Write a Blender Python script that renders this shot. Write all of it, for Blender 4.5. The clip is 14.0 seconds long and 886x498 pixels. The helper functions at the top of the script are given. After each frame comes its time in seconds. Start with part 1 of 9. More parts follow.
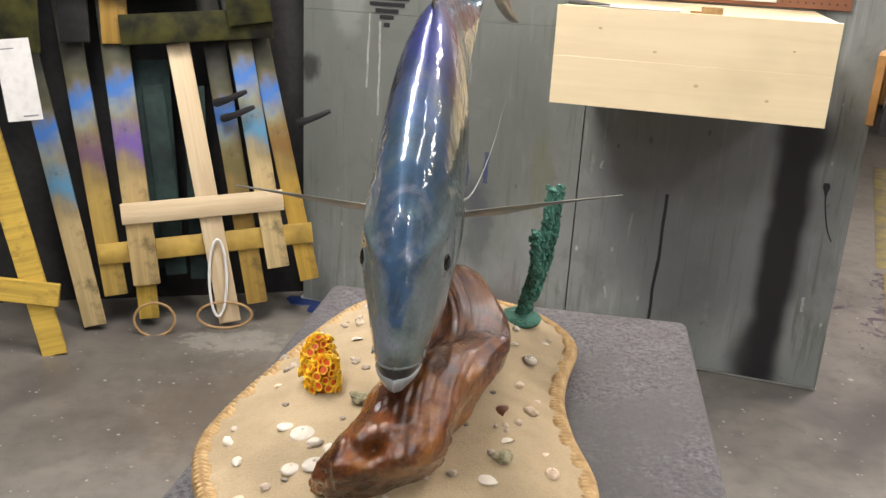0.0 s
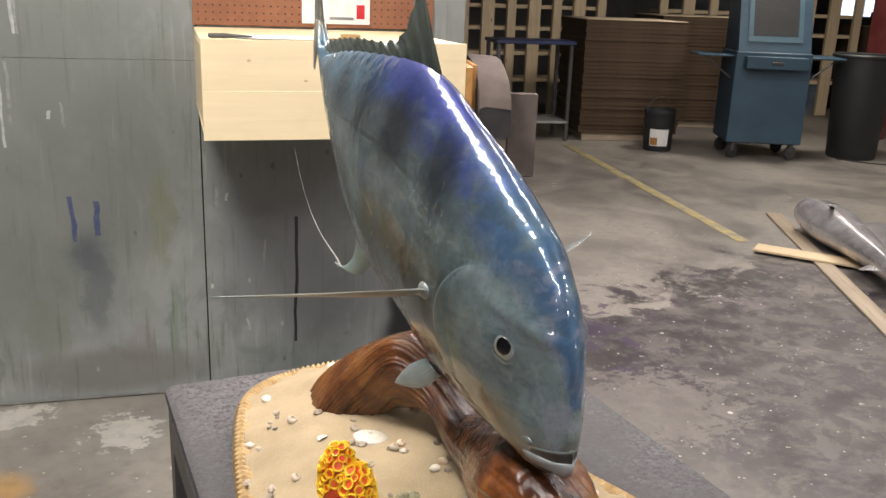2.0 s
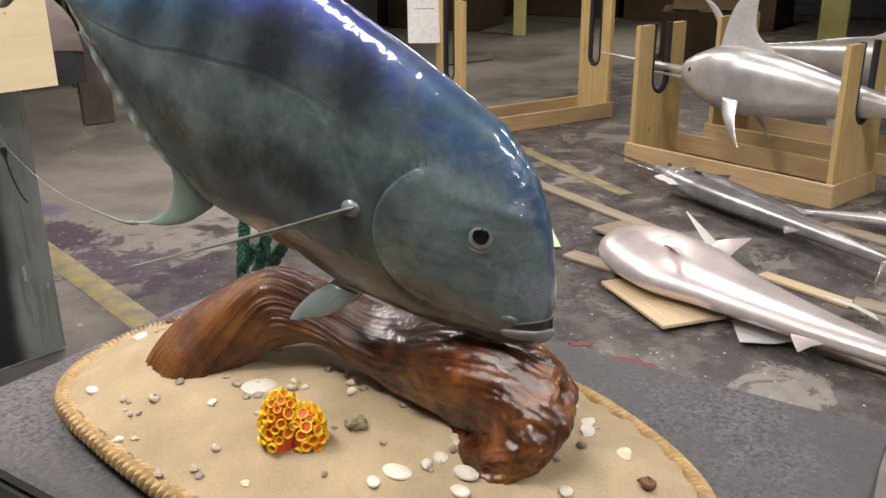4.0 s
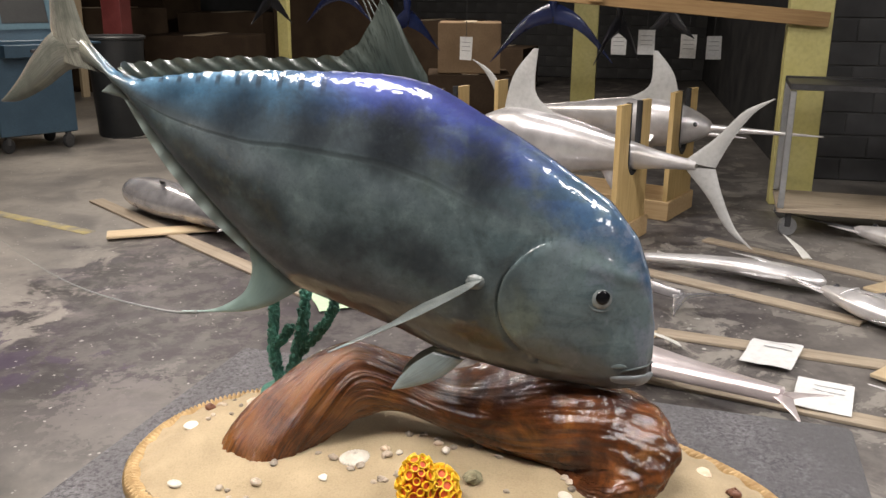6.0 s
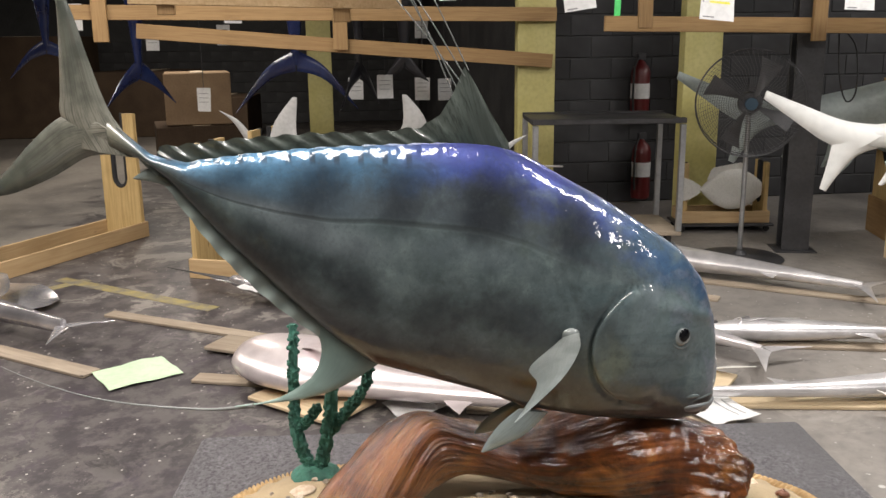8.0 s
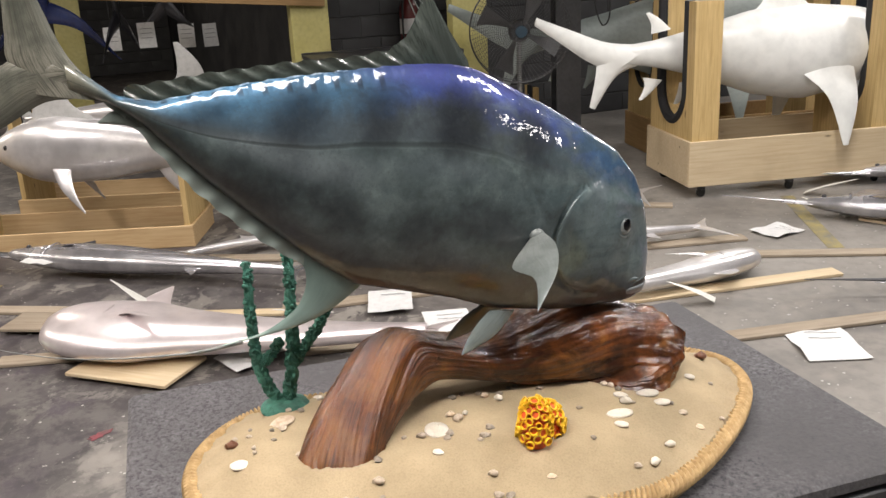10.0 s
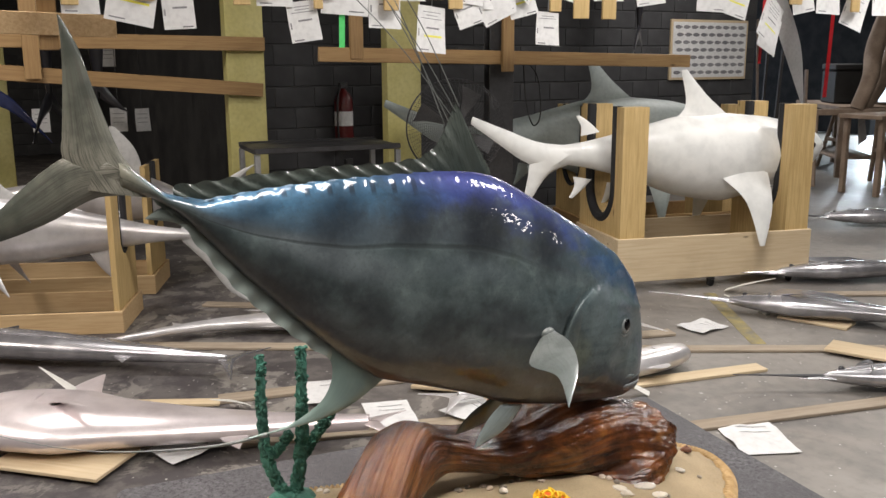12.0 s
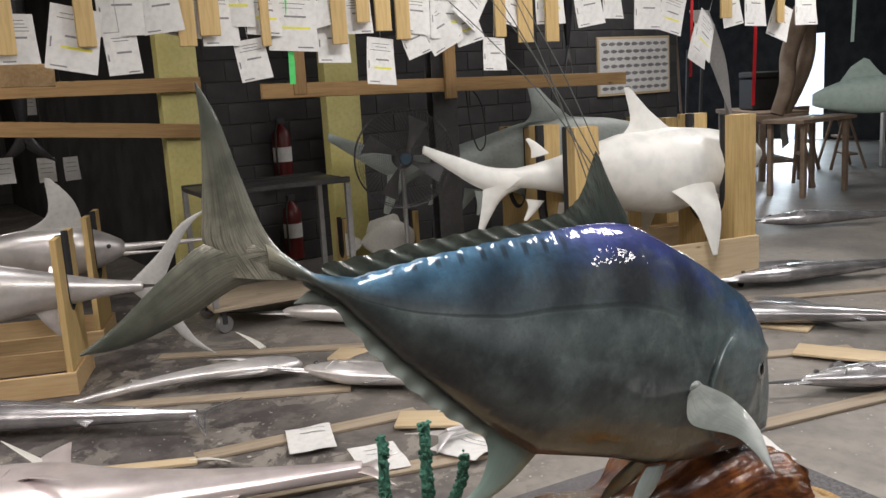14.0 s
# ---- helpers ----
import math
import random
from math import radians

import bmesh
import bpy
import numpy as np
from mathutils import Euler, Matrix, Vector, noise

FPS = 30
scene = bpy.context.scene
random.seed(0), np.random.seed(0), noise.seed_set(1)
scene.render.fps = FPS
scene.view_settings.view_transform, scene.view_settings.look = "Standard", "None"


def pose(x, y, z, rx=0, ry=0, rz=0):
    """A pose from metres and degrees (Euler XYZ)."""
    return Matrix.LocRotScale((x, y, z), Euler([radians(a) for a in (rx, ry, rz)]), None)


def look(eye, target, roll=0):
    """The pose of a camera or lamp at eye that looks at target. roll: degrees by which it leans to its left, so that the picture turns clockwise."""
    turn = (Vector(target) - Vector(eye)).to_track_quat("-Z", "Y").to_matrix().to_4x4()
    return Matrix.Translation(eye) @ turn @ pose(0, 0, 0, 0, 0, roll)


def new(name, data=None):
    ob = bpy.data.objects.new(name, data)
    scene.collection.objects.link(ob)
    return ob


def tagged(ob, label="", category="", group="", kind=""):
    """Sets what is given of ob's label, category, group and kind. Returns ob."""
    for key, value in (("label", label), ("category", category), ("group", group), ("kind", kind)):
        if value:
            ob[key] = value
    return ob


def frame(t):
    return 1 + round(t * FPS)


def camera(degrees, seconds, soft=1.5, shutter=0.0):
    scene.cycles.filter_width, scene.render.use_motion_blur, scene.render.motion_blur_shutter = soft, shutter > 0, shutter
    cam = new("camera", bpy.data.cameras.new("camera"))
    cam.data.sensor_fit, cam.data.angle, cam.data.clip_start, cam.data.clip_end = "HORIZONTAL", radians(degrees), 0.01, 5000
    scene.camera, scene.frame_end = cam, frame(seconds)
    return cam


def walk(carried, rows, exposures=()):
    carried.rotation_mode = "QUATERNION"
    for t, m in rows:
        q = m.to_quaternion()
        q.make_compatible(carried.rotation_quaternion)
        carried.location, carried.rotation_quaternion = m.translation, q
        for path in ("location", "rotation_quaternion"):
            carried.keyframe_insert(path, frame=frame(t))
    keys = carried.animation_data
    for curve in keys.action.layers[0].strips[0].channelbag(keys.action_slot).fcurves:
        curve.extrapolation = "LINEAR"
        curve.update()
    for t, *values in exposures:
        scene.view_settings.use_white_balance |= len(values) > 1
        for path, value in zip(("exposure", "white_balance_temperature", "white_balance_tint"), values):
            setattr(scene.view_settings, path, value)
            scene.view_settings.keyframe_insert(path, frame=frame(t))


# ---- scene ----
cam = camera(53.3, 14.0)
PATH = [
    (0, (0.105, 0.21, 1.545), (0.005, 2.104, 0.909), 3.1),
    (0.5, (-0.006, 0.208, 1.55), (0.069, 2.118, 0.962), 2.4),
    (1, (-0.118, 0.268, 1.549), (0.268, 2.143, 0.971), 1.7),
    (1.5, (-0.231, 0.327, 1.561), (0.442, 2.12, 0.984), 2.4),
    (2, (-0.391, 0.38, 1.566), (0.572, 2.042, 1.008), 2.1),
    (2.5, (-0.517, 0.435, 1.57), (0.69, 1.939, 1.042), 1.8),
    (3, (-0.583, 0.502, 1.562), (0.809, 1.832, 1.019), 0.7),
    (3.5, (-0.626, 0.588, 1.546), (0.921, 1.68, 0.905), -0.9),
    (3.7, (-0.632, 0.61, 1.536), (0.967, 1.6, 0.857), -0.8),
    (5.8, (-0.868, 0.883, 1.553), (1.009, 1.327, 1.027), 1.2),
    (6, (-0.855, 0.935, 1.579), (1.029, 1.311, 1.021), 0.5),
    (6.5, (-0.838, 1.037, 1.595), (1.077, 1.261, 1.063), -0.7),
    (7, (-0.846, 1.117, 1.591), (1.088, 1.149, 1.08), -0.6),
    (7.5, (-0.876, 1.234, 1.6), (1.058, 1.096, 1.111), -0.8),
    (8, (-0.877, 1.319, 1.606), (1.051, 1.068, 1.14), -0.7),
    (8.5, (-0.868, 1.379, 1.599), (1.041, 1.009, 1.129), -1.2),
    (9, (-0.84, 1.438, 1.595), (1.024, 0.937, 1.072), -2.5),
    (9.2, (-0.844, 1.457, 1.595), (0.994, 0.897, 1.038), -2.9),
    (11.3, (-0.898, 1.655, 1.605), (0.805, 0.747, 1.081), -1.5),
    (11.5, (-0.882, 1.655, 1.608), (0.825, 0.736, 1.116), -1.1),
    (12, (-0.861, 1.678, 1.622), (0.859, 0.745, 1.209), -0.3),
    (12.5, (-0.849, 1.709, 1.636), (0.889, 0.792, 1.263), -0.5),
    (13, (-0.798, 1.737, 1.632), (0.926, 0.799, 1.249), -1.3),
    (13.5, (-0.73, 1.785, 1.64), (0.955, 0.785, 1.235), -3.7),
    (14, (-0.662, 1.839, 1.655), (0.977, 0.753, 1.291), -3.4),
]
walk(cam, [(t, look(eye, target, roll)) for t, eye, target, roll in PATH],
     [(0.0, 0.04), (0.5, 0.12), (1.5, 0.10), (2.5, 0.04), (3.5, -0.15), (6.0, 0.02), (9.2, 0.01), (11.5, -0.20), (12.0, -0.24), (13.0, -0.30), (14.0, -0.38)])

# ---- world and lamps ----
world = bpy.data.worlds.new("workshop_world")
scene.world = world
world.use_nodes = True
world.node_tree.nodes["Background"].inputs[0].default_value = (0.75, 0.85, 1.0, 1)
world.node_tree.nodes["Background"].inputs[1].default_value = 2.0
scene.view_settings.exposure = 0.0

LAMP_Z = 3.55


def ceiling_lamp_light(x, y, sx, sy, watts, colour):
    lamp = bpy.data.lights.new("assumed_lamp_light", "AREA")
    lamp.shape, lamp.size, lamp.size_y = "RECTANGLE", sx, sy
    lamp.energy, lamp.color = watts, colour
    ob = new("assumed_lamp_light", lamp)
    ob.location = (x, y, LAMP_Z - 0.06)
    return ob


WARM, COOL = (1.0, 0.90, 0.79), (1.0, 0.95, 0.92)
# first two placed from the fish's glints; the rest added for brightness, none seen
LAMPS = [(-0.86, 1.62, 0.50, 1.50, 92, COOL), (-0.95, -1.05, 0.44, 1.30, 82, COOL), (1.35, 1.45, 0.30, 0.9, 26, COOL), (-0.2, 2.7, 0.6, 0.4, 62, WARM), (-3.6, -3.2, 0.5, 1.2, 60, COOL), (2.3, 4.2, 0.5, 0.5, 112, (1.0, 0.90, 0.87)),
         (4.5, 4.6, 0.5, 0.5, 70, WARM), (2.3, -2.3, 0.45, 0.5, 62, COOL), (2.3, -0.9, 0.45, 0.5, 58, COOL),
         (7.4, 6.4, 0.6, 0.6, 95, WARM), (4.6, 1.9, 0.5, 0.9, 62, COOL), (3.0, -5.2, 0.6, 0.6, 90, COOL), (6.0, -5.6, 0.6, 0.6, 55, COOL), (8.6, -9.4, 0.6, 0.6, 62, COOL), (11.5, 3.2, 0.6, 0.6, 120, WARM)]
for row in LAMPS:
    ceiling_lamp_light(*row)
# daylight through the open door in the south wall
daylight = bpy.data.lights.new("door_daylight", "AREA")
daylight.shape, daylight.size, daylight.size_y = "RECTANGLE", 0.90, 2.2
daylight.energy, daylight.color = 215, (0.80, 0.92, 1.0)
door_light = new("door_daylight", daylight)
door_light.matrix_basis = pose(11.40, -15.85, 1.15, 90, 0, 0)


# ---- materials ----
def nodes_of(name):
    m = bpy.data.materials.new(name)
    m.use_nodes = True
    nt = m.node_tree
    return m, nt, nt.nodes["Principled BSDF"]


def node(nt, kind, **inputs):
    n = nt.nodes.new(kind)
    for key, value in inputs.items():
        n.inputs[key.replace("_", " ")].default_value = value
    return n


def coords(nt, scale=(1, 1, 1), source="Object"):
    tc = nt.nodes.new("ShaderNodeTexCoord")
    mp = nt.nodes.new("ShaderNodeMapping")
    mp.inputs["Scale"].default_value = scale
    nt.links.new(tc.outputs[source], mp.inputs["Vector"])
    return mp.outputs["Vector"]


def noise_tex(nt, vec, scale, detail=4.0, rough=0.55, distortion=0.0):
    n = node(nt, "ShaderNodeTexNoise", Scale=scale, Detail=detail, Roughness=rough, Distortion=distortion)
    nt.links.new(vec, n.inputs["Vector"])
    return n.outputs["Fac"]


def ramp(nt, fac, lo, hi):
    n = nt.nodes.new("ShaderNodeMapRange")
    n.interpolation_type = "SMOOTHSTEP"
    n.inputs["From Min"].default_value, n.inputs["From Max"].default_value = lo, hi
    nt.links.new(fac, n.inputs["Value"])
    return n.outputs["Result"]


def mix(nt, fac, a, b, mode="MIX"):
    n = nt.nodes.new("ShaderNodeMix")
    n.data_type, n.blend_type = "RGBA", mode
    for sock, value in ((n.inputs[0], fac), (n.inputs[6], a), (n.inputs[7], b)):
        if isinstance(value, (int, float)):
            sock.default_value = value
        elif isinstance(value, tuple):
            sock.default_value = (*value, 1) if len(value) == 3 else value
        else:
            nt.links.new(value, sock)
    return n.outputs[2]


def calc(nt, op, a, b=0.0, c=0.0):
    n = nt.nodes.new("ShaderNodeMath")
    n.operation = op
    for i, value in enumerate((a, b, c)):
        if isinstance(value, (int, float)):
            n.inputs[i].default_value = value
        else:
            nt.links.new(value, n.inputs[i])
    return n.outputs[0]


def bump(nt, bsdf, height, strength=0.3, distance=0.01):
    n = nt.nodes.new("ShaderNodeBump")
    n.inputs["Strength"].default_value, n.inputs["Distance"].default_value = strength, distance
    nt.links.new(height, n.inputs["Height"])
    nt.links.new(n.outputs["Normal"], bsdf.inputs["Normal"])


def surface(name, a, b, scale=3.0, fine=40.0, rough=0.6, metal=0.0, relief=0.2, coat=0.0, stretch=(1, 1, 1), dist=0.01, vary=0.0, spec=0.5):
    """Two colours mixed by a broad noise, grained by a fine one, with relief and uneven gloss."""
    m, nt, bsdf = nodes_of(name)
    vec = coords(nt, stretch)
    big, small = noise_tex(nt, vec, scale, 5), noise_tex(nt, vec, fine, 4)
    col = mix(nt, ramp(nt, big, 0.3, 0.7), a, b)
    col = mix(nt, calc(nt, "MULTIPLY", ramp(nt, small, 0.35, 0.8), 0.35), col, tuple(v * 0.6 for v in a))
    if vary:
        info = nt.nodes.new("ShaderNodeObjectInfo")
        k = calc(nt, "MULTIPLY_ADD", info.outputs["Random"], 2 * vary, 1 - vary)
        hsv = nt.nodes.new("ShaderNodeHueSaturation")
        nt.links.new(k, hsv.inputs["Value"])
        nt.links.new(col, hsv.inputs["Color"])
        col = hsv.outputs["Color"]
    nt.links.new(col, bsdf.inputs["Base Color"])
    bsdf.inputs["Metallic"].default_value = metal
    bsdf.inputs["Coat Weight"].default_value = coat
    bsdf.inputs["Coat Roughness"].default_value = 0.06
    bsdf.inputs["Specular IOR Level"].default_value = spec
    nt.links.new(calc(nt, "MULTIPLY_ADD", big, 0.3 * rough, 0.85 * rough), bsdf.inputs["Roughness"])
    bump(nt, bsdf, calc(nt, "ADD", small, calc(nt, "MULTIPLY", big, 0.5)), relief, dist)
    return m


def wood(name, a, b, along="X", rough=0.6, grain=1.0):
    """Sawn timber: long grain, knots and a little wear."""
    m, nt, bsdf = nodes_of(name)
    st = {"X": (1.2, 22, 22), "Y": (22, 1.2, 22), "Z": (22, 22, 1.2)}[along]
    vec = coords(nt, st)
    fine = noise_tex(nt, vec, 2.2 * grain, 6, 0.65, 0.6)
    broad = noise_tex(nt, coords(nt), 3.0, 3)
    knots = nt.nodes.new("ShaderNodeTexVoronoi")
    knots.inputs["Scale"].default_value = 2.4
    nt.links.new(coords(nt, {"X": (1, 3.2, 3.2), "Y": (3.2, 1, 3.2), "Z": (3.2, 3.2, 1)}[along]), knots.inputs["Vector"])
    col = mix(nt, ramp(nt, fine, 0.3, 0.75), a, b)
    info = nt.nodes.new("ShaderNodeObjectInfo")
    col = mix(nt, calc(nt, "MULTIPLY", info.outputs["Random"], 0.3), col, tuple(v * 0.72 for v in b))
    col = mix(nt, ramp(nt, knots.outputs["Distance"], 0.09, 0.03), col, tuple(v * 0.35 for v in b))
    col = mix(nt, calc(nt, "MULTIPLY", ramp(nt, broad, 0.5, 0.75), 0.3), col, tuple(v * 0.7 for v in b))
    nt.links.new(col, bsdf.inputs["Base Color"])
    bsdf.inputs["Roughness"].default_value = rough
    bump(nt, bsdf, fine, 0.15, 0.004)
    return m


def concrete_floor():
    """Worn grey shop floor with bare patches, dark grime, dried paint and speckles."""
    m, nt, bsdf = nodes_of("shop_floor_concrete")
    vec = coords(nt)
    n1, n2, n3, n4 = (noise_tex(nt, vec, s, d, 0.6, w) for s, d, w in ((0.55, 5, 0.4), (2.6, 8, 0.8), (14, 6, 0.0), (70, 3, 0.0)))
    col = mix(nt, ramp(nt, n1, 0.35, 0.65), (0.172, 0.160, 0.146), (0.275, 0.254, 0.228))
    col = mix(nt, calc(nt, "MULTIPLY", ramp(nt, n2, 0.52, 0.72), 0.4), col, (0.31, 0.28, 0.245))
    grime = calc(nt, "MULTIPLY", ramp(nt, n2, 0.58, 0.34), ramp(nt, n1, 0.62, 0.38))
    col = mix(nt, calc(nt, "MULTIPLY", grime, 0.42), col, (0.055, 0.05, 0.055))
    sep = nt.nodes.new("ShaderNodeSeparateXYZ")
    nt.links.new(vec, sep.inputs[0])
    # dark overspray in a ragged band across the floor beside the booth
    crust = noise_tex(nt, vec, 7.0, 8, 0.72, 0.4)
    rag = calc(nt, "ADD", calc(nt, "MULTIPLY", calc(nt, "SUBTRACT", n2, 0.5), 2.0), calc(nt, "MULTIPLY", calc(nt, "SUBTRACT", crust, 0.5), 1.0))
    band = calc(nt, "ABSOLUTE", calc(nt, "SUBTRACT", calc(nt, "ADD", sep.outputs[1], rag), calc(nt, "MULTIPLY_ADD", sep.outputs[0], 0.22, 2.15)))
    reach = calc(nt, "MULTIPLY", ramp(nt, sep.outputs[0], 1.5, 2.2), ramp(nt, sep.outputs[0], 4.8, 4.0))
    spill = calc(nt, "MULTIPLY", ramp(nt, band, 1.15, 0.95), reach)
    tint = mix(nt, ramp(nt, noise_tex(nt, vec, 3.3, 3), 0.42, 0.6), (0.032, 0.028, 0.030), (0.052, 0.041, 0.054))
    scab = ramp(nt, noise_tex(nt, vec, 4.2, 10, 0.72, 0.6), 0.42, 0.54)
    col = mix(nt, calc(nt, "MULTIPLY", spill, calc(nt, "MULTIPLY_ADD", scab, 0.46, 0.48)), col, tint)
    zone = calc(nt, "MULTIPLY", ramp(nt, calc(nt, "ADD", sep.outputs[1], rag), 3.75, 3.45), calc(nt, "MULTIPLY", ramp(nt, sep.outputs[1], -1.4, 0.6), ramp(nt, calc(nt, "ADD", sep.outputs[0], calc(nt, "MULTIPLY", rag, 0.8)), 1.9, 2.4)))
    col = mix(nt, calc(nt, "MULTIPLY", calc(nt, "MULTIPLY", zone, ramp(nt, noise_tex(nt, vec, 3.0, 10, 0.70, 0.7), 0.565, 0.535)), 0.88), col, mix(nt, ramp(nt, noise_tex(nt, vec, 6.0, 8, 0.7), 0.42, 0.58), (0.040, 0.034, 0.038), (0.105, 0.095, 0.092)))
    # violet spill by the yellow line
    vx, vy = calc(nt, "SUBTRACT", sep.outputs[0], 2.2), calc(nt, "MULTIPLY", calc(nt, "SUBTRACT", sep.outputs[1], 3.85), 0.45)
    vd = calc(nt, "SQRT", calc(nt, "ADD", calc(nt, "MULTIPLY", vx, vx), calc(nt, "MULTIPLY", vy, vy)))
    vm = ramp(nt, calc(nt, "ADD", vd, calc(nt, "MULTIPLY", calc(nt, "SUBTRACT", crust, 0.5), 2.2)), 0.26, 0.16)
    col = mix(nt, calc(nt, "MULTIPLY", vm, 0.75), col, (0.060, 0.042, 0.075))
    # dried white scabs, a faded orange puff, a violet run and a brown soak by the booth
    fray = noise_tex(nt, vec, 16.0, 8, 0.72)
    def stain(x, y, rx, ry, colour, amount, soft=0.5, ragged=1.6):
        nonlocal col
        dx, dy = calc(nt, "DIVIDE", calc(nt, "SUBTRACT", sep.outputs[0], x), rx), calc(nt, "DIVIDE", calc(nt, "SUBTRACT", sep.outputs[1], y), ry)
        d = calc(nt, "SQRT", calc(nt, "ADD", calc(nt, "MULTIPLY", dx, dx), calc(nt, "MULTIPLY", dy, dy)))
        d = calc(nt, "ADD", d, calc(nt, "MULTIPLY", calc(nt, "SUBTRACT", fray, 0.5), ragged))
        col = mix(nt, calc(nt, "MULTIPLY", ramp(nt, d, 1.0, 1.0 - soft), amount), col, colour)
    stain(-0.6, 2.9, 0.8, 0.55, (0.12, 0.09, 0.06), 0.5, 0.7)
    stain(-0.33, 3.2, 0.11, 0.15, (0.46, 0.26, 0.07), 0.65, 0.8, 1.0)
    stain(-0.33, 3.72, 0.20, 0.10, (0.50, 0.48, 0.44), 0.75, 0.15, 4.5)
    stain(0.08, 3.42, 0.12, 0.13, (0.48, 0.46, 0.42), 0.7, 0.15, 4.5)
    stain(-0.9, 3.45, 0.20, 0.12, (0.42, 0.40, 0.36), 0.5, 0.15, 4.5)
    stain(2.0, 2.75, 0.36, 0.32, (0.24, 0.22, 0.20), 0.4, 0.1, 4.5)
    stain(2.63, 5.05, 0.16, 0.30, (0.14, 0.12, 0.22), 0.7, 0.6, 1.4)
    stain(2.35, 4.60, 0.20, 0.34, (0.060, 0.042, 0.070), 0.85, 0.15, 2.6)
    splats = nt.nodes.new("ShaderNodeTexVoronoi")
    splats.inputs["Scale"].default_value = 5.0
    nt.links.new(vec, splats.inputs["Vector"])
    col = mix(nt, calc(nt, "MULTIPLY", ramp(nt, splats.outputs["Distance"], 0.075, 0.05), ramp(nt, n2, 0.45, 0.6)), col, (0.5, 0.49, 0.46))
    col = mix(nt, calc(nt, "MULTIPLY", ramp(nt, n3, 0.4, 0.8), 0.4), col, (0.08, 0.075, 0.075))
    flecks = nt.nodes.new("ShaderNodeTexVoronoi")
    flecks.inputs["Scale"].default_value = 26.0
    nt.links.new(vec, flecks.inputs["Vector"])
    col = mix(nt, calc(nt, "MULTIPLY", ramp(nt, flecks.outputs["Distance"], 0.18, 0.11), ramp(nt, n3, 0.50, 0.60)), col, (0.48, 0.46, 0.43))
    nt.links.new(col, bsdf.inputs["Base Color"])
    nt.links.new(calc(nt, "MULTIPLY_ADD", n2, 0.35, 0.32), bsdf.inputs["Roughness"])
    bsdf.inputs["Specular IOR Level"].default_value = 0.35
    bump(nt, bsdf, calc(nt, "ADD", n3, calc(nt, "MULTIPLY", n4, 0.4)), 0.12, 0.006)
    return m


def booth_paint():
    """Grey painted booth wall with vertical drips, overspray clouds and scuffs."""
    m, nt, bsdf = nodes_of("booth_grey_paint")
    vec = coords(nt)
    cloud, scuff = noise_tex(nt, vec, 1.6, 5), noise_tex(nt, vec, 22, 5)
    drip = noise_tex(nt, coords(nt, (26, 26, 1.6)), 1.6, 4, 0.55)
    col = mix(nt, ramp(nt, cloud, 0.3, 0.7), (0.17, 0.185, 0.18), (0.235, 0.25, 0.245))
    col = mix(nt, calc(nt, "MULTIPLY", ramp(nt, drip, 0.59, 0.68), 0.42), col, (0.33, 0.35, 0.33))
    col = mix(nt, calc(nt, "MULTIPLY", ramp(nt, drip, 0.44, 0.33), 0.65), col, (0.11, 0.13, 0.10))
    col = mix(nt, calc(nt, "MULTIPLY", ramp(nt, scuff, 0.62, 0.75), 0.4), col, (0.07, 0.07, 0.07))
    haze = noise_tex(nt, coords(nt, (1, 1, 0.6)), 4.5, 7, 0.68, 0.5)
    col = mix(nt, calc(nt, "MULTIPLY", ramp(nt, haze, 0.50, 0.68), 0.45), col, (0.29, 0.305, 0.30))
    col = mix(nt, calc(nt, "MULTIPLY", ramp(nt, haze, 0.48, 0.32), 0.5), col, (0.115, 0.125, 0.118))
    fleck = nt.nodes.new("ShaderNodeTexVoronoi")
    fleck.inputs["Scale"].default_value = 13.0
    nt.links.new(coords(nt, (1, 1, 0.55)), fleck.inputs["Vector"])
    col = mix(nt, calc(nt, "MULTIPLY", ramp(nt, fleck.outputs["Distance"], 0.10, 0.05), ramp(nt, cloud, 0.50, 0.60)), col, (0.40, 0.42, 0.40))
    col = mix(nt, calc(nt, "MULTIPLY", ramp(nt, fleck.outputs["Distance"], 0.13, 0.07), ramp(nt, cloud, 0.46, 0.38)), col, (0.05, 0.055, 0.05))
    sep = nt.nodes.new("ShaderNodeSeparateXYZ")
    nt.links.new(vec, sep.inputs[0])
    wob = calc(nt, "MULTIPLY", calc(nt, "SUBTRACT", noise_tex(nt, vec, 9.0, 6, 0.65), 0.5), 0.16)
    calm = calc(nt, "MULTIPLY", calc(nt, "SUBTRACT", noise_tex(nt, vec, 5.0, 2), 0.5), 0.05)
    def blot(x, z, rx, rz, colour, amount, edge=0.45, shake=None):
        nonlocal col
        dx = calc(nt, "DIVIDE", calc(nt, "SUBTRACT", calc(nt, "ADD", sep.outputs[0], shake or wob), x), rx)
        dz = calc(nt, "DIVIDE", calc(nt, "SUBTRACT", sep.outputs[2], z), rz)
        d = calc(nt, "SQRT", calc(nt, "ADD", calc(nt, "MULTIPLY", dx, dx), calc(nt, "MULTIPLY", dz, dz)))
        col = mix(nt, calc(nt, "MULTIPLY", ramp(nt, d, 1.0, edge), amount), col, colour)
    # sprayed-out patches (a long black band, a blue-grey cloud, olive and dark clouds) and two broad darker areas
    # broad darker green-grey area over the left of the wall
    blot(0.45, 1.05, 0.95, 1.0, (0.125, 0.138, 0.122), 0.6, 0.5)
    blot(0.785, 0.585, 0.11, 0.14, (0.055, 0.062, 0.085), 0.7, 0.1)
    blot(0.80, 0.45, 0.06, 0.2, (0.09, 0.10, 0.11), 0.6)
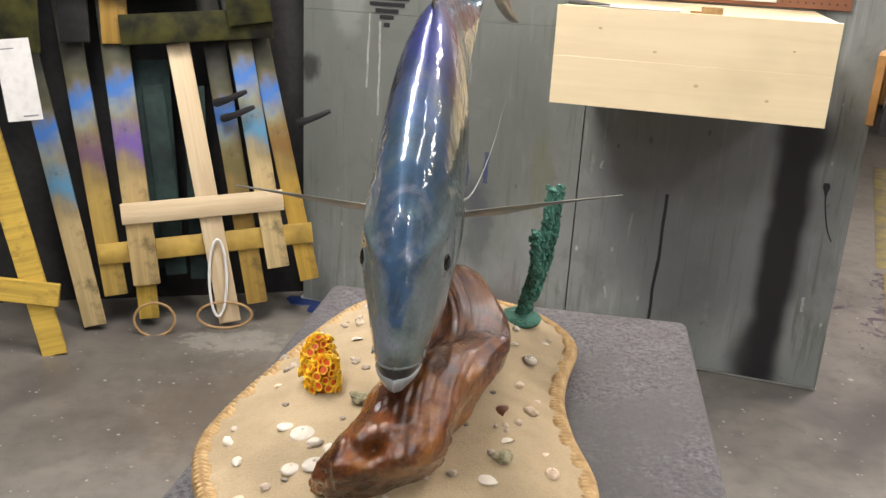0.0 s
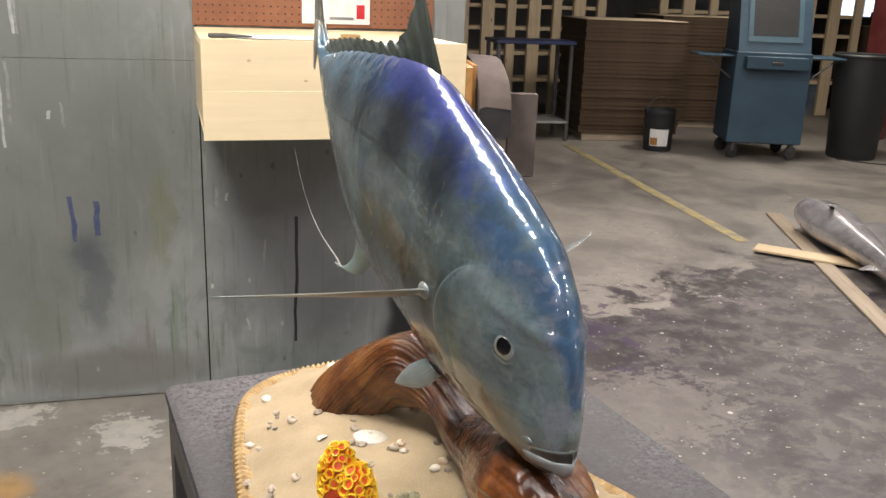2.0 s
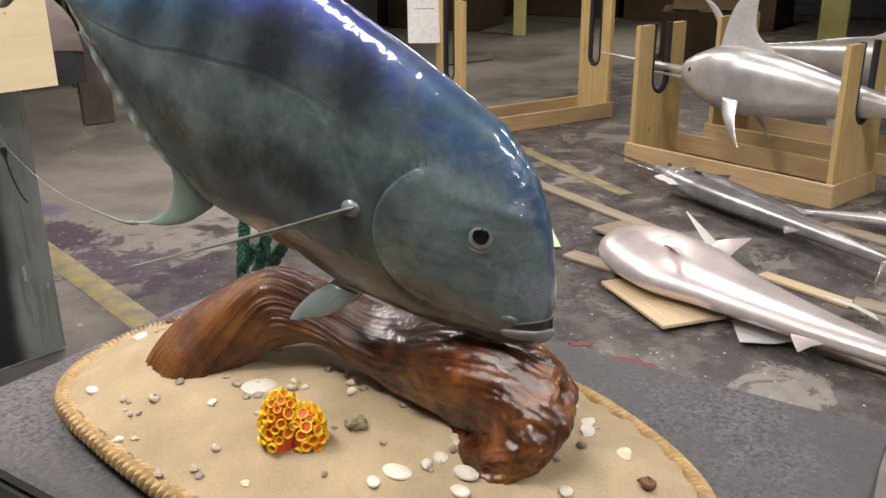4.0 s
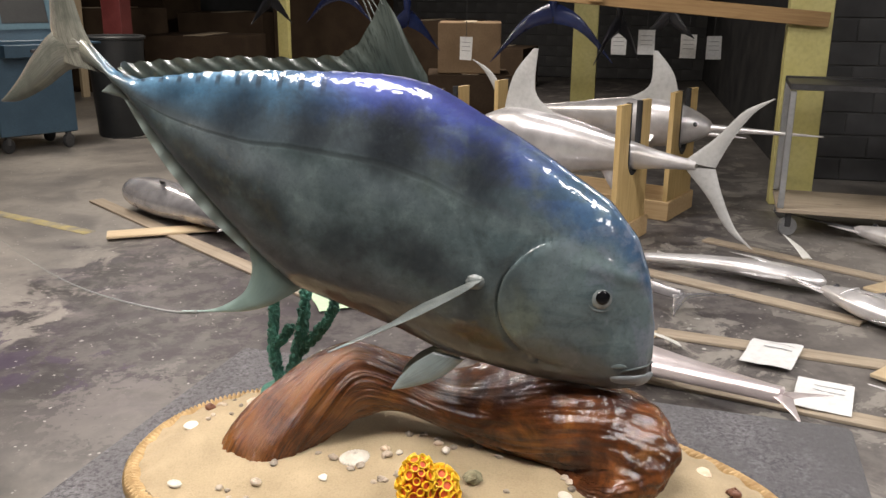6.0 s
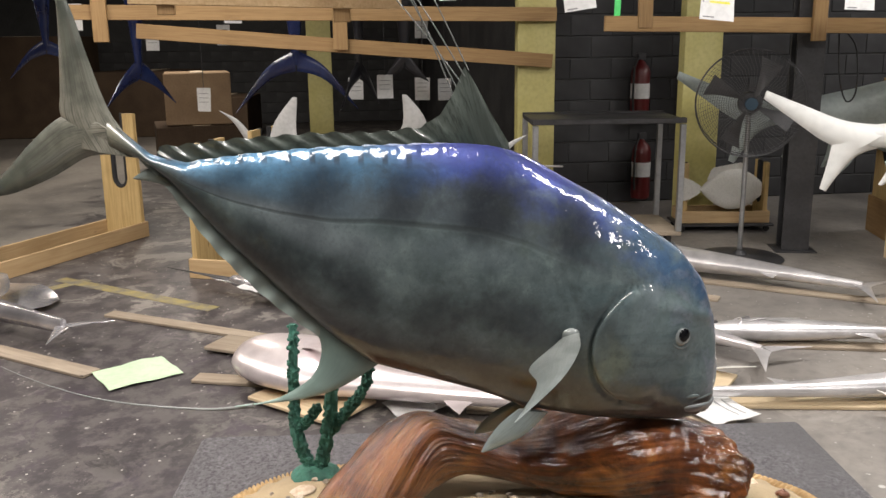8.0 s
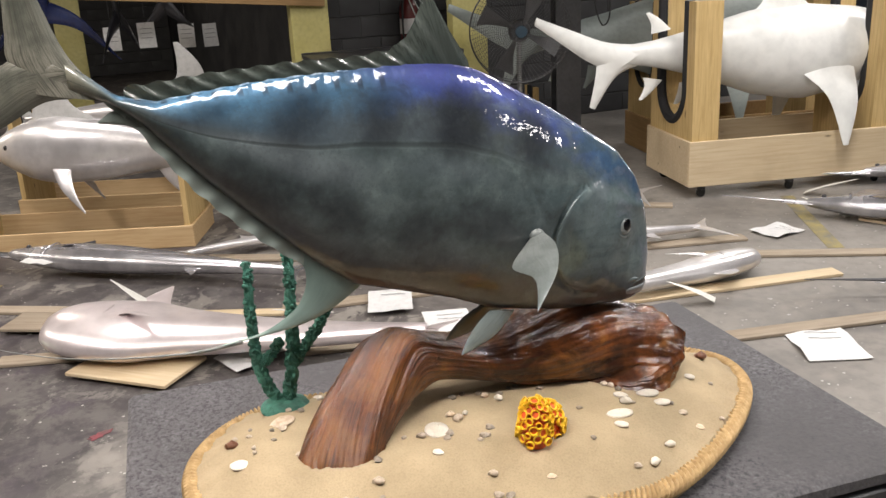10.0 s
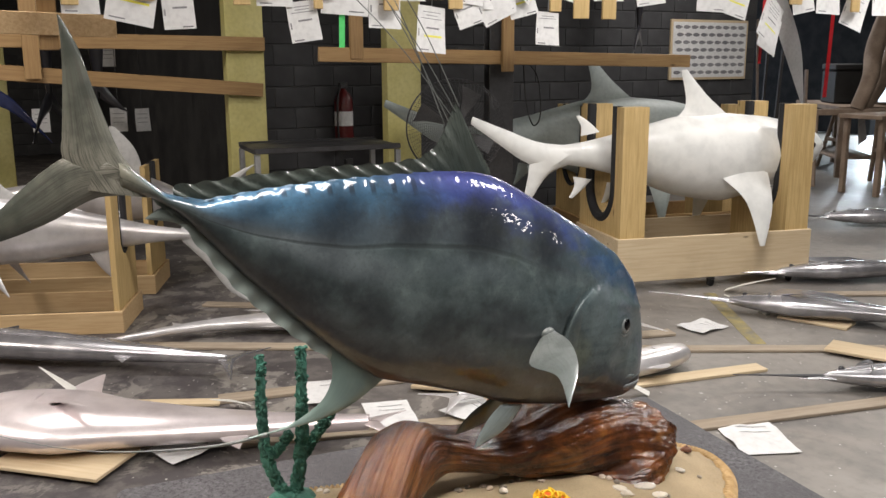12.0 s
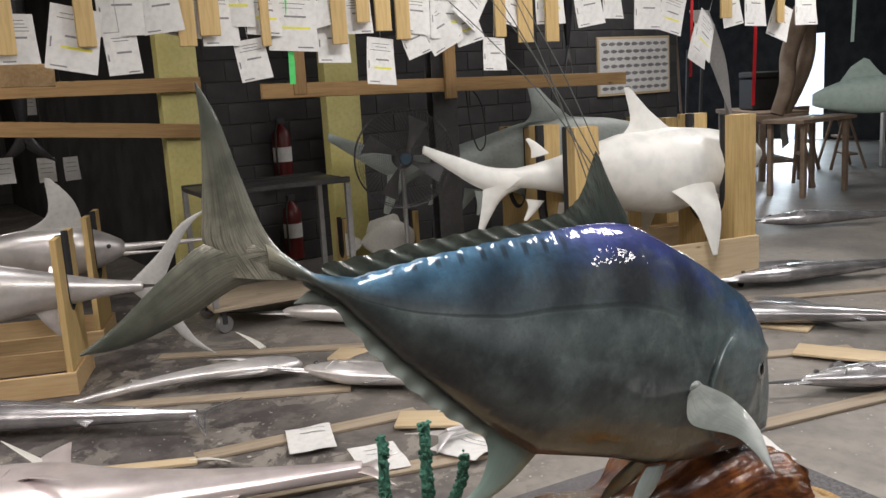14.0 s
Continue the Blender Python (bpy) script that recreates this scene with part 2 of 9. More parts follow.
    blot(1.05, 0.72, 0.05, 0.25, (0.13, 0.14, 0.06), 0.4)
    blot(0.03, 1.06, 0.06, 0.08, (0.03, 0.03, 0.03), 0.85)
    blot(0.33, 1.62, 0.25, 0.18, (0.12, 0.125, 0.12), 0.5)
    blot(0.42, 0.15, 0.05, 0.10, (0.03, 0.03, 0.03), 0.35)
    # broad darker blue-grey area on the panel below the box
    blot(1.70, 0.65, 0.55, 0.55, (0.13, 0.135, 0.145), 0.55, 0.6)
    blot(0.95, 0.22, 0.07, 0.12, (0.15, 0.07, 0.10), 0.22)
    blot(1.08, 0.30, 0.04, 0.20, (0.05, 0.11, 0.05), 0.3)
    blot(0.62, 0.30, 0.10, 0.16, (0.10, 0.12, 0.05), 0.22)
    blot(1.30, 0.34, 0.06, 0.16, (0.07, 0.075, 0.075), 0.3)
    blot(0.20, 1.32, 0.09, 0.16, (0.34, 0.36, 0.34), 0.4)
    blot(0.85, 0.12, 0.45, 0.12, (0.10, 0.09, 0.075), 0.5)
    blot(1.985, 0.60, 0.095, 1.1, (0.008, 0.008, 0.010), 0.98, 0.45, calm)
    blot(2.00, 0.98, 0.13, 0.14, (0.008, 0.008, 0.010), 0.95, 0.4, calm)
    blot(1.95, 0.10, 0.12, 0.25, (0.012, 0.012, 0.014), 0.9, 0.3, calm)
    nt.links.new(col, bsdf.inputs["Base Color"])
    bsdf.inputs["Roughness"].default_value = 0.42
    bump(nt, bsdf, scuff, 0.08, 0.004)
    return m


def sprayed_board(name, tint, raw=(0.50, 0.36, 0.17)):
    """A raw board whose upper end has caught bright and black overspray."""
    m, nt, bsdf = nodes_of(name)
    vec = coords(nt)
    sep = nt.nodes.new("ShaderNodeSeparateXYZ")
    nt.links.new(vec, sep.inputs[0])
    grain = noise_tex(nt, coords(nt, (1.2, 26, 26)), 2.4, 5, 0.65, 0.5)
    spot = noise_tex(nt, vec, 6.0, 3)
    col = mix(nt, ramp(nt, grain, 0.3, 0.75), raw, tuple(v * 0.66 for v in raw))
    up = calc(nt, "ADD", sep.outputs[0], calc(nt, "MULTIPLY", calc(nt, "SUBTRACT", spot, 0.5), 0.35))
    def window(lo, hi, edge, colour, amount):
        nonlocal col
        k = calc(nt, "MULTIPLY", ramp(nt, up, lo - edge, lo + edge), ramp(nt, up, hi + edge, hi - edge))
        col = mix(nt, calc(nt, "MULTIPLY", k, amount), col, colour)
    puff = ramp(nt, noise_tex(nt, vec, 7.0, 2, 0.4), 0.28, 0.58)
    window(0.26, 0.52, 0.12, tuple(v * 0.72 for v in raw), 0.5)
    window(0.46, 2.0, 0.12, (0.075, 0.072, 0.045), 0.68)
    window(0.54, 0.66, 0.06, tint, calc(nt, "MULTIPLY_ADD", puff, 0.45, 0.5))
    window(0.68, 0.74, 0.05, (0.34, 0.46, 0.38), calc(nt, "MULTIPLY", puff, 0.6))
    window(0.73, 0.83, 0.05, (0.02, 0.16, 0.55), calc(nt, "MULTIPLY_ADD", puff, 0.5, 0.4))
    window(0.84, 2.0, 0.07, (0.040, 0.045, 0.024), 0.92)
    window(0.98, 2.0, 0.06, (0.016, 0.017, 0.016), 0.88)
    dirt = noise_tex(nt, vec, 9.0, 6, 0.7)
    col = mix(nt, calc(nt, "MULTIPLY", ramp(nt, dirt, 0.52, 0.72), 0.7), col, (0.06, 0.048, 0.026))
    nt.links.new(col, bsdf.inputs["Base Color"])
    bsdf.inputs["Roughness"].default_value = 0.62
    bump(nt, bsdf, grain, 0.15, 0.004)
    return m


def block_wall():
    """Painted concrete block."""
    m, nt, bsdf = nodes_of("painted_block")
    vec = coords(nt)
    n1, n2 = noise_tex(nt, vec, 1.1, 4), noise_tex(nt, vec, 60, 3)
    col = mix(nt, ramp(nt, n1, 0.3, 0.7), (0.040, 0.040, 0.042), (0.088, 0.089, 0.091))
    nt.links.new(col, bsdf.inputs["Base Color"])
    bsdf.inputs["Roughness"].default_value = 0.8
    bsdf.inputs["Specular IOR Level"].default_value = 0.2
    bump(nt, bsdf, n2, 0.2, 0.004)
    return m


def pompano_paint():
    """Airbrushed trevally skin under clear gloss: blue back, teal flank, dark bars, dark rosy-grey belly. u runs head
    to tail, v belly to back.
    """
    m, nt, bsdf = nodes_of("airbrushed_fish_gloss")
    uvn = nt.nodes.new("ShaderNodeTexCoord")
    sep = nt.nodes.new("ShaderNodeSeparateXYZ")
    nt.links.new(uvn.outputs["UV"], sep.inputs[0])
    u, v = sep.outputs[0], sep.outputs[1]
    vec = coords(nt)
    soft, mid, fine = noise_tex(nt, vec, 7.0, 3, 0.5), noise_tex(nt, vec, 22.0, 5, 0.6), noise_tex(nt, vec, 260.0, 2)
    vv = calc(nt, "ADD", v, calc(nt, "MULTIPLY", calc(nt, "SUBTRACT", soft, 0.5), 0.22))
    col = mix(nt, ramp(nt, mid, 0.3, 0.7), (0.050, 0.068, 0.071), (0.102, 0.130, 0.133))
    col = mix(nt, calc(nt, "MULTIPLY", ramp(nt, u, 0.32, 0.10), 0.75), col, (0.122, 0.160, 0.168))
    # rosy-grey belly, its colour darkened to offset light bounced off the sand
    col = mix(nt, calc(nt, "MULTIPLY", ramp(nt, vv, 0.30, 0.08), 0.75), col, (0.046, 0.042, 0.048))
    # above the lateral line the skin is darker and bluer
    line = calc(nt, "SUBTRACT", 0.685, calc(nt, "MULTIPLY", calc(nt, "MAXIMUM", calc(nt, "SUBTRACT", u, 0.60), 0.0), 0.60))
    wobble = calc(nt, "MULTIPLY", calc(nt, "SUBTRACT", mid, 0.5), 0.02)
    above = calc(nt, "SUBTRACT", calc(nt, "ADD", v, wobble), line)
    upper = calc(nt, "MULTIPLY", calc(nt, "MULTIPLY", ramp(nt, above, -0.012, 0.035), ramp(nt, u, 0.13, 0.24)), ramp(nt, u, 0.98, 0.85))
    col = mix(nt, calc(nt, "MULTIPLY", upper, 0.60), col, (0.034, 0.040, 0.052))
    # dark airbrushed bars and clouds down the flank
    def cloud(cu, cv, ru, rv, amount, lean=0.0, colour=(0.008, 0.009, 0.013)):
        nonlocal col
        du = calc(nt, "DIVIDE", calc(nt, "SUBTRACT", calc(nt, "ADD", u, calc(nt, "MULTIPLY", calc(nt, "SUBTRACT", v, cv), lean)), cu), ru)
        dv = calc(nt, "DIVIDE", calc(nt, "SUBTRACT", v, cv), rv)
        d = calc(nt, "SQRT", calc(nt, "ADD", calc(nt, "MULTIPLY", du, du), calc(nt, "MULTIPLY", dv, dv)))
        d = calc(nt, "ADD", d, calc(nt, "MULTIPLY", calc(nt, "SUBTRACT", soft, 0.5), 1.3))
        d = calc(nt, "ADD", d, calc(nt, "MULTIPLY", calc(nt, "SUBTRACT", mid, 0.5), 0.6))
        col = mix(nt, calc(nt, "MULTIPLY", ramp(nt, d, 1.25, 0.25), amount), col, colour)
    # blue and violet back with its pearl sheen put into the colour, turquoise over the head, bright towards the tail
    vb = calc(nt, "ADD", vv, calc(nt, "MULTIPLY", calc(nt, "SUBTRACT", mid, 0.5), 0.25))
    sheen = ramp(nt, vb, 0.77, 0.92)
    back = mix(nt, ramp(nt, u, 0.10, 0.28), (0.036, 0.090, 0.190), (0.034, 0.050, 0.220))
    back = mix(nt, ramp(nt, u, 0.42, 0.60), back, (0.042, 0.105, 0.180))
    col = mix(nt, calc(nt, "MULTIPLY", sheen, 0.80), col, back)
    col = mix(nt, calc(nt, "MULTIPLY", calc(nt, "MULTIPLY", ramp(nt, vb, 0.91, 1.0), calc(nt, "MULTIPLY", ramp(nt, u, 0.66, 0.50), ramp(nt, u, 0.10, 0.30))), 0.45), col, (0.042, 0.038, 0.150))
    tail_blue = calc(nt, "MULTIPLY", ramp(nt, u, 0.55, 0.85), ramp(nt, v, 0.60, 0.80))
    col = mix(nt, calc(nt, "MULTIPLY", tail_blue, 0.6), col, (0.055, 0.135, 0.22))
    streak = noise_tex(nt, coords(nt, (1.0, 0.22, 1.0)), 42.0, 4, 0.6, 0.6)
    col = mix(nt, calc(nt, "MULTIPLY", calc(nt, "MULTIPLY", ramp(nt, streak, 0.48, 0.66), ramp(nt, u, 0.42, 0.12)), 0.55), col, (0.045, 0.075, 0.085))
    cloudy = noise_tex(nt, vec, 10.0, 4, 0.55)
    col = mix(nt, calc(nt, "MULTIPLY", calc(nt, "MULTIPLY", ramp(nt, cloudy, 0.50, 0.68), ramp(nt, u, 0.5, 0.2)), 0.6), col, (0.135, 0.155, 0.105))
    marble = noise_tex(nt, vec, 15.0, 6, 0.65, 1.2)
    col = mix(nt, calc(nt, "MULTIPLY", calc(nt, "MULTIPLY", ramp(nt, marble, 0.52, 0.72), ramp(nt, u, 0.7, 0.2)), 0.45), col, (0.15, 0.195, 0.19))
    col = mix(nt, calc(nt, "MULTIPLY", ramp(nt, marble, 0.47, 0.30), 0.45), col, (0.026, 0.032, 0.034))
    col = mix(nt, calc(nt, "MULTIPLY", calc(nt, "MULTIPLY", ramp(nt, noise_tex(nt, vec, 24.0, 5, 0.6, 0.8), 0.50, 0.66), ramp(nt, u, 0.20, 0.02)), 0.55), col, (0.19, 0.20, 0.255))
    # two paler grey-blue patches just below the lateral line
    cloud(0.70, 0.56, 0.16, 0.12, 0.6, 0.0, (0.15, 0.175, 0.19))
    cloud(0.42, 0.60, 0.10, 0.07, 0.4, 0.0, (0.12, 0.15, 0.165))
    for spot in ((0.405, 0.76, 0.060, 0.20, 0.72, 0.10), (0.545, 0.80, 0.045, 0.16, 0.6, 0.10), (0.68, 0.78, 0.050, 0.24, 0.65, 0.10), (0.28, 0.80, 0.045, 0.16, 0.65, 0.10), (0.80, 0.80, 0.04, 0.2, 0.6, 0.10),
                 (0.355, 0.40, 0.085, 0.13, 0.75), (0.625, 0.36, 0.070, 0.20, 0.68), (0.50, 0.30, 0.065, 0.14, 0.55), (0.76, 0.30, 0.075, 0.26, 0.6), (0.87, 0.30, 0.05, 0.24, 0.5), (0.23, 0.46, 0.04, 0.10, 0.35)):
        cloud(*spot)
    # grey-olive tail stock
    col = mix(nt, ramp(nt, u, 0.93, 1.0), col, (0.17, 0.165, 0.13))
    spray = noise_tex(nt, vec, 48.0, 6, 0.7)
    col = mix(nt, calc(nt, "MULTIPLY", ramp(nt, spray, 0.50, 0.70), 0.30), col, mix(nt, 1.0, col, (1.9, 1.9, 1.85), "MULTIPLY"))
    col = mix(nt, calc(nt, "MULTIPLY", ramp(nt, spray, 0.48, 0.32), 0.35), col, mix(nt, 1.0, col, (0.5, 0.5, 0.52), "MULTIPLY"))
    # lateral line, and a row of dark dots along the foot of the dorsal fin
    near = calc(nt, "ABSOLUTE", above)
    lat = calc(nt, "MULTIPLY", ramp(nt, near, 0.016, 0.004), ramp(nt, u, 0.20, 0.5))
    col = mix(nt, calc(nt, "MULTIPLY", lat, 0.55), col, (0.022, 0.026, 0.028))
    dots = calc(nt, "MULTIPLY", ramp(nt, calc(nt, "SINE", calc(nt, "MULTIPLY", u, 168.0)), 0.55, 0.9), calc(nt, "MULTIPLY", ramp(nt, v, 0.90, 0.94), ramp(nt, v, 0.985, 0.965)))
    col = mix(nt, calc(nt, "MULTIPLY", calc(nt, "MULTIPLY", dots, ramp(nt, u, 0.48, 0.55)), 0.7), col, (0.015, 0.018, 0.024))
    col = mix(nt, calc(nt, "MULTIPLY", ramp(nt, fine, 0.5, 0.75), 0.25), col, (0.04, 0.05, 0.05))
    nt.links.new(col, bsdf.inputs["Base Color"])
    bsdf.inputs["Roughness"].default_value = 0.40
    bsdf.inputs["Specular IOR Level"].default_value = 0.15
    nt.links.new(calc(nt, "MULTIPLY_ADD", sheen, 0.24, 0.12), bsdf.inputs["Metallic"])
    bsdf.inputs["Coat Weight"].default_value = 1.0
    bsdf.inputs["Coat Roughness"].default_value = 0.05
    peel = noise_tex(nt, vec, 55.0, 2)
    high = calc(nt, "ADD", calc(nt, "MULTIPLY", fine, 0.15), calc(nt, "MULTIPLY", lat, -1.5))
    bump(nt, bsdf, calc(nt, "ADD", high, calc(nt, "ADD", calc(nt, "MULTIPLY", peel, 1.0), calc(nt, "MULTIPLY", mid, 1.2))), 0.12, 0.004)
    n = nt.nodes.new("ShaderNodeBump")
    n.inputs["Strength"].default_value, n.inputs["Distance"].default_value = 0.50, 0.005
    nt.links.new(calc(nt, "ADD", noise_tex(nt, vec, 26.0, 3), calc(nt, "MULTIPLY", peel, 0.35)), n.inputs["Height"])
    nt.links.new(n.outputs["Normal"], bsdf.inputs["Coat Normal"])
    return m


def fin_paint(name, root, tip, rays=60.0, coat=0.6, stripe=0.25, relief=0.2):
    m, nt, bsdf = nodes_of(name)
    uvn = nt.nodes.new("ShaderNodeTexCoord")
    sep = nt.nodes.new("ShaderNodeSeparateXYZ")
    nt.links.new(uvn.outputs["UV"], sep.inputs[0])
    mp = nt.nodes.new("ShaderNodeMapping")
    mp.inputs["Scale"].default_value = (rays / 6.0, 1.2, 1)
    nt.links.new(uvn.outputs["UV"], mp.inputs["Vector"])
    rib = noise_tex(nt, mp.outputs["Vector"], 2.0, 6, 0.65, 0.3)
    blot = noise_tex(nt, coords(nt), 30, 4)
    col = mix(nt, ramp(nt, sep.outputs[1], 0.0, 1.0), root, tip)
    col = mix(nt, calc(nt, "MULTIPLY", ramp(nt, rib, 0.46, 0.62), min(1.0, stripe * 1.7)), col, tuple(c * 0.35 for c in root))
    col = mix(nt, calc(nt, "MULTIPLY", ramp(nt, blot, 0.40, 0.62), 0.5), col, tuple(c * 0.5 for c in tip))
    nt.links.new(col, bsdf.inputs["Base Color"])
    bsdf.inputs["Roughness"].default_value = 0.35
    bsdf.inputs["Coat Weight"].default_value = coat
    bump(nt, bsdf, calc(nt, "ADD", calc(nt, "MULTIPLY", rib, 3.0), calc(nt, "MULTIPLY", blot, 2.0)), relief, 0.001)
    return m


def driftwood_gloss():
    m, nt, bsdf = nodes_of("varnished_driftwood")
    uvn = nt.nodes.new("ShaderNodeTexCoord")
    def along(sx, sy):
        mp = nt.nodes.new("ShaderNodeMapping")
        mp.inputs["Scale"].default_value = (sx, sy, 1)
        nt.links.new(uvn.outputs["UV"], mp.inputs["Vector"])
        return mp.outputs["Vector"]
    grain = noise_tex(nt, along(5.0, 95), 3.0, 9, 0.75, 1.3)
    cracks = noise_tex(nt, along(1.1, 22), 3.0, 3, 0.5, 0.6)
    patch, grit = noise_tex(nt, coords(nt), 11, 5, 0.6, 0.5), noise_tex(nt, coords(nt), 120, 4)
    sepv = nt.nodes.new("ShaderNodeSeparateXYZ")
    nt.links.new(uvn.outputs["UV"], sepv.inputs[0])
    amber = ramp(nt, sepv.outputs[0], 0.36, 0.50)
    wave = mix(nt, calc(nt, "MULTIPLY", amber, 0.80), grain, noise_tex(nt, coords(nt, (1, 0.55, 1)), 22, 8, 0.68, 1.0))
    col = mix(nt, ramp(nt, wave, 0.36, 0.68), (0.022, 0.007, 0.003), (0.180, 0.056, 0.013))
    col = mix(nt, calc(nt, "MULTIPLY", ramp(nt, patch, 0.47, 0.66), calc(nt, "MULTIPLY_ADD", amber, 0.35, 0.40)), col, (0.27, 0.112, 0.027))
    col = mix(nt, calc(nt, "MULTIPLY", ramp(nt, patch, 0.50, 0.34), 0.8), col, (0.030, 0.008, 0.003))
    col = mix(nt, calc(nt, "MULTIPLY", calc(nt, "MULTIPLY", ramp(nt, cracks, 0.42, 0.34), 0.6), calc(nt, "SUBTRACT", 1.0, calc(nt, "MULTIPLY", amber, 0.8))), col, (0.018, 0.006, 0.003))
    nt.links.new(col, bsdf.inputs["Base Color"])
    nt.links.new(calc(nt, "MULTIPLY_ADD", grit, 0.3, 0.35), bsdf.inputs["Roughness"])
    bsdf.inputs["Specular IOR Level"].default_value = 0.08
    bsdf.inputs["Coat Weight"].default_value = 1.0
    nt.links.new(calc(nt, "MULTIPLY_ADD", patch, 0.10, -0.01), bsdf.inputs["Coat Roughness"])
    bump(nt, bsdf, calc(nt, "ADD", wave, calc(nt, "MULTIPLY", cracks, calc(nt, "MULTIPLY_ADD", amber, -0.8, 1.0))), 0.3, 0.004)
    n = nt.nodes.new("ShaderNodeBump")
    n.inputs["Strength"].default_value, n.inputs["Distance"].default_value = 0.38, 0.005
    nt.links.new(calc(nt, "ADD", calc(nt, "MULTIPLY", wave, 0.75), calc(nt, "ADD", calc(nt, "MULTIPLY", cracks, calc(nt, "MULTIPLY_ADD", amber, -0.6, 0.7)), calc(nt, "MULTIPLY", noise_tex(nt, coords(nt), 75, 2), 1.2))), n.inputs["Height"])
    nt.links.new(n.outputs["Normal"], bsdf.inputs["Coat Normal"])
    return m


def speckled_top():
    """Tabletop crusted with layers of dark and pale overspray, grainy like asphalt."""
    m, nt, bsdf = nodes_of("sprayed_table_top")
    vec = coords(nt)
    big, mid, grit = noise_tex(nt, vec, 4.0, 4), noise_tex(nt, vec, 24, 5), noise_tex(nt, vec, 170, 4, 0.75)
    col = mix(nt, ramp(nt, big, 0.35, 0.7), (0.062, 0.059, 0.062), (0.102, 0.096, 0.103))
    col = mix(nt, calc(nt, "MULTIPLY", ramp(nt, grit, 0.50, 0.60), calc(nt, "MULTIPLY_ADD", ramp(nt, big, 0.44, 0.56), 0.6, 0.35)), col, (0.026, 0.025, 0.029))
    col = mix(nt, calc(nt, "MULTIPLY", ramp(nt, calc(nt, "ADD", grit, calc(nt, "MULTIPLY", mid, 0.3)), 0.60, 0.50), calc(nt, "MULTIPLY", ramp(nt, big, 0.30, 0.62), 0.6)), col, (0.18, 0.174, 0.188))
    nt.links.new(col, bsdf.inputs["Base Color"])
    bsdf.inputs["Roughness"].default_value = 0.62
    bump(nt, bsdf, calc(nt, "ADD", grit, calc(nt, "MULTIPLY", mid, 0.6)), 0.6, 0.007)
    return m


FLOOR = concrete_floor()
BOOTH = booth_paint()
BLOCK = block_wall()
MORTAR = surface("block_mortar", (0.048, 0.049, 0.05), (0.07, 0.07, 0.07), rough=0.9)
CEIL = surface("ceiling_deck", (0.10, 0.10, 0.098), (0.15, 0.15, 0.145), rough=0.8)
DARKWALL = surface("blackened_booth_wall", (0.014, 0.014, 0.016), (0.036, 0.036, 0.036), rough=0.8, spec=0.2)
PLASTER = surface("dull_wall_paint", (0.13, 0.13, 0.127), (0.19, 0.19, 0.183), rough=0.7)
PINE = wood("new_pine", (0.62, 0.45, 0.25), (0.47, 0.31, 0.15))
PINE_Z = wood("new_pine_upright", (0.64, 0.47, 0.22), (0.46, 0.31, 0.12), "Z")
PLY = wood("pale_plywood", (0.66, 0.54, 0.36), (0.55, 0.42, 0.26))
STAINPINE = wood("aged_rack_pine", (0.42, 0.265, 0.115), (0.28, 0.165, 0.065), "Y")
STAINPINE_Z = wood("aged_rack_post", (0.42, 0.265, 0.115), (0.28, 0.165, 0.065), "Z")
DIMPINE = wood("dusty_shelf_pine", (0.52, 0.42, 0.28), (0.38, 0.30, 0.20), "Z")
SCRAP = wood("scrap_board", (0.42, 0.35, 0.26), (0.27, 0.215, 0.16))
KNOT = surface("wood_knot", (0.50, 0.37, 0.19), (0.60, 0.47, 0.27), scale=60, rough=0.55)
CREAM = wood("cream_panel", (0.80, 0.67, 0.44), (0.72, 0.59, 0.37), "X", 0.5, 0.5)
YELLOWPOST = surface("yellow_painted_post", (0.52, 0.47, 0.17), (0.60, 0.55, 0.24), scale=2.5, fine=30, rough=0.5, relief=0.1)
YELLOWLINE = surface("worn_yellow_line", (0.33, 0.27, 0.10), (0.17, 0.158, 0.135), scale=9, fine=60, rough=0.7, relief=0.1)
OLIVESOOT = surface("olive_overspray_board", (0.008, 0.008, 0.007), (0.058, 0.058, 0.016), scale=9, fine=30, rough=0.8, relief=0.1, spec=0.2)
TEALSOOT = surface("dark_teal_overspray_board", (0.012, 0.018, 0.020), (0.03, 0.055, 0.05), scale=5, fine=30, rough=0.8, relief=0.1, spec=0.2)
MAUVESOOT = surface("grey_overspray_panel", (0.055, 0.050, 0.050), (0.105, 0.098, 0.095), scale=3, fine=30, rough=0.8, relief=0.1, spec=0.2)
BLACKFOAM = surface("black_pipe_foam", (0.012, 0.012, 0.013), (0.022, 0.022, 0.024), rough=0.8)
SILVER = surface("silver_cast_paint", (0.62, 0.605, 0.61), (0.86, 0.84, 0.845), scale=4, fine=12, rough=0.30, metal=0.60, relief=0.02, vary=0.12)
ROSE = surface("rose_silver_cast_paint", (0.68, 0.60, 0.605), (0.86, 0.79, 0.795), scale=3, fine=10, rough=0.30, metal=0.60, relief=0.02)
DARKSILVER = surface("dark_silver_cast_paint", (0.30, 0.295, 0.31), (0.60, 0.59, 0.61), scale=4, fine=12, rough=0.26, metal=0.70, relief=0.02, vary=0.2)
PRIMER = surface("white_primer", (0.70, 0.69, 0.64), (0.78, 0.77, 0.72), scale=2, fine=70, rough=0.5, relief=0.05)
SHARKWHITE = surface("white_shark_primer", (0.70, 0.71, 0.69), (0.88, 0.88, 0.85), scale=1.6, fine=9, rough=0.4, relief=0.03, coat=0.2)
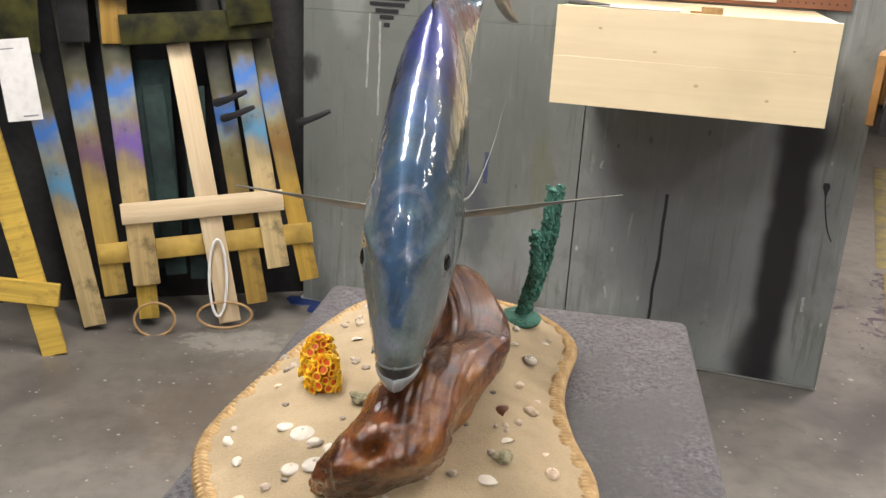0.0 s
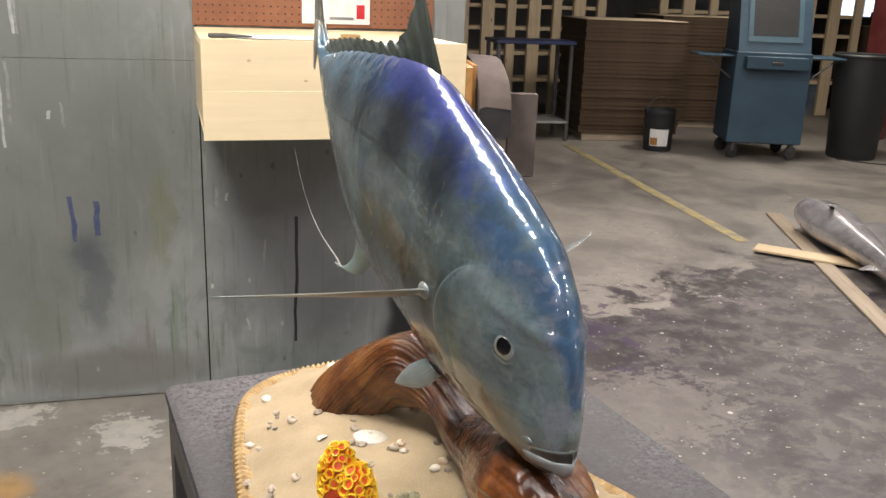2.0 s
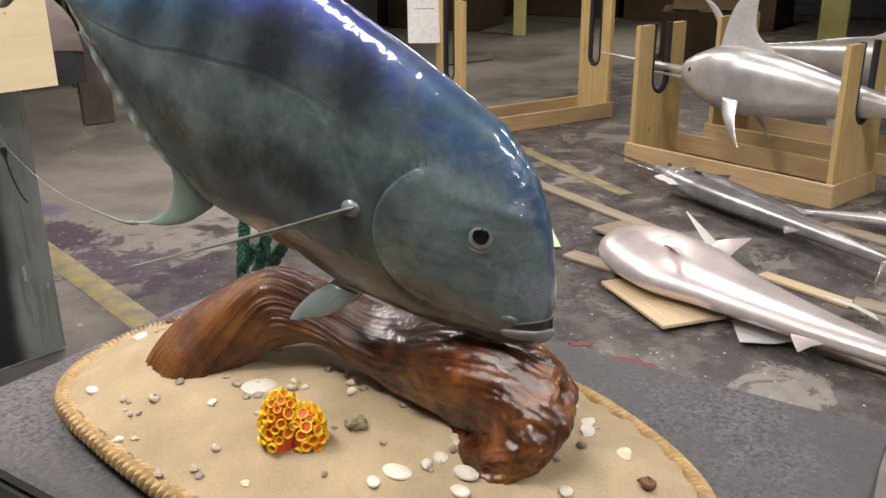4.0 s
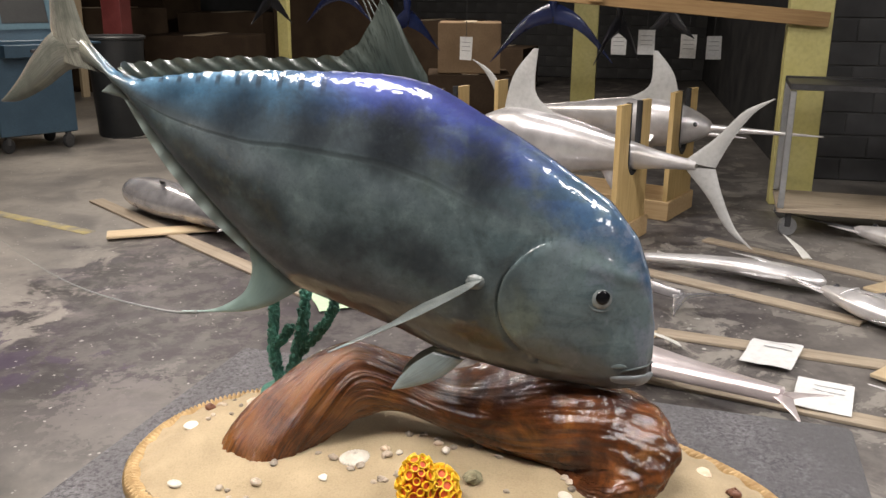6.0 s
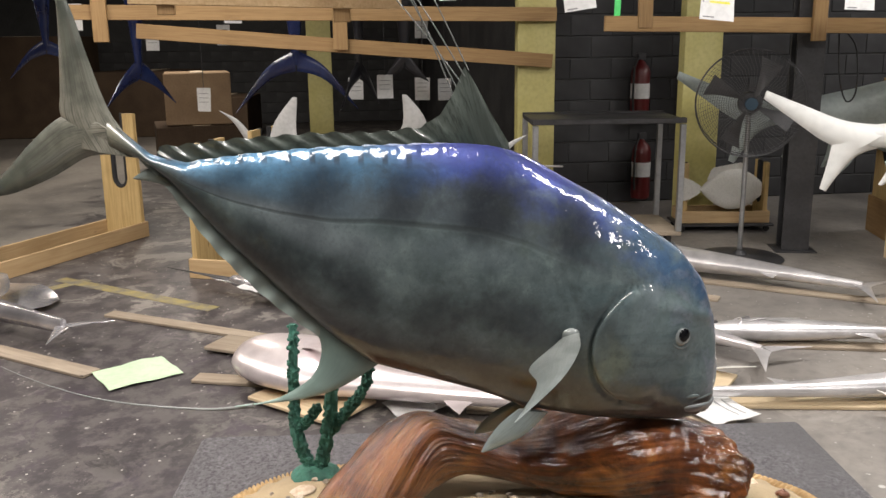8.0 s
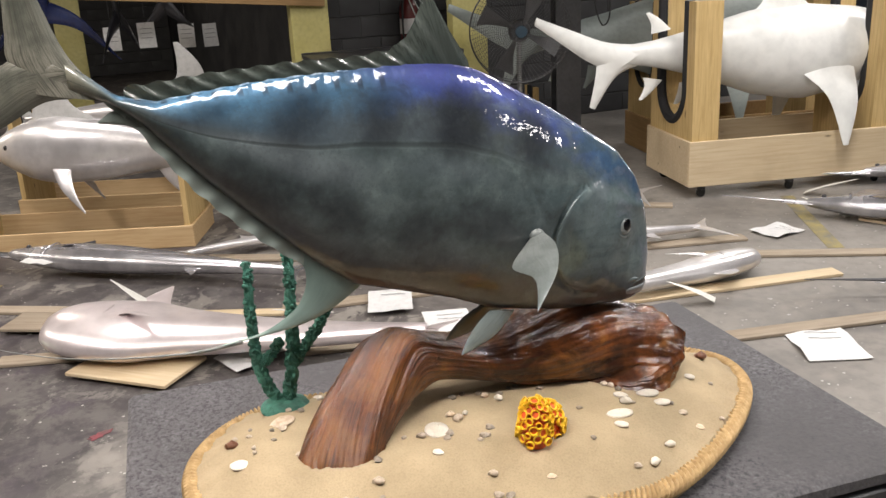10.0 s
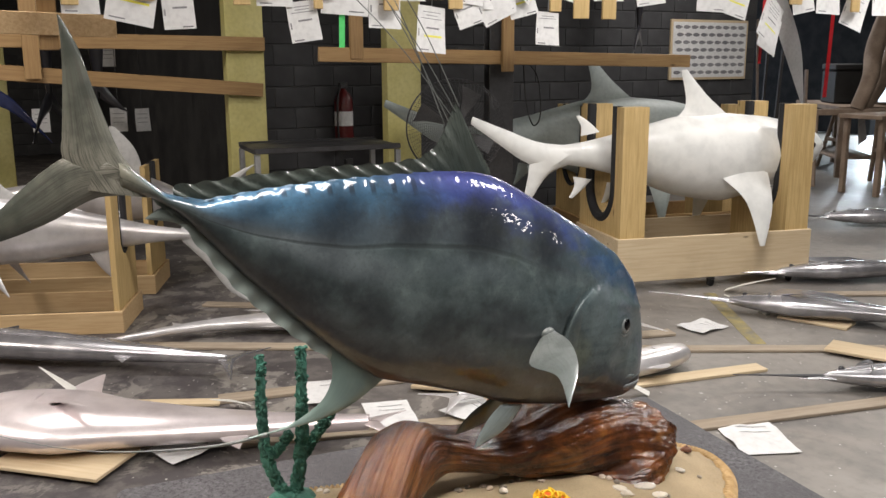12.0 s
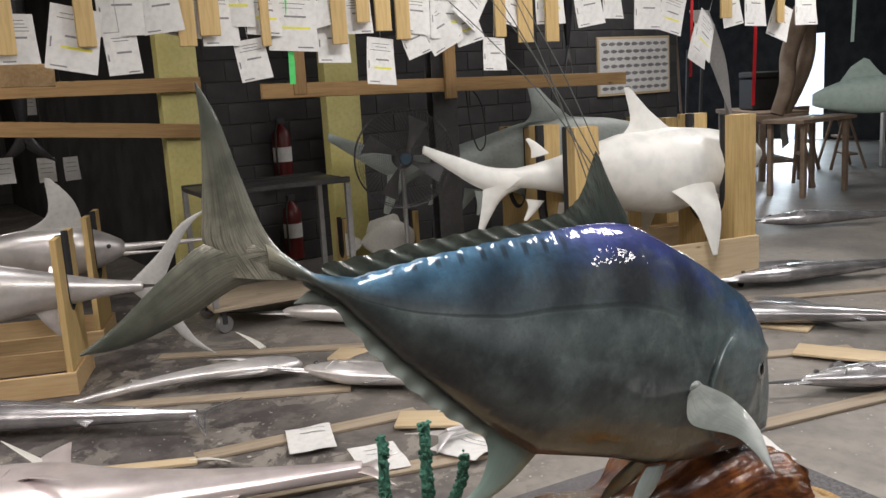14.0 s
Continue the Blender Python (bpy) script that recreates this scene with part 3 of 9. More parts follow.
MINT = surface("pale_mint_cast_paint", (0.42, 0.56, 0.52), (0.52, 0.66, 0.61), scale=2, fine=20, rough=0.4, relief=0.04)
PALEMINT = surface("pale_mint_primer", (0.33, 0.38, 0.37), (0.42, 0.47, 0.45), scale=2, fine=30, rough=0.5, relief=0.04)
GREYPRIMER = surface("grey_fin_primer", (0.40, 0.40, 0.39), (0.5, 0.5, 0.49), rough=0.5, relief=0.05)
DEEPBLUE = surface("dark_blue_fish_gloss", (0.008, 0.012, 0.05), (0.02, 0.035, 0.12), rough=0.25, coat=0.7)
BLACKFISH = surface("black_fish_gloss", (0.012, 0.012, 0.016), (0.03, 0.03, 0.035), rough=0.3, coat=0.5)
TABLETOP = speckled_top()
STEEL = surface("dark_steel", (0.06, 0.06, 0.063), (0.1, 0.1, 0.105), rough=0.45, metal=0.6)
PALESTEEL = surface("galvanised_steel", (0.36, 0.37, 0.38), (0.48, 0.49, 0.5), rough=0.4, metal=0.8)
SAND = surface("glued_sand", (0.29, 0.222, 0.132), (0.38, 0.295, 0.182), scale=14, fine=420, rough=0.9, relief=0.35, dist=0.003)
ROPE = surface("sisal_rope", (0.36, 0.235, 0.105), (0.54, 0.38, 0.19), scale=60, fine=300, rough=0.85, relief=0.5, dist=0.002)
BARNACLE = surface("olive_barnacle", (0.34, 0.31, 0.19), (0.11, 0.095, 0.05), scale=120, fine=300, rough=0.8, relief=1.0, dist=0.004)
SHELL = surface("white_shell", (0.55, 0.49, 0.40), (0.68, 0.64, 0.57), scale=30, fine=200, rough=0.45, relief=0.3, dist=0.002, vary=0.12)
TANSHELL = surface("tan_shell", (0.42, 0.30, 0.20), (0.62, 0.52, 0.40), scale=90, fine=260, rough=0.5, relief=0.4, dist=0.002, vary=0.3)
BROWNSHELL = surface("brown_shell", (0.11, 0.04, 0.02), (0.2, 0.09, 0.05), scale=60, fine=200, rough=0.35, relief=0.3, dist=0.002)
PEBBLE = surface("shell_fragments", (0.20, 0.155, 0.115), (0.55, 0.47, 0.37), scale=40, fine=200, rough=0.6, relief=0.3, dist=0.002, vary=0.5)
CORALGREEN = surface("green_branch_coral", (0.018, 0.085, 0.060), (0.06, 0.21, 0.155), scale=40, fine=200, rough=0.75, relief=0.9, dist=0.004)
CORALYELLOW = surface("yellow_coral_rim", (0.80, 0.45, 0.012), (0.86, 0.58, 0.03), scale=60, fine=200, rough=0.5, relief=0.3, dist=0.002)
CORALRED = surface("orange_coral_core", (0.62, 0.055, 0.02), (0.70, 0.14, 0.02), scale=60, fine=200, rough=0.5, relief=0.3, dist=0.002)
PAPER = surface("white_paper", (0.66, 0.66, 0.655), (0.74, 0.74, 0.73), scale=3, fine=30, rough=0.8, relief=0.03)
GREENPAPER = surface("pale_green_paper", (0.48, 0.66, 0.42), (0.56, 0.72, 0.5), scale=3, fine=30, rough=0.8, relief=0.03)
INK = surface("printed_grey", (0.16, 0.16, 0.17), (0.26, 0.26, 0.27), rough=0.8)
MARKER = surface("yellow_marker", (0.78, 0.74, 0.05), (0.8, 0.78, 0.15), rough=0.8)
REDTAPE = surface("red_strap", (0.45, 0.012, 0.02), (0.55, 0.03, 0.035), rough=0.5)
GREENTAPE = surface("green_strap", (0.06, 0.55, 0.12), (0.12, 0.65, 0.2), rough=0.5)
# brown cardboard in two tones: darkened for shaded sides, lightened for lit tops
CARDBOARD = surface("shaded_brown_cardboard", (0.056, 0.038, 0.026), (0.078, 0.054, 0.036), scale=3, fine=50, rough=0.9, relief=0.05, vary=0.08, spec=0.15)
TANCARD = surface("tan_cardboard", (0.25, 0.17, 0.105), (0.32, 0.225, 0.14), scale=3, fine=50, rough=0.9, relief=0.05, spec=0.15)
CARDTOP = surface("lit_cardboard", (0.46, 0.37, 0.27), (0.54, 0.45, 0.34), rough=0.9, spec=0.2)
BLUEMETAL = surface("blue_cabinet_enamel", (0.026, 0.058, 0.092), (0.038, 0.078, 0.118), scale=3, fine=60, rough=0.45, relief=0.05)
PALEBLUE = surface("pale_blue_enamel", (0.055, 0.11, 0.15), (0.075, 0.14, 0.18), rough=0.45, relief=0.05)
BLUEDARK = surface("dark_blue_laminate", (0.012, 0.018, 0.06), (0.02, 0.03, 0.09), rough=0.4)
RUBBER = surface("black_rubber", (0.012, 0.012, 0.012), (0.025, 0.025, 0.025), rough=0.7)
BINPLASTIC = surface("grey_bin_plastic", (0.014, 0.016, 0.018), (0.024, 0.026, 0.028), rough=0.55)
EXTRED = surface("extinguisher_red", (0.085, 0.004, 0.004), (0.13, 0.008, 0.008), rough=0.4, coat=0.2)
REDPOST = surface("dark_red_paint", (0.09, 0.015, 0.015), (0.14, 0.03, 0.03), rough=0.5)
PEG = surface("brown_pegboard", (0.20, 0.075, 0.035), (0.26, 0.11, 0.055), rough=0.6)
CARPET = surface("grey_brown_carpet", (0.085, 0.066, 0.060), (0.14, 0.113, 0.102), scale=8, fine=260, rough=0.95, relief=0.5)
# the same carpet, darkened for the shaded underside of the arm
SHADECARPET = surface("shaded_carpet", (0.018, 0.018, 0.020), (0.034, 0.033, 0.035), scale=8, fine=260, rough=0.95, relief=0.5)
ORANGEWOOD = surface("orange_varnished_wood", (0.30, 0.145, 0.040), (0.40, 0.21, 0.065), rough=0.5)
BLACKSPRAY = surface("black_spray_paint", (0.010, 0.010, 0.012), (0.022, 0.022, 0.026), rough=0.5, relief=0.05)
FADEDBLUE = surface("faded_blue_spray", (0.045, 0.06, 0.15), (0.09, 0.105, 0.15), scale=30, rough=0.5, relief=0.05)
BLUESPRAY = surface("blue_spray_paint", (0.012, 0.03, 0.13), (0.025, 0.05, 0.2), rough=0.5, relief=0.05)
DRIPSOFT = surface("grey_paint_drip", (0.17, 0.185, 0.175), (0.27, 0.285, 0.275), scale=14, rough=0.6)
DRIPGREY = surface("pale_paint_drip", (0.28, 0.30, 0.29), (0.42, 0.43, 0.42), scale=30, rough=0.6)
WHITESPLASH = surface("white_paint_splash", (0.5, 0.5, 0.48), (0.62, 0.62, 0.6), scale=12, rough=0.6)
PINKSPLASH = surface("red_paint_smear", (0.23, 0.035, 0.05), (0.12, 0.07, 0.07), scale=16, rough=0.6)
DARKSTOCK = surface("dark_stock_board", (0.03, 0.028, 0.026), (0.06, 0.052, 0.045), scale=5, fine=60, rough=0.7)
BRISTLE = surface("driftwood_easel", (0.24, 0.17, 0.12), (0.36, 0.27, 0.2), scale=5, fine=60, rough=0.7)
FISH = pompano_paint()
FIN = fin_paint("fish_fin_olive", (0.026, 0.038, 0.034), (0.075, 0.090, 0.078), 110, 1.0, 0.4, 0.2)
TAILFIN = fin_paint("fish_tail_olive", (0.235, 0.225, 0.185), (0.050, 0.064, 0.052), 110, 0.8, 0.55, 0.3)
PALEFIN = fin_paint("fish_fin_pale", (0.10, 0.14, 0.13), (0.30, 0.41, 0.37), 40, 0.6, 0.06, 0.05)
FRINGE = fin_paint("fish_fin_fringe", (0.055, 0.07, 0.066), (0.24, 0.28, 0.26), 6, 0.5, 0.05, 0.05)
PECFIN = fin_paint("fish_fin_silver", (0.20, 0.215, 0.21), (0.135, 0.155, 0.15), 75, 0.25, 0.22, 0.12)
PELVFIN = fin_paint("pelvic_fin_pale", (0.17, 0.20, 0.195), (0.24, 0.28, 0.27), 60, 0.5, 0.25, 0.2)
FILAMENT = surface("fin_filament", (0.13, 0.14, 0.135), (0.20, 0.21, 0.205), rough=0.4)
DARKSTEEL = surface("dark_fan_metal", (0.10, 0.10, 0.105), (0.15, 0.15, 0.155), rough=0.45, metal=0.5)
MOUTH = surface("mouth_dark", (0.012, 0.012, 0.012), (0.03, 0.025, 0.025), rough=0.3)
LIP = surface("fish_lip_pale", (0.20, 0.215, 0.225), (0.31, 0.33, 0.34), scale=20, fine=120, rough=0.4, coat=0.3, relief=0.05)
JAW = surface("fish_jaw_grey", (0.095, 0.120, 0.120), (0.135, 0.16, 0.16), scale=20, fine=120, rough=0.3, coat=1.0, relief=0.05)
PUPIL = surface("glass_pupil", (0.003, 0.003, 0.004), (0.006, 0.006, 0.007), rough=0.15, coat=0.2, relief=0.0, spec=0.3)
IRIS = surface("silver_iris", (0.20, 0.225, 0.23), (0.30, 0.33, 0.33), scale=80, fine=200, rough=0.25, metal=0.4, coat=1.0, relief=0.05)
DRIFT = driftwood_gloss()


# ---- builders ----
class Build:
    """Collects rings, tubes, fins and boxes into one mesh, with a slot for each material and a u, v for each corner."""

    def __init__(self):
        self.v, self.f, self.m, self.uv, self.mats = [], [], [], [], []
        self.weld = False

    def slot(self, mat):
        if mat not in self.mats:
            self.mats.append(mat)
        return self.mats.index(mat)

    def grid(self, rows, mat, close=False, caps=False, uvs=None):
        """A sheet through rows of points; close joins each row's ends; caps shuts the first and last row."""
        base, n, k = len(self.v), len(rows), len(rows[0])
        for i, row in enumerate(rows):
            for j, p in enumerate(row):
                self.v.append(tuple(p))
                self.uv.append(uvs[i][j] if uvs else (i / max(1, n - 1), j / max(1, k - 1)))
        s = self.slot(mat)
        for i in range(n - 1):
            for j in range(k if close else k - 1):
                a, b = base + i * k + j, base + i * k + (j + 1) % k
                self.f.append((a, b, b + k, a + k))
                self.m.append(s)
        if caps:
            self.f += [tuple(base + j for j in range(k))[::-1], tuple(base + (n - 1) * k + j for j in range(k))]
            self.m += [s, s]

    def tube(self, pts, radii, mat, seg=10, squash=1.0, up=(0, 0, 1)):
        pts = [Vector(p) for p in pts]
        radii = [radii] * len(pts) if isinstance(radii, (int, float)) else radii
        rows, side = [], None
        for i, p in enumerate(pts):
            d = (pts[min(i + 1, len(pts) - 1)] - pts[max(i - 1, 0)]).normalized()
            ref = Vector(up) if side is None else side.cross(d) * -1
            s = d.cross(ref if side is None else d.cross(side) * -1)
            if s.length < 1e-4:
                s = d.cross(Vector((1, 0.3, 0.1)))
            s.normalize()
            if side is not None and s.dot(side) < 0:
                s.negate()
            side = s
            w = s.cross(d).normalized()
            rows.append([p + (s * math.cos(a) + w * math.sin(a) * squash) * radii[i] for a in (2 * math.pi * j / seg for j in range(seg))])
        self.grid(rows, mat, True, True)

    def fin(self, lead, trail, thick, mat, side=(1, 0, 0), chord=8, ripple=None):
        """A blade between two edges, root first; lens-shaped across, thick at the root, thin at the tip."""
        side, rows, uvs, n = Vector(side), [], [], len(lead)
        for i, (a, b) in enumerate(zip(lead, trail)):
            a, b, t = Vector(a), Vector(b), i / (n - 1)
            ring, ru = [], []
            for j in range(2 * chord):
                c = j / chord if j <= chord else 2 - j / chord
                sgn = 1 if j <= chord else -1
                h = thick * (1 - 0.8 * t) * (0.12 + math.sin(math.pi * c) ** 0.6) * 0.5
                off = ripple(t, c) if ripple else 0.0
                ring.append(a.lerp(b, c) + side * (sgn * h + off))
                ru.append((c, t))
            rows.append(ring)
            uvs.append(ru)
        self.grid(rows, mat, True, True, uvs)

    def box(self, lo, hi, mat, bevel=0.004, m=None):
        """A box with chamfered edges."""
        lo, hi, m = Vector(lo), Vector(hi), m or Matrix()
        b = min(bevel, min(hi[i] - lo[i] for i in range(3)) * 0.3)
        rows = []
        for z, s in ((lo.z, b), (lo.z + b, 0), (hi.z - b, 0), (hi.z, b)):
            x0, x1, y0, y1 = lo.x + s, hi.x - s, lo.y + s, hi.y - s
            c = b * 0.7
            rows.append([m @ Vector(p) for p in ((x0 + c, y0, z), (x1 - c, y0, z), (x1, y0 + c, z), (x1, y1 - c, z), (x1 - c, y1, z), (x0 + c, y1, z), (x0, y1 - c, z), (x0, y0 + c, z))])
        self.grid(rows, mat, True, True)

    def lathe(self, profile, mat, seg=32, m=None):
        m = m or Matrix()
        self.grid([[m @ Vector((r * math.cos(a), r * math.sin(a), z)) for a in (2 * math.pi * j / seg for j in range(seg))] for r, z in profile], mat, True, True)

    def ball(self, c, r, mat, seg=12, rings=8, m=None):
        m = m or Matrix()
        r = (r, r, r) if isinstance(r, (int, float)) else r
        rows = []
        for i in range(rings + 1):
            t = math.pi * (0.02 + 0.96 * i / rings)
            rows.append([m @ Vector((c[0] + r[0] * math.sin(t) * math.cos(a), c[1] + r[1] * math.sin(t) * math.sin(a), c[2] - r[2] * math.cos(t))) for a in (2 * math.pi * j / seg for j in range(seg))])
        self.grid(rows, mat, True, True)

    def prism(self, poly, lo, hi, mat, m=None):
        """An outline in x, y, raised from lo to hi."""
        m = m or Matrix()
        self.grid([[m @ Vector((x, y, z)) for x, y in poly] for z in (lo, hi)], mat, True, True)

    def mesh(self, name, smooth=True, sharp=40):
        me = bpy.data.meshes.new(name)
        me.from_pydata(self.v, [], self.f)
        for mat in self.mats:
            me.materials.append(mat)
        me.polygons.foreach_set("material_index", self.m)
        layer = me.uv_layers.new(name="UVMap")
        idx = np.zeros(len(me.loops), dtype=np.int32)
        me.loops.foreach_get("vertex_index", idx)
        layer.data.foreach_set("uv", np.array(self.uv, dtype=np.float32)[idx].ravel())
        bm = bmesh.new()
        bm.from_mesh(me)
        if self.weld:
            bmesh.ops.remove_doubles(bm, verts=bm.verts, dist=0.0002)
        bmesh.ops.recalc_face_normals(bm, faces=bm.faces)
        for f in bm.faces:
            f.smooth = smooth
        for e in bm.edges:
            if len(e.link_faces) == 2 and e.calc_face_angle(0) > radians(sharp):
                e.smooth = False
        bm.to_mesh(me)
        bm.free()
        return me


def part(name, b, parent=None, label="", place=None, smooth=True, sharp=40):
    """Links one Build as one mesh object, under a thing if given."""
    ob = new(name, b.mesh(name, smooth, sharp))
    if parent:
        ob.parent = parent
    if place is not None:
        ob.matrix_basis = place
    return tagged(ob, label)


def thing(name, label, category, place, group="", kind=""):
    ob = new(name)
    ob.matrix_basis = place
    ob.empty_display_size = 0.1
    return tagged(ob, label, category, group, kind)


class Kit:
    """The parts of one thing, each a Build of its own, linked under one Empty."""

    def __init__(self):
        self.rows = []

    def add(self, name, label="", under=None):
        b = Build()
        self.rows.append((name, label, b, under))
        return b

    def link(self, name, label, category, place, group="", sharp=60):
        top, made = thing(name, label, category, place, group), {}
        for nm, words, b, under in self.rows:
            made[id(b)] = part(nm, b, made[id(under)] if under else top, words, None, True, sharp)
        return top


def boxed(name, lo, hi, mat, parent=None, label="", bevel=0.004, place=None):
    b = Build()
    b.box(lo, hi, mat, bevel)
    return part(name, b, parent, label, place)


def spline(pts, n, closed=False):
    """A smooth curve through points (Catmull-Rom)."""
    pts = [Vector(p) for p in pts]
    k, out = len(pts), []
    spans = k if closed else k - 1
    for i in range(n):
        s = i / n * spans if closed else i / (n - 1) * spans
        j = min(int(s), spans - 1)
        t = s - j
        def at(q):
            return pts[q % k] if closed else pts[min(max(q, 0), k - 1)]
        a, b, c, d = at(j - 1), at(j), at(j + 1), at(j + 2)
        out.append(0.5 * ((2 * b) + (c - a) * t + (2 * a - 5 * b + 4 * c - d) * t * t + (3 * b - a - 3 * c + d) * t ** 3))
    return out


def smooth_table(rows, xs, blur=0.012):
    """Reads a table of x, value at xs, rounded off over blur."""
    x, y = zip(*rows)
    offs = np.linspace(-1, 1, 9)
    return np.mean([np.interp(np.asarray(xs) + o * blur, x, y) for o in offs], axis=0)


# ---- the large structure ----
def structure(name, b, label, category):
    return tagged(part(name, b), label, category, kind="structure")


def wall_run(name, p, q, z0, z1, thick, mat, label):
    """An upright wall from p to q, its face on that line and its body on the left of the way."""
    p, q = Vector((*p, 0)), Vector((*q, 0))
    ang = math.degrees(math.atan2(q.y - p.y, q.x - p.x))
    b = Build()
    b.box((0, 0, 0), ((q - p).length, thick, z1 - z0), mat, 0.003)
    ob = structure(name, b, label, "wall")
    ob.matrix_basis = pose(p.x, p.y, z0, 0, 0, ang)
    return ob


b = Build()
b.box((-5.0, -16.0, -0.2), (18.0, 15.0, 0.0), FLOOR, 0.001)
structure("floor", b, "worn grey concrete workshop floor with paint stains", "floor")
b = Build()
b.box((-5.0, -16.0, 3.7), (18.0, 15.0, 3.9), CEIL, 0.001)
structure("ceiling", b, "plain pale ceiling over the workshop", "ceiling")
wall_run("wall_west", (-5.0, -16.0), (-5.0, 15.0), 0, 3.7, 0.2, PLASTER, "plain painted wall behind the camera")
wall_run("wall_north", (-5.0, 15.0), (18.0, 15.0), 0, 3.7, 0.2, PLASTER, "dull painted far wall")
wall_run("wall_east_end", (18.0, 15.0), (18.0, 14.5), 0, 3.7, 0.2, BLOCK, "grey painted concrete block beside the window")
wall_run("wall_east_sill", (18.0, 14.5), (18.0, 12.9), 0, 1.35, 0.2, BLOCK, "grey painted concrete block under the window")
wall_run("wall_east_lintel", (18.0, 14.5), (18.0, 12.9), 2.5, 3.7, 0.2, BLOCK, "grey painted concrete block over the window")
wall_run("wall_east", (18.0, 12.9), (18.0, 1.0), 0, 3.7, 0.2, BLOCK, "grey painted concrete block far wall")
window = thing("window_1", "bright daylit window in the far block wall", "window", pose(18.06, 13.7, 1.35), "", "structure")
for name, lo, hi in (("window_sill", (-0.05, -0.8, 0.0), (0.14, 0.8, 0.03)), ("window_frame", (0.0, -0.02, 0.032), (0.04, 0.02, 1.148)), ("window_frame", (0.0, -0.8, 0.56), (0.038, -0.021, 0.60)), ("window_frame", (0.0, 0.021, 0.56), (0.038, 0.8, 0.60))):
    boxed(name, lo, hi, PALESTEEL, window)
# south wall with a doorway that lets daylight in
wall_run("wall_south", (10.88, -16.0), (-5.0, -16.0), 0, 3.7, 0.2, DARKWALL, "dark painted wall beside the open door")
wall_run("wall_south_lintel", (11.9, -16.0), (10.88, -16.0), 2.3, 3.7, 0.2, DARKWALL, "dark painted lintel over the open door")
wall_run("wall_south_end", (18.0, -16.0), (11.9, -16.0), 0, 3.7, 0.2, DARKWALL, "dark painted wall beside the open door")

# grey spray booth: one long panel and a blackened side panel
BOOTH_P, BOOTH_A = Vector((-0.72, 3.93, 0)), -14.3
booth_m = pose(BOOTH_P.x, BOOTH_P.y, 0, 0, 0, BOOTH_A)
BOOTH_L = 2.20
b = Build()
b.box((0.004, 0.02, 0.015), (BOOTH_L - 0.004, 0.09, 2.7), DARKWALL, 0.004)
booth_wall = structure("wall_booth", b, "grey painted spray-booth wall with drips and overspray", "wall")
booth_wall.matrix_basis = booth_m
for lo, hi in (((0, 0, 0.015), (1.198, 0.02, 1.2994)), ((0, 0, 1.3004), (1.198, 0.02, 2.7)), ((1.203, 0, 0.015), (BOOTH_L, 0.02, 2.7))):
    boxed("panel", lo, hi, BOOTH, booth_wall, "", 0.0008)
b = Build()
b.box((-0.02, 0.012, 0), (BOOTH_L + 0.004, 0.08, 0.018), WHITESPLASH, 0.003)
ob = structure("baseboard", b, "paint-crusted strip under the booth panel", "baseboard")
ob.matrix_basis = booth_m
wall_run("wall_dark", (-2.9, 3.36), (-0.74, 4.04), 0, 2.7, 0.08, DARKWALL, "side panel of the booth blackened by overspray")


# lamp housings under the ceiling, out of view, added for every lamp above
def assumed_ceiling_light(x, y, sx, sy):
    t = thing("assumed_ceiling_light", "strip lamp housing added under the ceiling, out of view", "ceiling light", pose(x, y, LAMP_Z), "ceiling lights")
    boxed("housing", (-sx / 2 - 0.03, -sy / 2 - 0.03, -0.03), (sx / 2 + 0.03, sy / 2 + 0.03, 0.15), PLASTER, t)


for x, y, sx, sy, *_ in LAMPS:
    assumed_ceiling_light(x, y, sx, sy)


# ---- table and mounted fish ----
def work_table():
    t = thing("work_table", "dark grey paint-crusted steel work table", "table", pose(0.095, 1.09, 0, 0, 0, -5.5))
    w, d, h = 0.29, 0.47, 1.008
    boxed("tabletop", (-w, -d, h - 0.025), (w, d, h), TABLETOP, t, "grey overspray-crusted tabletop", 0.006)
    for x in (-1, 1):
        boxed("side_rail", (x * (w - 0.012) - 0.012, -d + 0.06, h - 0.075), (x * (w - 0.012) + 0.012, d - 0.06, h - 0.027), STEEL, t)
        for y in (-1, 1):
            boxed("leg", (x * (w - 0.025) - 0.022, y * (d - 0.025) - 0.022, 0), (x * (w - 0.025) + 0.022, y * (d - 0.025) + 0.022, h - 0.027), STEEL, t)
    for y in (-1, 1):
        boxed("end_rail", (-w + 0.05, y * (d - 0.014) - 0.012, h - 0.075), (w - 0.05, y * (d - 0.014) + 0.012, h - 0.027), STEEL, t)
    boxed("shelf", (-w + 0.01, -d + 0.01, 0.22), (w - 0.01, d - 0.01, 0.24), STEEL, t)


work_table()
TABLE_Z = 1.009

OUTLINE = [(-0.178, 1.0), (-0.176, 1.08), (-0.150, 1.20), (-0.118, 1.32), (-0.075, 1.43), (-0.01, 1.478), (0.08, 1.487), (0.155, 1.46), (0.208, 1.405), (0.230, 1.335), (0.213, 1.25),
           (0.203, 1.17), (0.209, 1.09), (0.226, 1.0), (0.216, 0.925), (0.176, 0.85), (0.115, 0.775), (0.05, 0.735), (-0.02, 0.755), (-0.085, 0.82), (-0.145, 0.915)]


def sand_z(x, y):
    """Height of the sand mound."""
    d = min(math.hypot(x - a, y - c) for a, c in OUTLINE_FINE[::4])
    return 1.032 + 0.043 * min(1.0, d / 0.09) ** 0.8 + 0.004 * noise.noise(Vector((x * 14, y * 14, 0.3)))


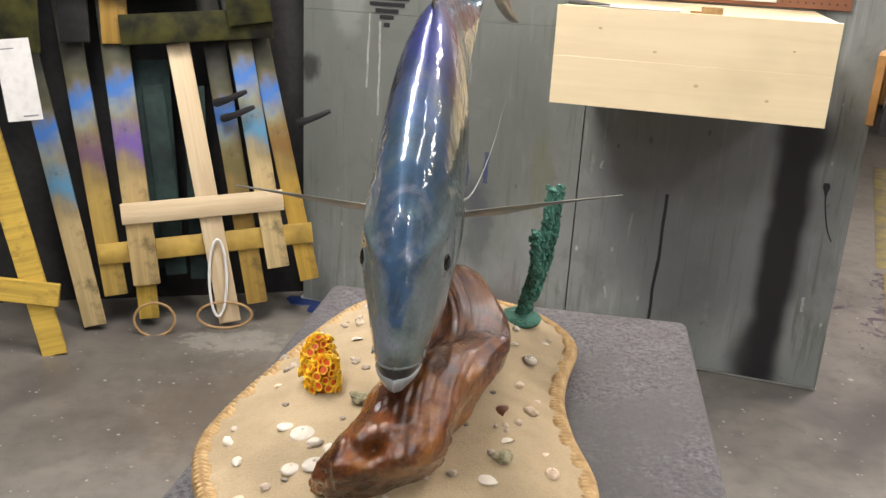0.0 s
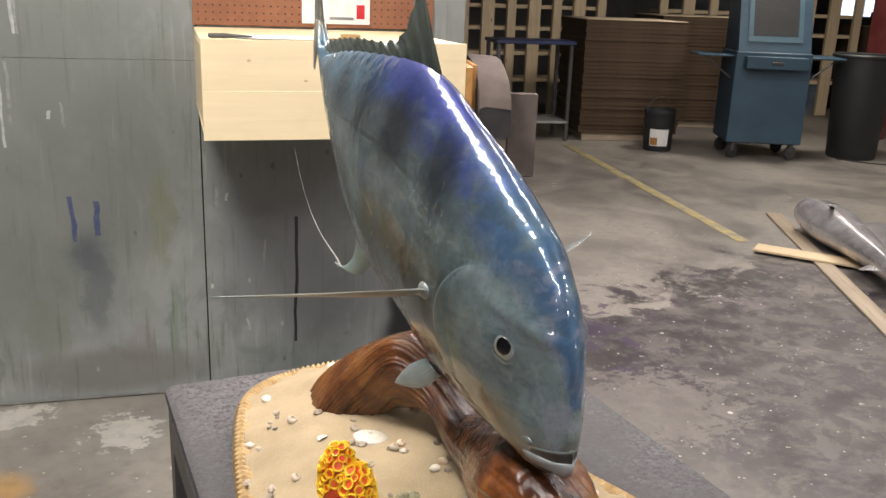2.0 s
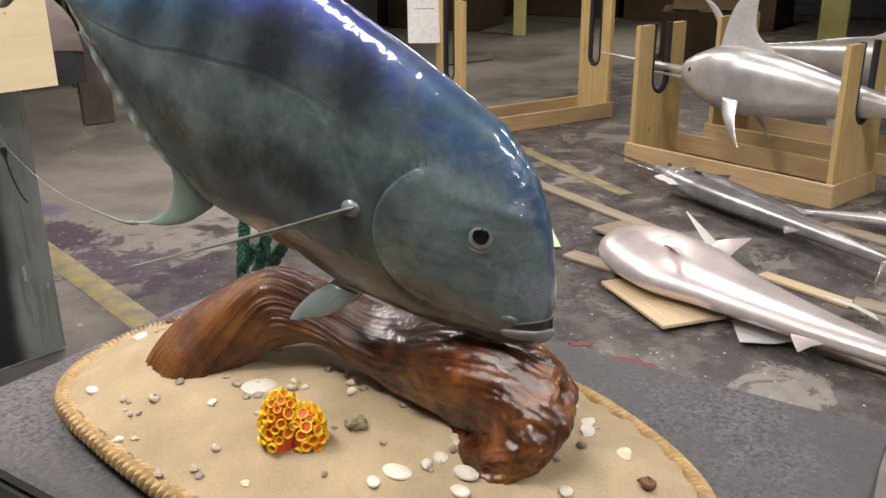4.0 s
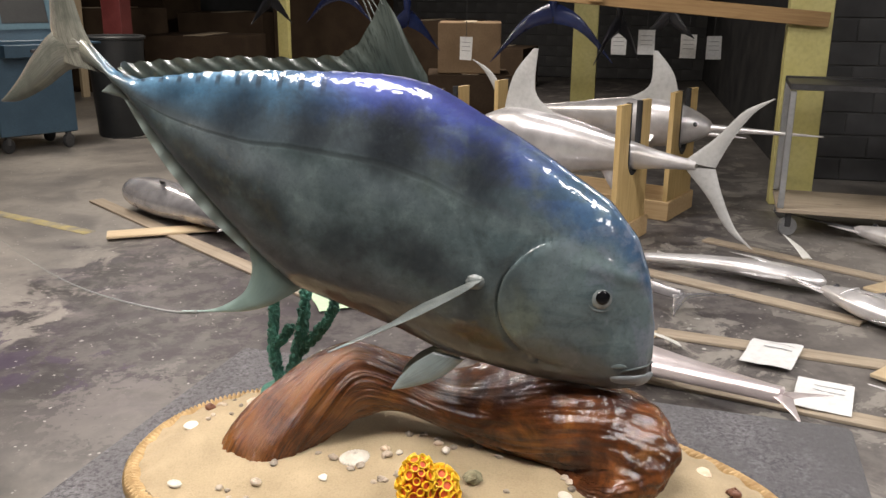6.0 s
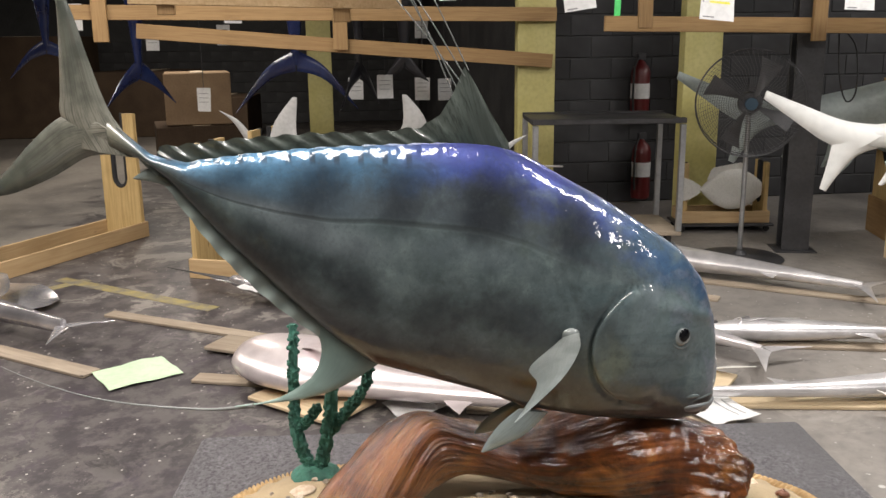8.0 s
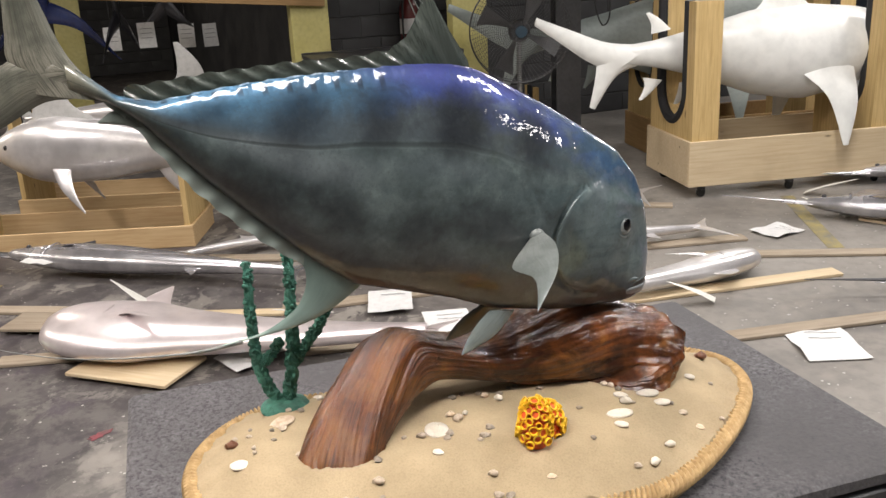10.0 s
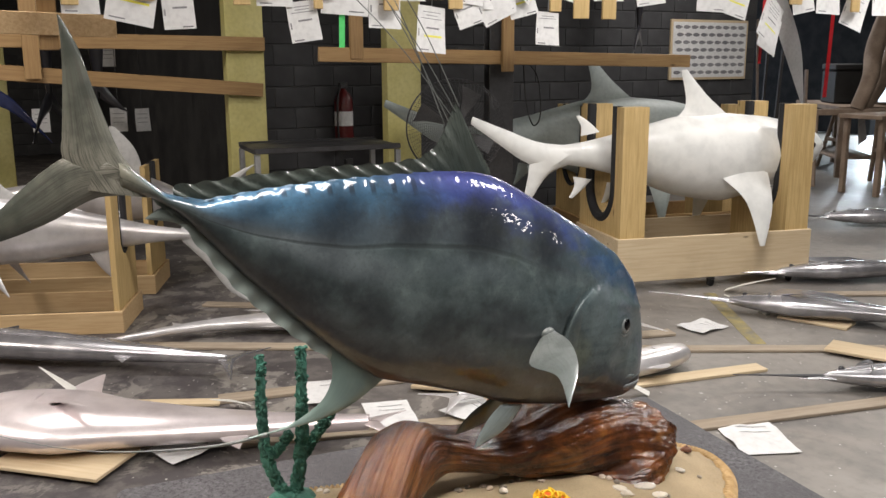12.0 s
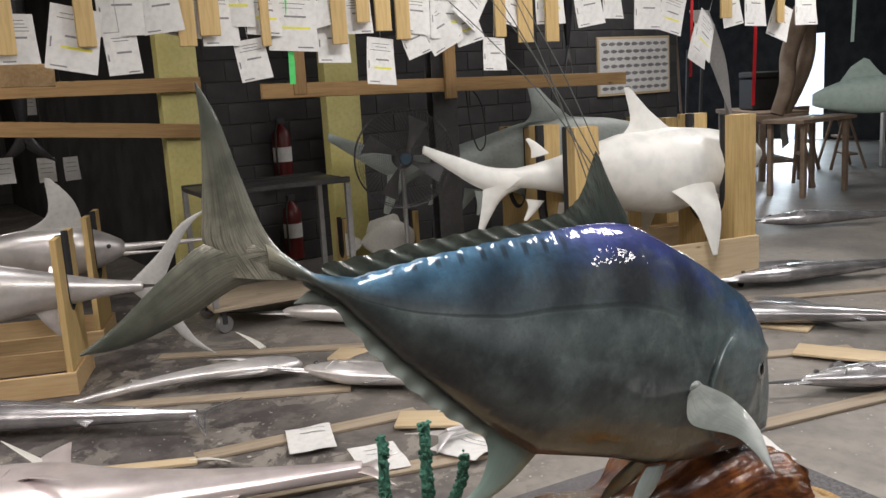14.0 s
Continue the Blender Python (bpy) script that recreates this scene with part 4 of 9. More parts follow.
OUTLINE_FINE = [(p.x, p.y) for p in spline([(x, y, 0) for x, y in OUTLINE], 180, True)]


def display_base():
    t = thing("display_base", "kidney-shaped sand-covered display base edged with rope", "display base", pose(0.02, 1.15, TABLE_Z))
    o = Vector((0.02, 1.15, TABLE_Z))
    c = Vector((0.03, 1.14, 0))
    b, rows = Build(), []
    edge = [Vector((x, y, 0)) for x, y in OUTLINE_FINE]
    for s, z in ((0.975, TABLE_Z), (0.985, TABLE_Z + 0.01), (0.985, 1.034)):
        rows.append([Vector(((e.x - c.x) * s + c.x, (e.y - c.y) * s + c.y, z)) - o for e in edge])
    for s in (0.97, 0.94, 0.9, 0.85, 0.8, 0.72, 0.64, 0.55, 0.45, 0.35, 0.24, 0.13, 0.03):
        row = []
        for e in edge:
            x, y = (e.x - c.x) * s + c.x, (e.y - c.y) * s + c.y
            row.append(Vector((x, y, sand_z(x, y))) - o)
        rows.append(row)
    b.grid(rows, SAND, True, True)
    part("sand_mound", b, t, "tan glued sand")
    r = Build()
    n = 1200
    line = spline([(x, y, 0) for x, y in OUTLINE], n, True)
    for strand in range(3):
        ring_rows = []
        for i in range(n + 1):
            p, q = line[i % n], line[(i + 1) % n]
            d = (q - p).normalized()
            out = Vector((d.y, -d.x, 0))
            ph = 2 * math.pi * (i / n * 84 + strand / 3)
            ctr = Vector((p.x, p.y, 1.033)) + out * 0.003 + (out * math.cos(ph) + Vector((0, 0, 1)) * math.sin(ph)) * 0.0058 - o
            ring_rows.append([ctr + (out * math.cos(a) + Vector((0, 0, 1)) * math.sin(a)) * 0.0064 for a in (math.tau * k / 7 for k in range(7))])
        r.grid(ring_rows, ROPE, True)
    part("rope_edging", r, t, "twisted golden sisal rope")
    return t


display_base()


def driftwood():
    """Arched branch: a hind foot, an angular bow, a low saddle, a second crest with a spur and a flared front foot on the sand."""
    o = Vector((0.06, 1.1, 1.06))
    # centre, half width towards +x, half height
    knots = [((0.004, 1.332, 1.040), (0.020, 0.043, 0.0), (-0.027, 0.013, 0.012)),
             ((0.018, 1.312, 1.075), (0.021, 0.042, 0.0), (-0.025, 0.013, 0.022)),
             ((0.040, 1.275, 1.112), (0.027, 0.036, 0.0), (-0.016, 0.014, 0.032)),
             ((0.066, 1.226, 1.139), (0.040, 0.020, -0.006), (-0.002, 0.006, 0.043)),
             ((0.092, 1.175, 1.127), (0.046, 0.006, -0.004), (0.000, -0.004, 0.030)),
             ((0.089, 1.115, 1.116), (0.045, 0.000, 0.003), (0.000, 0.000, 0.026)),
             ((0.076, 1.055, 1.116), (0.048, 0.006, 0.014), (-0.004, 0.002, 0.038)),
             ((0.058, 0.992, 1.124), (0.054, 0.012, 0.012), (-0.004, -0.002, 0.050)),
             ((0.042, 0.945, 1.123), (0.050, 0.018, 0.006), (0.002, -0.024, 0.044)),
             ((0.024, 0.912, 1.108), (0.055, 0.022, 0.000), (0.010, -0.052, 0.026)),
             ((0.018, 0.934, 1.080), (0.055, 0.038, 0.000), (0.014, -0.040, 0.004)),
             ((0.014, 0.954, 1.060), (0.055, 0.042, 0.000), (0.016, -0.030, 0.000))]
    n, seg = 330, 230
    path, side, rise = (spline([k[i] for k in knots], n) for i in range(3))
    b, rows = Build(), []
    for i, p in enumerate(path):
        t, row = i / (n - 1), []
        near = max(0.0, min(1.0, (t - 0.62) / 0.2))
        for j in range(seg):
            a = math.tau * j / seg
            tw = a + 1.2 * t
            c = Vector((math.cos(tw), math.sin(tw), 0))
            groove = 0.035 * noise.noise(Vector((t * 3.0, c.x * 6.0, c.y * 6.0))) + 0.022 * noise.noise(Vector((t * 7 + 9, c.x * 15, c.y * 15))) - 0.10 * max(0.0, noise.noise(Vector((t * 2.4 + 5, c.x * 7, c.y * 7))) - 0.2)
            groove += 0.020 * noise.noise(Vector((t * 5 + 20, c.x * 36, c.y * 36)))
            groove *= 1 - 0.8 * max(0.0, min(1.0, (t - 0.36) / 0.14))
            groove += 0.045 * max(0.0, min(1.0, (t - 0.36) / 0.14)) * noise.fractal(Vector((t * 9, c.x * 5.0, c.y * 5.0 + 30)), 1.0, 2.0, 4)
            lump = 0.11 * noise.noise(Vector((t * 5.5 + 3, c.x * 1.3, c.y * 1.3))) + 0.07 * noise.noise(Vector((t * 14 + 1, c.x * 2.4, c.y * 2.4)))
            ripple = near * (0.05 * noise.noise(Vector((t * 34, c.x * 2.2 + 7, c.y * 2.2))) + 0.03 * noise.noise(Vector((t * 60, c.x * 6, c.y * 6))))
            spur = 0.42 * math.exp(-((t - 0.555) / 0.045) ** 2 - ((a - 0.55) / 0.35) ** 2)
            hole = -0.30 * math.exp(-((t - 0.80) / 0.014) ** 2 - ((a - 1.9) / 0.22) ** 2)
            ledge = 0.12 * math.exp(-((t - 0.775) / 0.02) ** 2 - ((a - 2.0) / 0.7) ** 2)
            gap = -0.30 * math.exp(-((t - 0.60) / 0.07) ** 2 - ((a - 5.6) / 0.5) ** 2)
            flare = 0.16 * max(0.0, 1 - t / 0.14) ** 2
            r = 1.0 + groove + lump * (1 - 0.4 * near) + ripple + spur + hole + ledge + gap + flare
            ca, sa = math.cos(a), math.sin(a)
            box = (abs(ca) ** 2.6 + abs(sa) ** 2.6) ** (-1 / 2.6)
            row.append(p + (side[i] * ca + rise[i] * sa) * (r * box) - o)
        rows.append(row)
    b.grid(rows, DRIFT, True, True)
    tagged(part("driftwood_branch", b, None, "", Matrix.Translation(o), True, 80), "arched varnished brown driftwood branch on the sand base", "driftwood")


driftwood()


def axis_x(y):
    """The fish's mid-plane bends towards the tail."""
    return 0.033 + 0.42 * max(0.0, y - 1.22) ** 2


def pompano():
    """The mounted trophy fish, nose down on the branch: body, fins, jaw and eyes as parts of one mount."""
    o = Vector((0.035, 1.15, 1.06))
    kit = Kit()
    b = body = kit.add("body", "airbrushed blue-grey body under clear gloss")
    n, seg = 300, 104
    s = np.linspace(0, 1, n)
    ys = 0.8868 + 0.655 * np.where(s < 0.3, (s / 0.3) ** 1.9 * 0.16, 0.16 + (s - 0.3) / 0.7 * 0.84)
    top = smooth_table([(0.8866, 1.236), (0.888, 1.262), (0.893, 1.297), (0.908, 1.340), (0.938, 1.377), (1.004, 1.421), (1.036, 1.441), (1.081, 1.466), (1.127, 1.494), (1.19, 1.501),
                        (1.307, 1.500), (1.364, 1.497), (1.422, 1.491), (1.463, 1.484), (1.50, 1.492), (1.536, 1.524), (1.56, 1.54)], ys, 0.0035)
    soft_top = smooth_table(list(zip(ys, top)), ys, 0.03)
    top = np.where(ys > 1.03, top + (soft_top - top) * np.clip((ys - 1.03) / 0.05, 0, 1) * np.clip((1.47 - ys) / 0.05, 0, 1), top)
    bot = smooth_table([(0.8866, 1.224), (0.8875, 1.208), (0.8895, 1.196), (0.895, 1.184), (0.906, 1.177), (0.93, 1.174), (0.995, 1.177), (1.03, 1.182), (1.109, 1.199), (1.16, 1.222), (1.224, 1.244), (1.28, 1.262),
                        (1.315, 1.289), (1.338, 1.311), (1.373, 1.345), (1.429, 1.402), (1.483, 1.466), (1.51, 1.487), (1.53, 1.493), (1.56, 1.503)], ys, 0.005)
    wid = smooth_table([(0.8866, 0.004), (0.889, 0.010), (0.897, 0.0170), (0.912, 0.0240), (0.935, 0.0315), (0.97, 0.0390), (1.03, 0.0435), (1.12, 0.0450), (1.22, 0.0400), (1.32, 0.030), (1.4, 0.0215), (1.47, 0.014), (1.51, 0.010), (1.56, 0.008)], ys, 0.004)
    keel = np.clip((ys - 0.925) / 0.30, 0, 1)
    keel = keel * keel * (3 - 2 * keel)
    rows, uvs = [], []
    for i in range(n):
        y, zc, h, w = ys[i], (top[i] + bot[i]) / 2, (top[i] - bot[i]) / 2, wid[i]
        row, ru = [], []
        for j in range(seg):
            a = math.tau * j / seg
            ca, sa = math.cos(a), math.sin(a)
            z = zc + h * sa
            k = abs(ca) ** (0.86 + (0.55 * keel[i] if sa > 0 else 0.25 - 0.45 * max(0.0, min(1.0, (0.99 - y) / 0.07)))) * (1 if ca >= 0 else -1)
            # gill cover stands proud ahead of its curved rear edge
            g = math.hypot(y - 0.971, z - 1.275) - 0.0745
            lift = 0.0026 * max(0.0, min(1.0, -g / (0.006 + 1.3 * max(0.0, 0.99 - y)))) * max(0.0, min(1.0, (y - 0.905) / 0.06))
            groove = -0.0042 * math.exp(-(g / 0.0024) ** 2) * max(0.0, min(1.0, (y - 0.965) / 0.03))
            ridge_z = 1.300 + 0.35 * (y - 0.90)
            crest = 0.0042 * math.exp(-((z - ridge_z) / 0.007) ** 2) * max(0.0, min(1.0, (y - 0.889) / 0.02)) * max(0.0, min(1.0, (0.985 - y) / 0.04))
            crest -= 0.0022 * math.exp(-((y - 0.915) / 0.016) ** 2 - ((z - 1.262) / 0.022) ** 2)
            brow = crest + 0.0035 * math.exp(-((y - 0.943) / 0.026) ** 2 - ((z - 1.29) / 0.026) ** 2)
            # knuckles along the foot of the dorsal fin
            knuckle = (0.0007 * math.sin(y * math.tau / 0.0245) + 0.0004 * math.sin(y * math.tau / 0.0105 + 2)) * math.exp(-((sa - 0.955) / 0.05) ** 2) * max(0.0, min(1.0, (y - 1.19) / 0.03)) * max(0.0, min(1.0, (1.49 - y) / 0.03))
            lift += knuckle
            x = axis_x(y) + k * w + (lift + groove + brow) * (1 if ca >= 0 else -1) * min(1, abs(ca) * 3)
            row.append(Vector((x, y, z)) - o)
            ru.append(((y - 0.887) / 0.655, 0.5 + 0.5 * sa))
        rows.append(row)
        uvs.append(ru)
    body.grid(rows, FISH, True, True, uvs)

    # slightly open mouth: a near-black band laid on the head for the shaded gap, between a thin upper lip and a pale
    # lower jaw that both follow the head
    def skin(y, z):
        zt, zb, w = (float(np.interp(y, ys, arr)) for arr in (top, bot, wid))
        q = max(-0.999, min(0.999, (z - (zt + zb) / 2) / ((zt - zb) / 2)))
        return w * math.sqrt(1 - q * q) ** (0.95 if q > 0 else 1.11 - 0.45 * max(0.0, min(1.0, (0.99 - y) / 0.07)))
    def bow(q, rear, z, out, tip):
        """A point on the jaw's bow: q runs from -1 to 1 round the snout, 0 at its tip."""
        y = tip + (rear - tip) * abs(q) ** 1.5 + 0.35 * max(0.0, 1.190 - z)
        x = max(skin(y, z), 0.009 * min(1.0, abs(q) * 3)) * min(1.0, abs(q) * 5) + out * min(1.0, abs(q) * 2.0)
        return Vector((0.033 + math.copysign(x, q), y - out * (1 - min(1.0, abs(q) * 2.0)), z)) - o
    def jaw(name, label, mat, rear, tip, close, section):
        """section: height and outward reach of each line of the band; the bands meet at the corners of the mouth."""
        rows = []
        for q in np.linspace(-1, 1, 61):
            f, g = max(0.04, 1 - abs(q) ** 5), 1 - abs(q) ** 1.7
            rows.append([bow(q, rear, 1.2035 - 0.0062 * q * q + (dz * g if close == 0 else dz + close * (1 - g)), (out + 0.002) * f - 0.002, tip) for dz, out in section])
        kit.add(name, label).grid(rows, mat)
    jaw("mouth_gap", "near-black band for the shade in the open mouth", MOUTH, 0.934, 0.8872, 0, [(0.0036, -0.004), (0.0032, 0.0004), (0.0, 0.0006), (-0.0050, 0.0008), (-0.0080, 0.0006), (-0.0095, -0.004)])
    jaw("lower_jaw", "pale grey lower jaw", LIP, 0.938, 0.8868, 0.0058, [(-0.0082, -0.006), (-0.0074, -0.0012), (-0.0077, 0.0010), (-0.0092, 0.0022), (-0.0120, 0.0022), (-0.0155, 0.0014), (-0.0195, 0.0), (-0.0230, -0.003)])
    jaw("upper_lip", "", JAW, 0.932, 0.8866, -0.002, [(0.0022, -0.004), (0.0018, 0.0004), (0.0024, 0.0012), (0.0038, 0.0010), (0.0052, -0.001)])
    # gill cover: a thin curved plate with a free rear edge
    for sx in (-1, 1):
        b = kit.add("gill_cover")
        rows, uvs = [], []
        for i in range(46):
            a = radians(-104 + 194 * i / 45)
            row, ru = [], []
            for r, lift in ((0.030, -0.007), (0.045, -0.004), (0.056, 0.0), (0.066, 0.0014), (0.0715, 0.0020), (0.0745, 0.0018), (0.0755, 0.0004), (0.0745, -0.002)):
                f = max(0.0, math.cos(a * 0.86)) ** 0.8
                y, z = 0.971 + r * math.cos(a) * (1 if math.cos(a) > 0 else 0.9), 1.275 + r * math.sin(a) * 0.94
                zt, zb = float(np.interp(y, ys, top)), float(np.interp(y, ys, bot))
                row.append(Vector((axis_x(y) + sx * (skin(y, z) + (0.0030 + lift) * f - 0.006 * (1 - f)), y, z)) - o)
                ru.append(((y - 0.887) / 0.655, max(0.0, min(1.0, (z - zb) / (zt - zb)))))
            rows.append(row)
            uvs.append(ru)
        b.grid(rows, FISH, uvs=uvs)
        kit.add("jaw_plate").ball(Vector((0.033 + sx * 0.0226, 0.927, 1.2080)) - o, (0.0016, 0.015, 0.0032), JAW, 18, 10)
    # eyes
    for sx in (-1, 1):
        c = Vector((0.033 + sx * 0.0322, 0.9430, 1.2865)) - o
        m = Matrix.Translation(c) @ Vector((sx, -0.36, 0.10)).to_track_quat("Z", "Y").to_matrix().to_4x4()
        eye = kit.add("eye", "glossy glass eye with a silver ring")
        eye.lathe([(0.0140, -0.006), (0.0138, 0.0012), (0.0122, 0.0034), (0.0098, 0.0050), (0.0070, 0.0060), (0.0036, 0.0066), (0.0004, 0.0068)], IRIS, 32, m)
        kit.add("pupil", "black round pupil", eye).lathe([(0.0074, 0.0052), (0.0074, 0.0062), (0.0058, 0.0069), (0.0030, 0.0074), (0.0003, 0.0076)], PUPIL, 28, m)
        kit.add("eye_rim", "", eye).tube([m @ Vector((0.0150 * math.cos(a), 0.0150 * math.sin(a), 0.0012)) for a in np.linspace(0, math.tau, 34)], 0.0019, JAW, 8)

    # low wavy dorsal fin, rising to a front lobe
    base = [(1.128, 1.130, 1.498), (1.135, 1.150, 1.531), (1.142, 1.164, 1.558), (1.152, 1.176, 1.577), (1.165, 1.187, 1.552), (1.185, 1.202, 1.528), (1.21, 1.222, 1.5165),
            (1.25, 1.262, 1.5125), (1.32, 1.332, 1.5125), (1.40, 1.414, 1.5075), (1.455, 1.47, 1.5015), (1.478, 1.490, 1.5005), (1.49, 1.493, 1.494)]
    kk = np.linspace(0, 1, 220)
    ks = np.linspace(0, 1, len(base))
    yb, yt, zt = (np.interp(kk, ks, [r[c] for r in base]) for c in range(3))
    zb = np.interp(yb, ys, top) - 0.004
    b = kit.add("dorsal_fin", "low wavy olive fin with a tall front lobe")
    for side_sign in (-1, 1):
        rows, uvs = [], []
        for i in range(220):
            row, ru = [], []
            scallop = 0.0014 * math.cos(yb[i] * 2 * math.pi / 0.0245) if yb[i] > 1.2 else 0.0
            for j in range(9):
                t = j / 8
                y = yb[i] + (yt[i] - yb[i]) * t
                ph = ((yb[i] - 0.014 * t) / 0.0245) % 1.0
                saw = (1 - ph / 0.25) if ph < 0.25 else (ph - 0.25) / 0.75
                rip = 0.0046 * (0.25 + 0.75 * t) * (saw - 0.5) * (1 if yb[i] > 1.2 else 0.45)
                x = axis_x(y) + rip + side_sign * 0.0016 * (1.2 - t)
                row.append(Vector((x, y, zb[i] + (zt[i] + scallop - zb[i]) * t)) - o)
                ru.append((kk[i] * 2.2, t))
            rows.append(row)
            uvs.append(ru)
        b.grid(rows, FIN, uvs=uvs)
    # long trailing filaments of the dorsal lobe
    for k, (dy, dz, dx) in enumerate(((0.20, 0.30, 0.03), (0.235, 0.285, 0.04), (0.265, 0.26, 0.055), (0.22, 0.315, 0.015), (0.185, 0.33, 0.0))):
        p0 = Vector((axis_x(1.176) + 0.001 * (k - 2), 1.172 + 0.004 * k, 1.573 - 0.006 * k))
        pts = spline([p0 - o, p0 + Vector((dx * 0.2, dy * 0.25, dz * 0.33)) - o, p0 + Vector((dx * 0.55, dy * 0.6, dz * 0.68)) - o, p0 + Vector((dx, dy, dz)) - o], 16)
        kit.add("filament", "thin trailing fin filament").tube(pts, list(np.linspace(0.0007, 0.0004, 16)), FILAMENT, 5)

    # anal fin: fringe, falcate lobe and its long filament
    yy = np.linspace(1.318, 1.512, 60)
    zz = np.interp(yy, ys, bot)
    b = kit.add("anal_fin", "pale teal falcate fin with a long tip")
    for side_sign in (-1, 1):
        rows = []
        for i in range(60):
            wv = 0.0012 * math.sin(yy[i] * 2 * math.pi / 0.02)
            reach = 0.017 * math.sin(math.pi * min(1, (1.514 - yy[i]) / 0.12 * 0.5)) + 0.0008 + wv
            rows.append([Vector((axis_x(yy[i]) + side_sign * 0.0014 * (1.2 - t) + 0.002 * t * math.sin(yy[i] * 2 * math.pi / 0.02), yy[i] + 0.72 * (reach * t - 0.004 * (1 - t)), zz[i] - 0.66 * (reach * t - 0.004 * (1 - t)))) - o for t in np.linspace(0, 1, 6)])
        b.grid(rows, FRINGE)
    def plane(pts):
        return [Vector((axis_x(y), y, z)) - o for y, z in pts]
    lead = spline(plane([(1.268, 1.263), (1.292, 1.247), (1.317, 1.233), (1.341, 1.225), (1.367, 1.220), (1.43, 1.2125)]), 22)
    trail = spline(plane([(1.348, 1.323), (1.334, 1.283), (1.342, 1.253), (1.36, 1.236), (1.39, 1.221), (1.432, 1.2135)]), 22)
    b.fin(lead, trail, 0.007, PALEFIN)
    b.fin(plane([(1.472, 1.452), (1.495, 1.462), (1.520, 1.466)]), plane([(1.500, 1.478), (1.508, 1.476), (1.521, 1.467)]), 0.004, FRINGE)
    fil = spline([Vector((axis_x(1.41), 1.41, 1.2145)) - o, Vector((0.072, 1.473, 1.204)) - o, Vector((0.09, 1.59, 1.218)) - o, Vector((0.106, 1.69, 1.256)) - o, Vector((0.119, 1.766, 1.31)) - o], 30)
    kit.add("filament", "thin trailing fin filament").tube(fil, [0.0028 * (1 - q) ** 2.4 + 0.00013 for q in np.linspace(0, 1, 30)], FILAMENT, 7)

    # forked tail
    b = kit.add("tail_fin", "grey-olive deeply forked tail")
    up_lead = spline(plane([(1.512, 1.488), (1.526, 1.514), (1.541, 1.540), (1.557, 1.592), (1.569, 1.638), (1.583, 1.669)]), 22)
    up_trail = spline(plane([(1.578, 1.500), (1.592, 1.532), (1.590, 1.556), (1.586, 1.60), (1.584, 1.64), (1.585, 1.670)]), 22)
    b.fin(up_lead, up_trail, 0.013, TAILFIN, (0.96, -0.28, 0))
    lo_lead = spline(plane([(1.512, 1.500), (1.535, 1.492), (1.567, 1.489), (1.61, 1.466), (1.66, 1.447), (1.697, 1.443)]), 22)
    lo_trail = spline(plane([(1.560, 1.532), (1.580, 1.534), (1.600, 1.526), (1.630, 1.502), (1.665, 1.469), (1.698, 1.4445)]), 22)
    b.fin(lo_lead, lo_trail, 0.013, TAILFIN, (0.96, -0.28, 0))

    # pectoral and pelvic fins
    for sx, root, tip in ((-1, (-0.0115, 1.062, 1.299), (-0.186, 1.168, 1.282)), (1, (0.0775, 1.062, 1.299), (0.246, 1.140, 1.308))):
        root, tip = Vector(root) - o, Vector(tip) - o
        cv = Vector((0, 0.042, -0.019))
        span = tip - root
        lead = spline([root, root + span * 0.3 + Vector((0, -0.018, 0.006)), root + span * 0.65 + Vector((0, -0.020, 0.006)), tip], 20)
        trail = spline([root + cv * 0.55, root + span * 0.22 + cv * 0.92, root + span * 0.6 + cv * 0.16, tip + Vector((0, 0.001, 0))], 20)
        b = kit.add("pectoral_fin", "pale silver sickle-shaped fin")
        b.fin(lead, trail, 0.006, PECFIN, (0, 0.4, 0.9))
        b.ball(root + Vector((-sx * 0.004, 0.008, -0.003)), (0.008, 0.011, 0.009), PECFIN, 12, 8)
    for sx in (-1, 1):
        root = Vector((0.033 + sx * 0.012, 1.085, 1.196)) - o
        tip = Vector((0.033 + sx * 0.024, 1.162, 1.158)) - o
        lead = spline([root, root.lerp(tip, 0.4) + Vector((0, -0.004, -0.008)), root.lerp(tip, 0.75) + Vector((0, 0, -0.006)), tip], 14)
        trail = spline([root + Vector((0, 0.034, 0.006)), root.lerp(tip, 0.4) + Vector((0, 0.024, 0.008)), root.lerp(tip, 0.75) + Vector((0, 0.012, 0.006)), tip + Vector((0, 0.002, 0.001))], 14)
        kit.add("pelvic_fin").fin(lead, trail, 0.005, FIN if sx > 0 else PELVFIN, (1, 0, 0.1))
    kit.link("fish_mount", "glossy blue-grey mounted trevally with forked tail, posed over driftwood", "fish mount", Matrix.Translation(o), "", 70)


pompano()


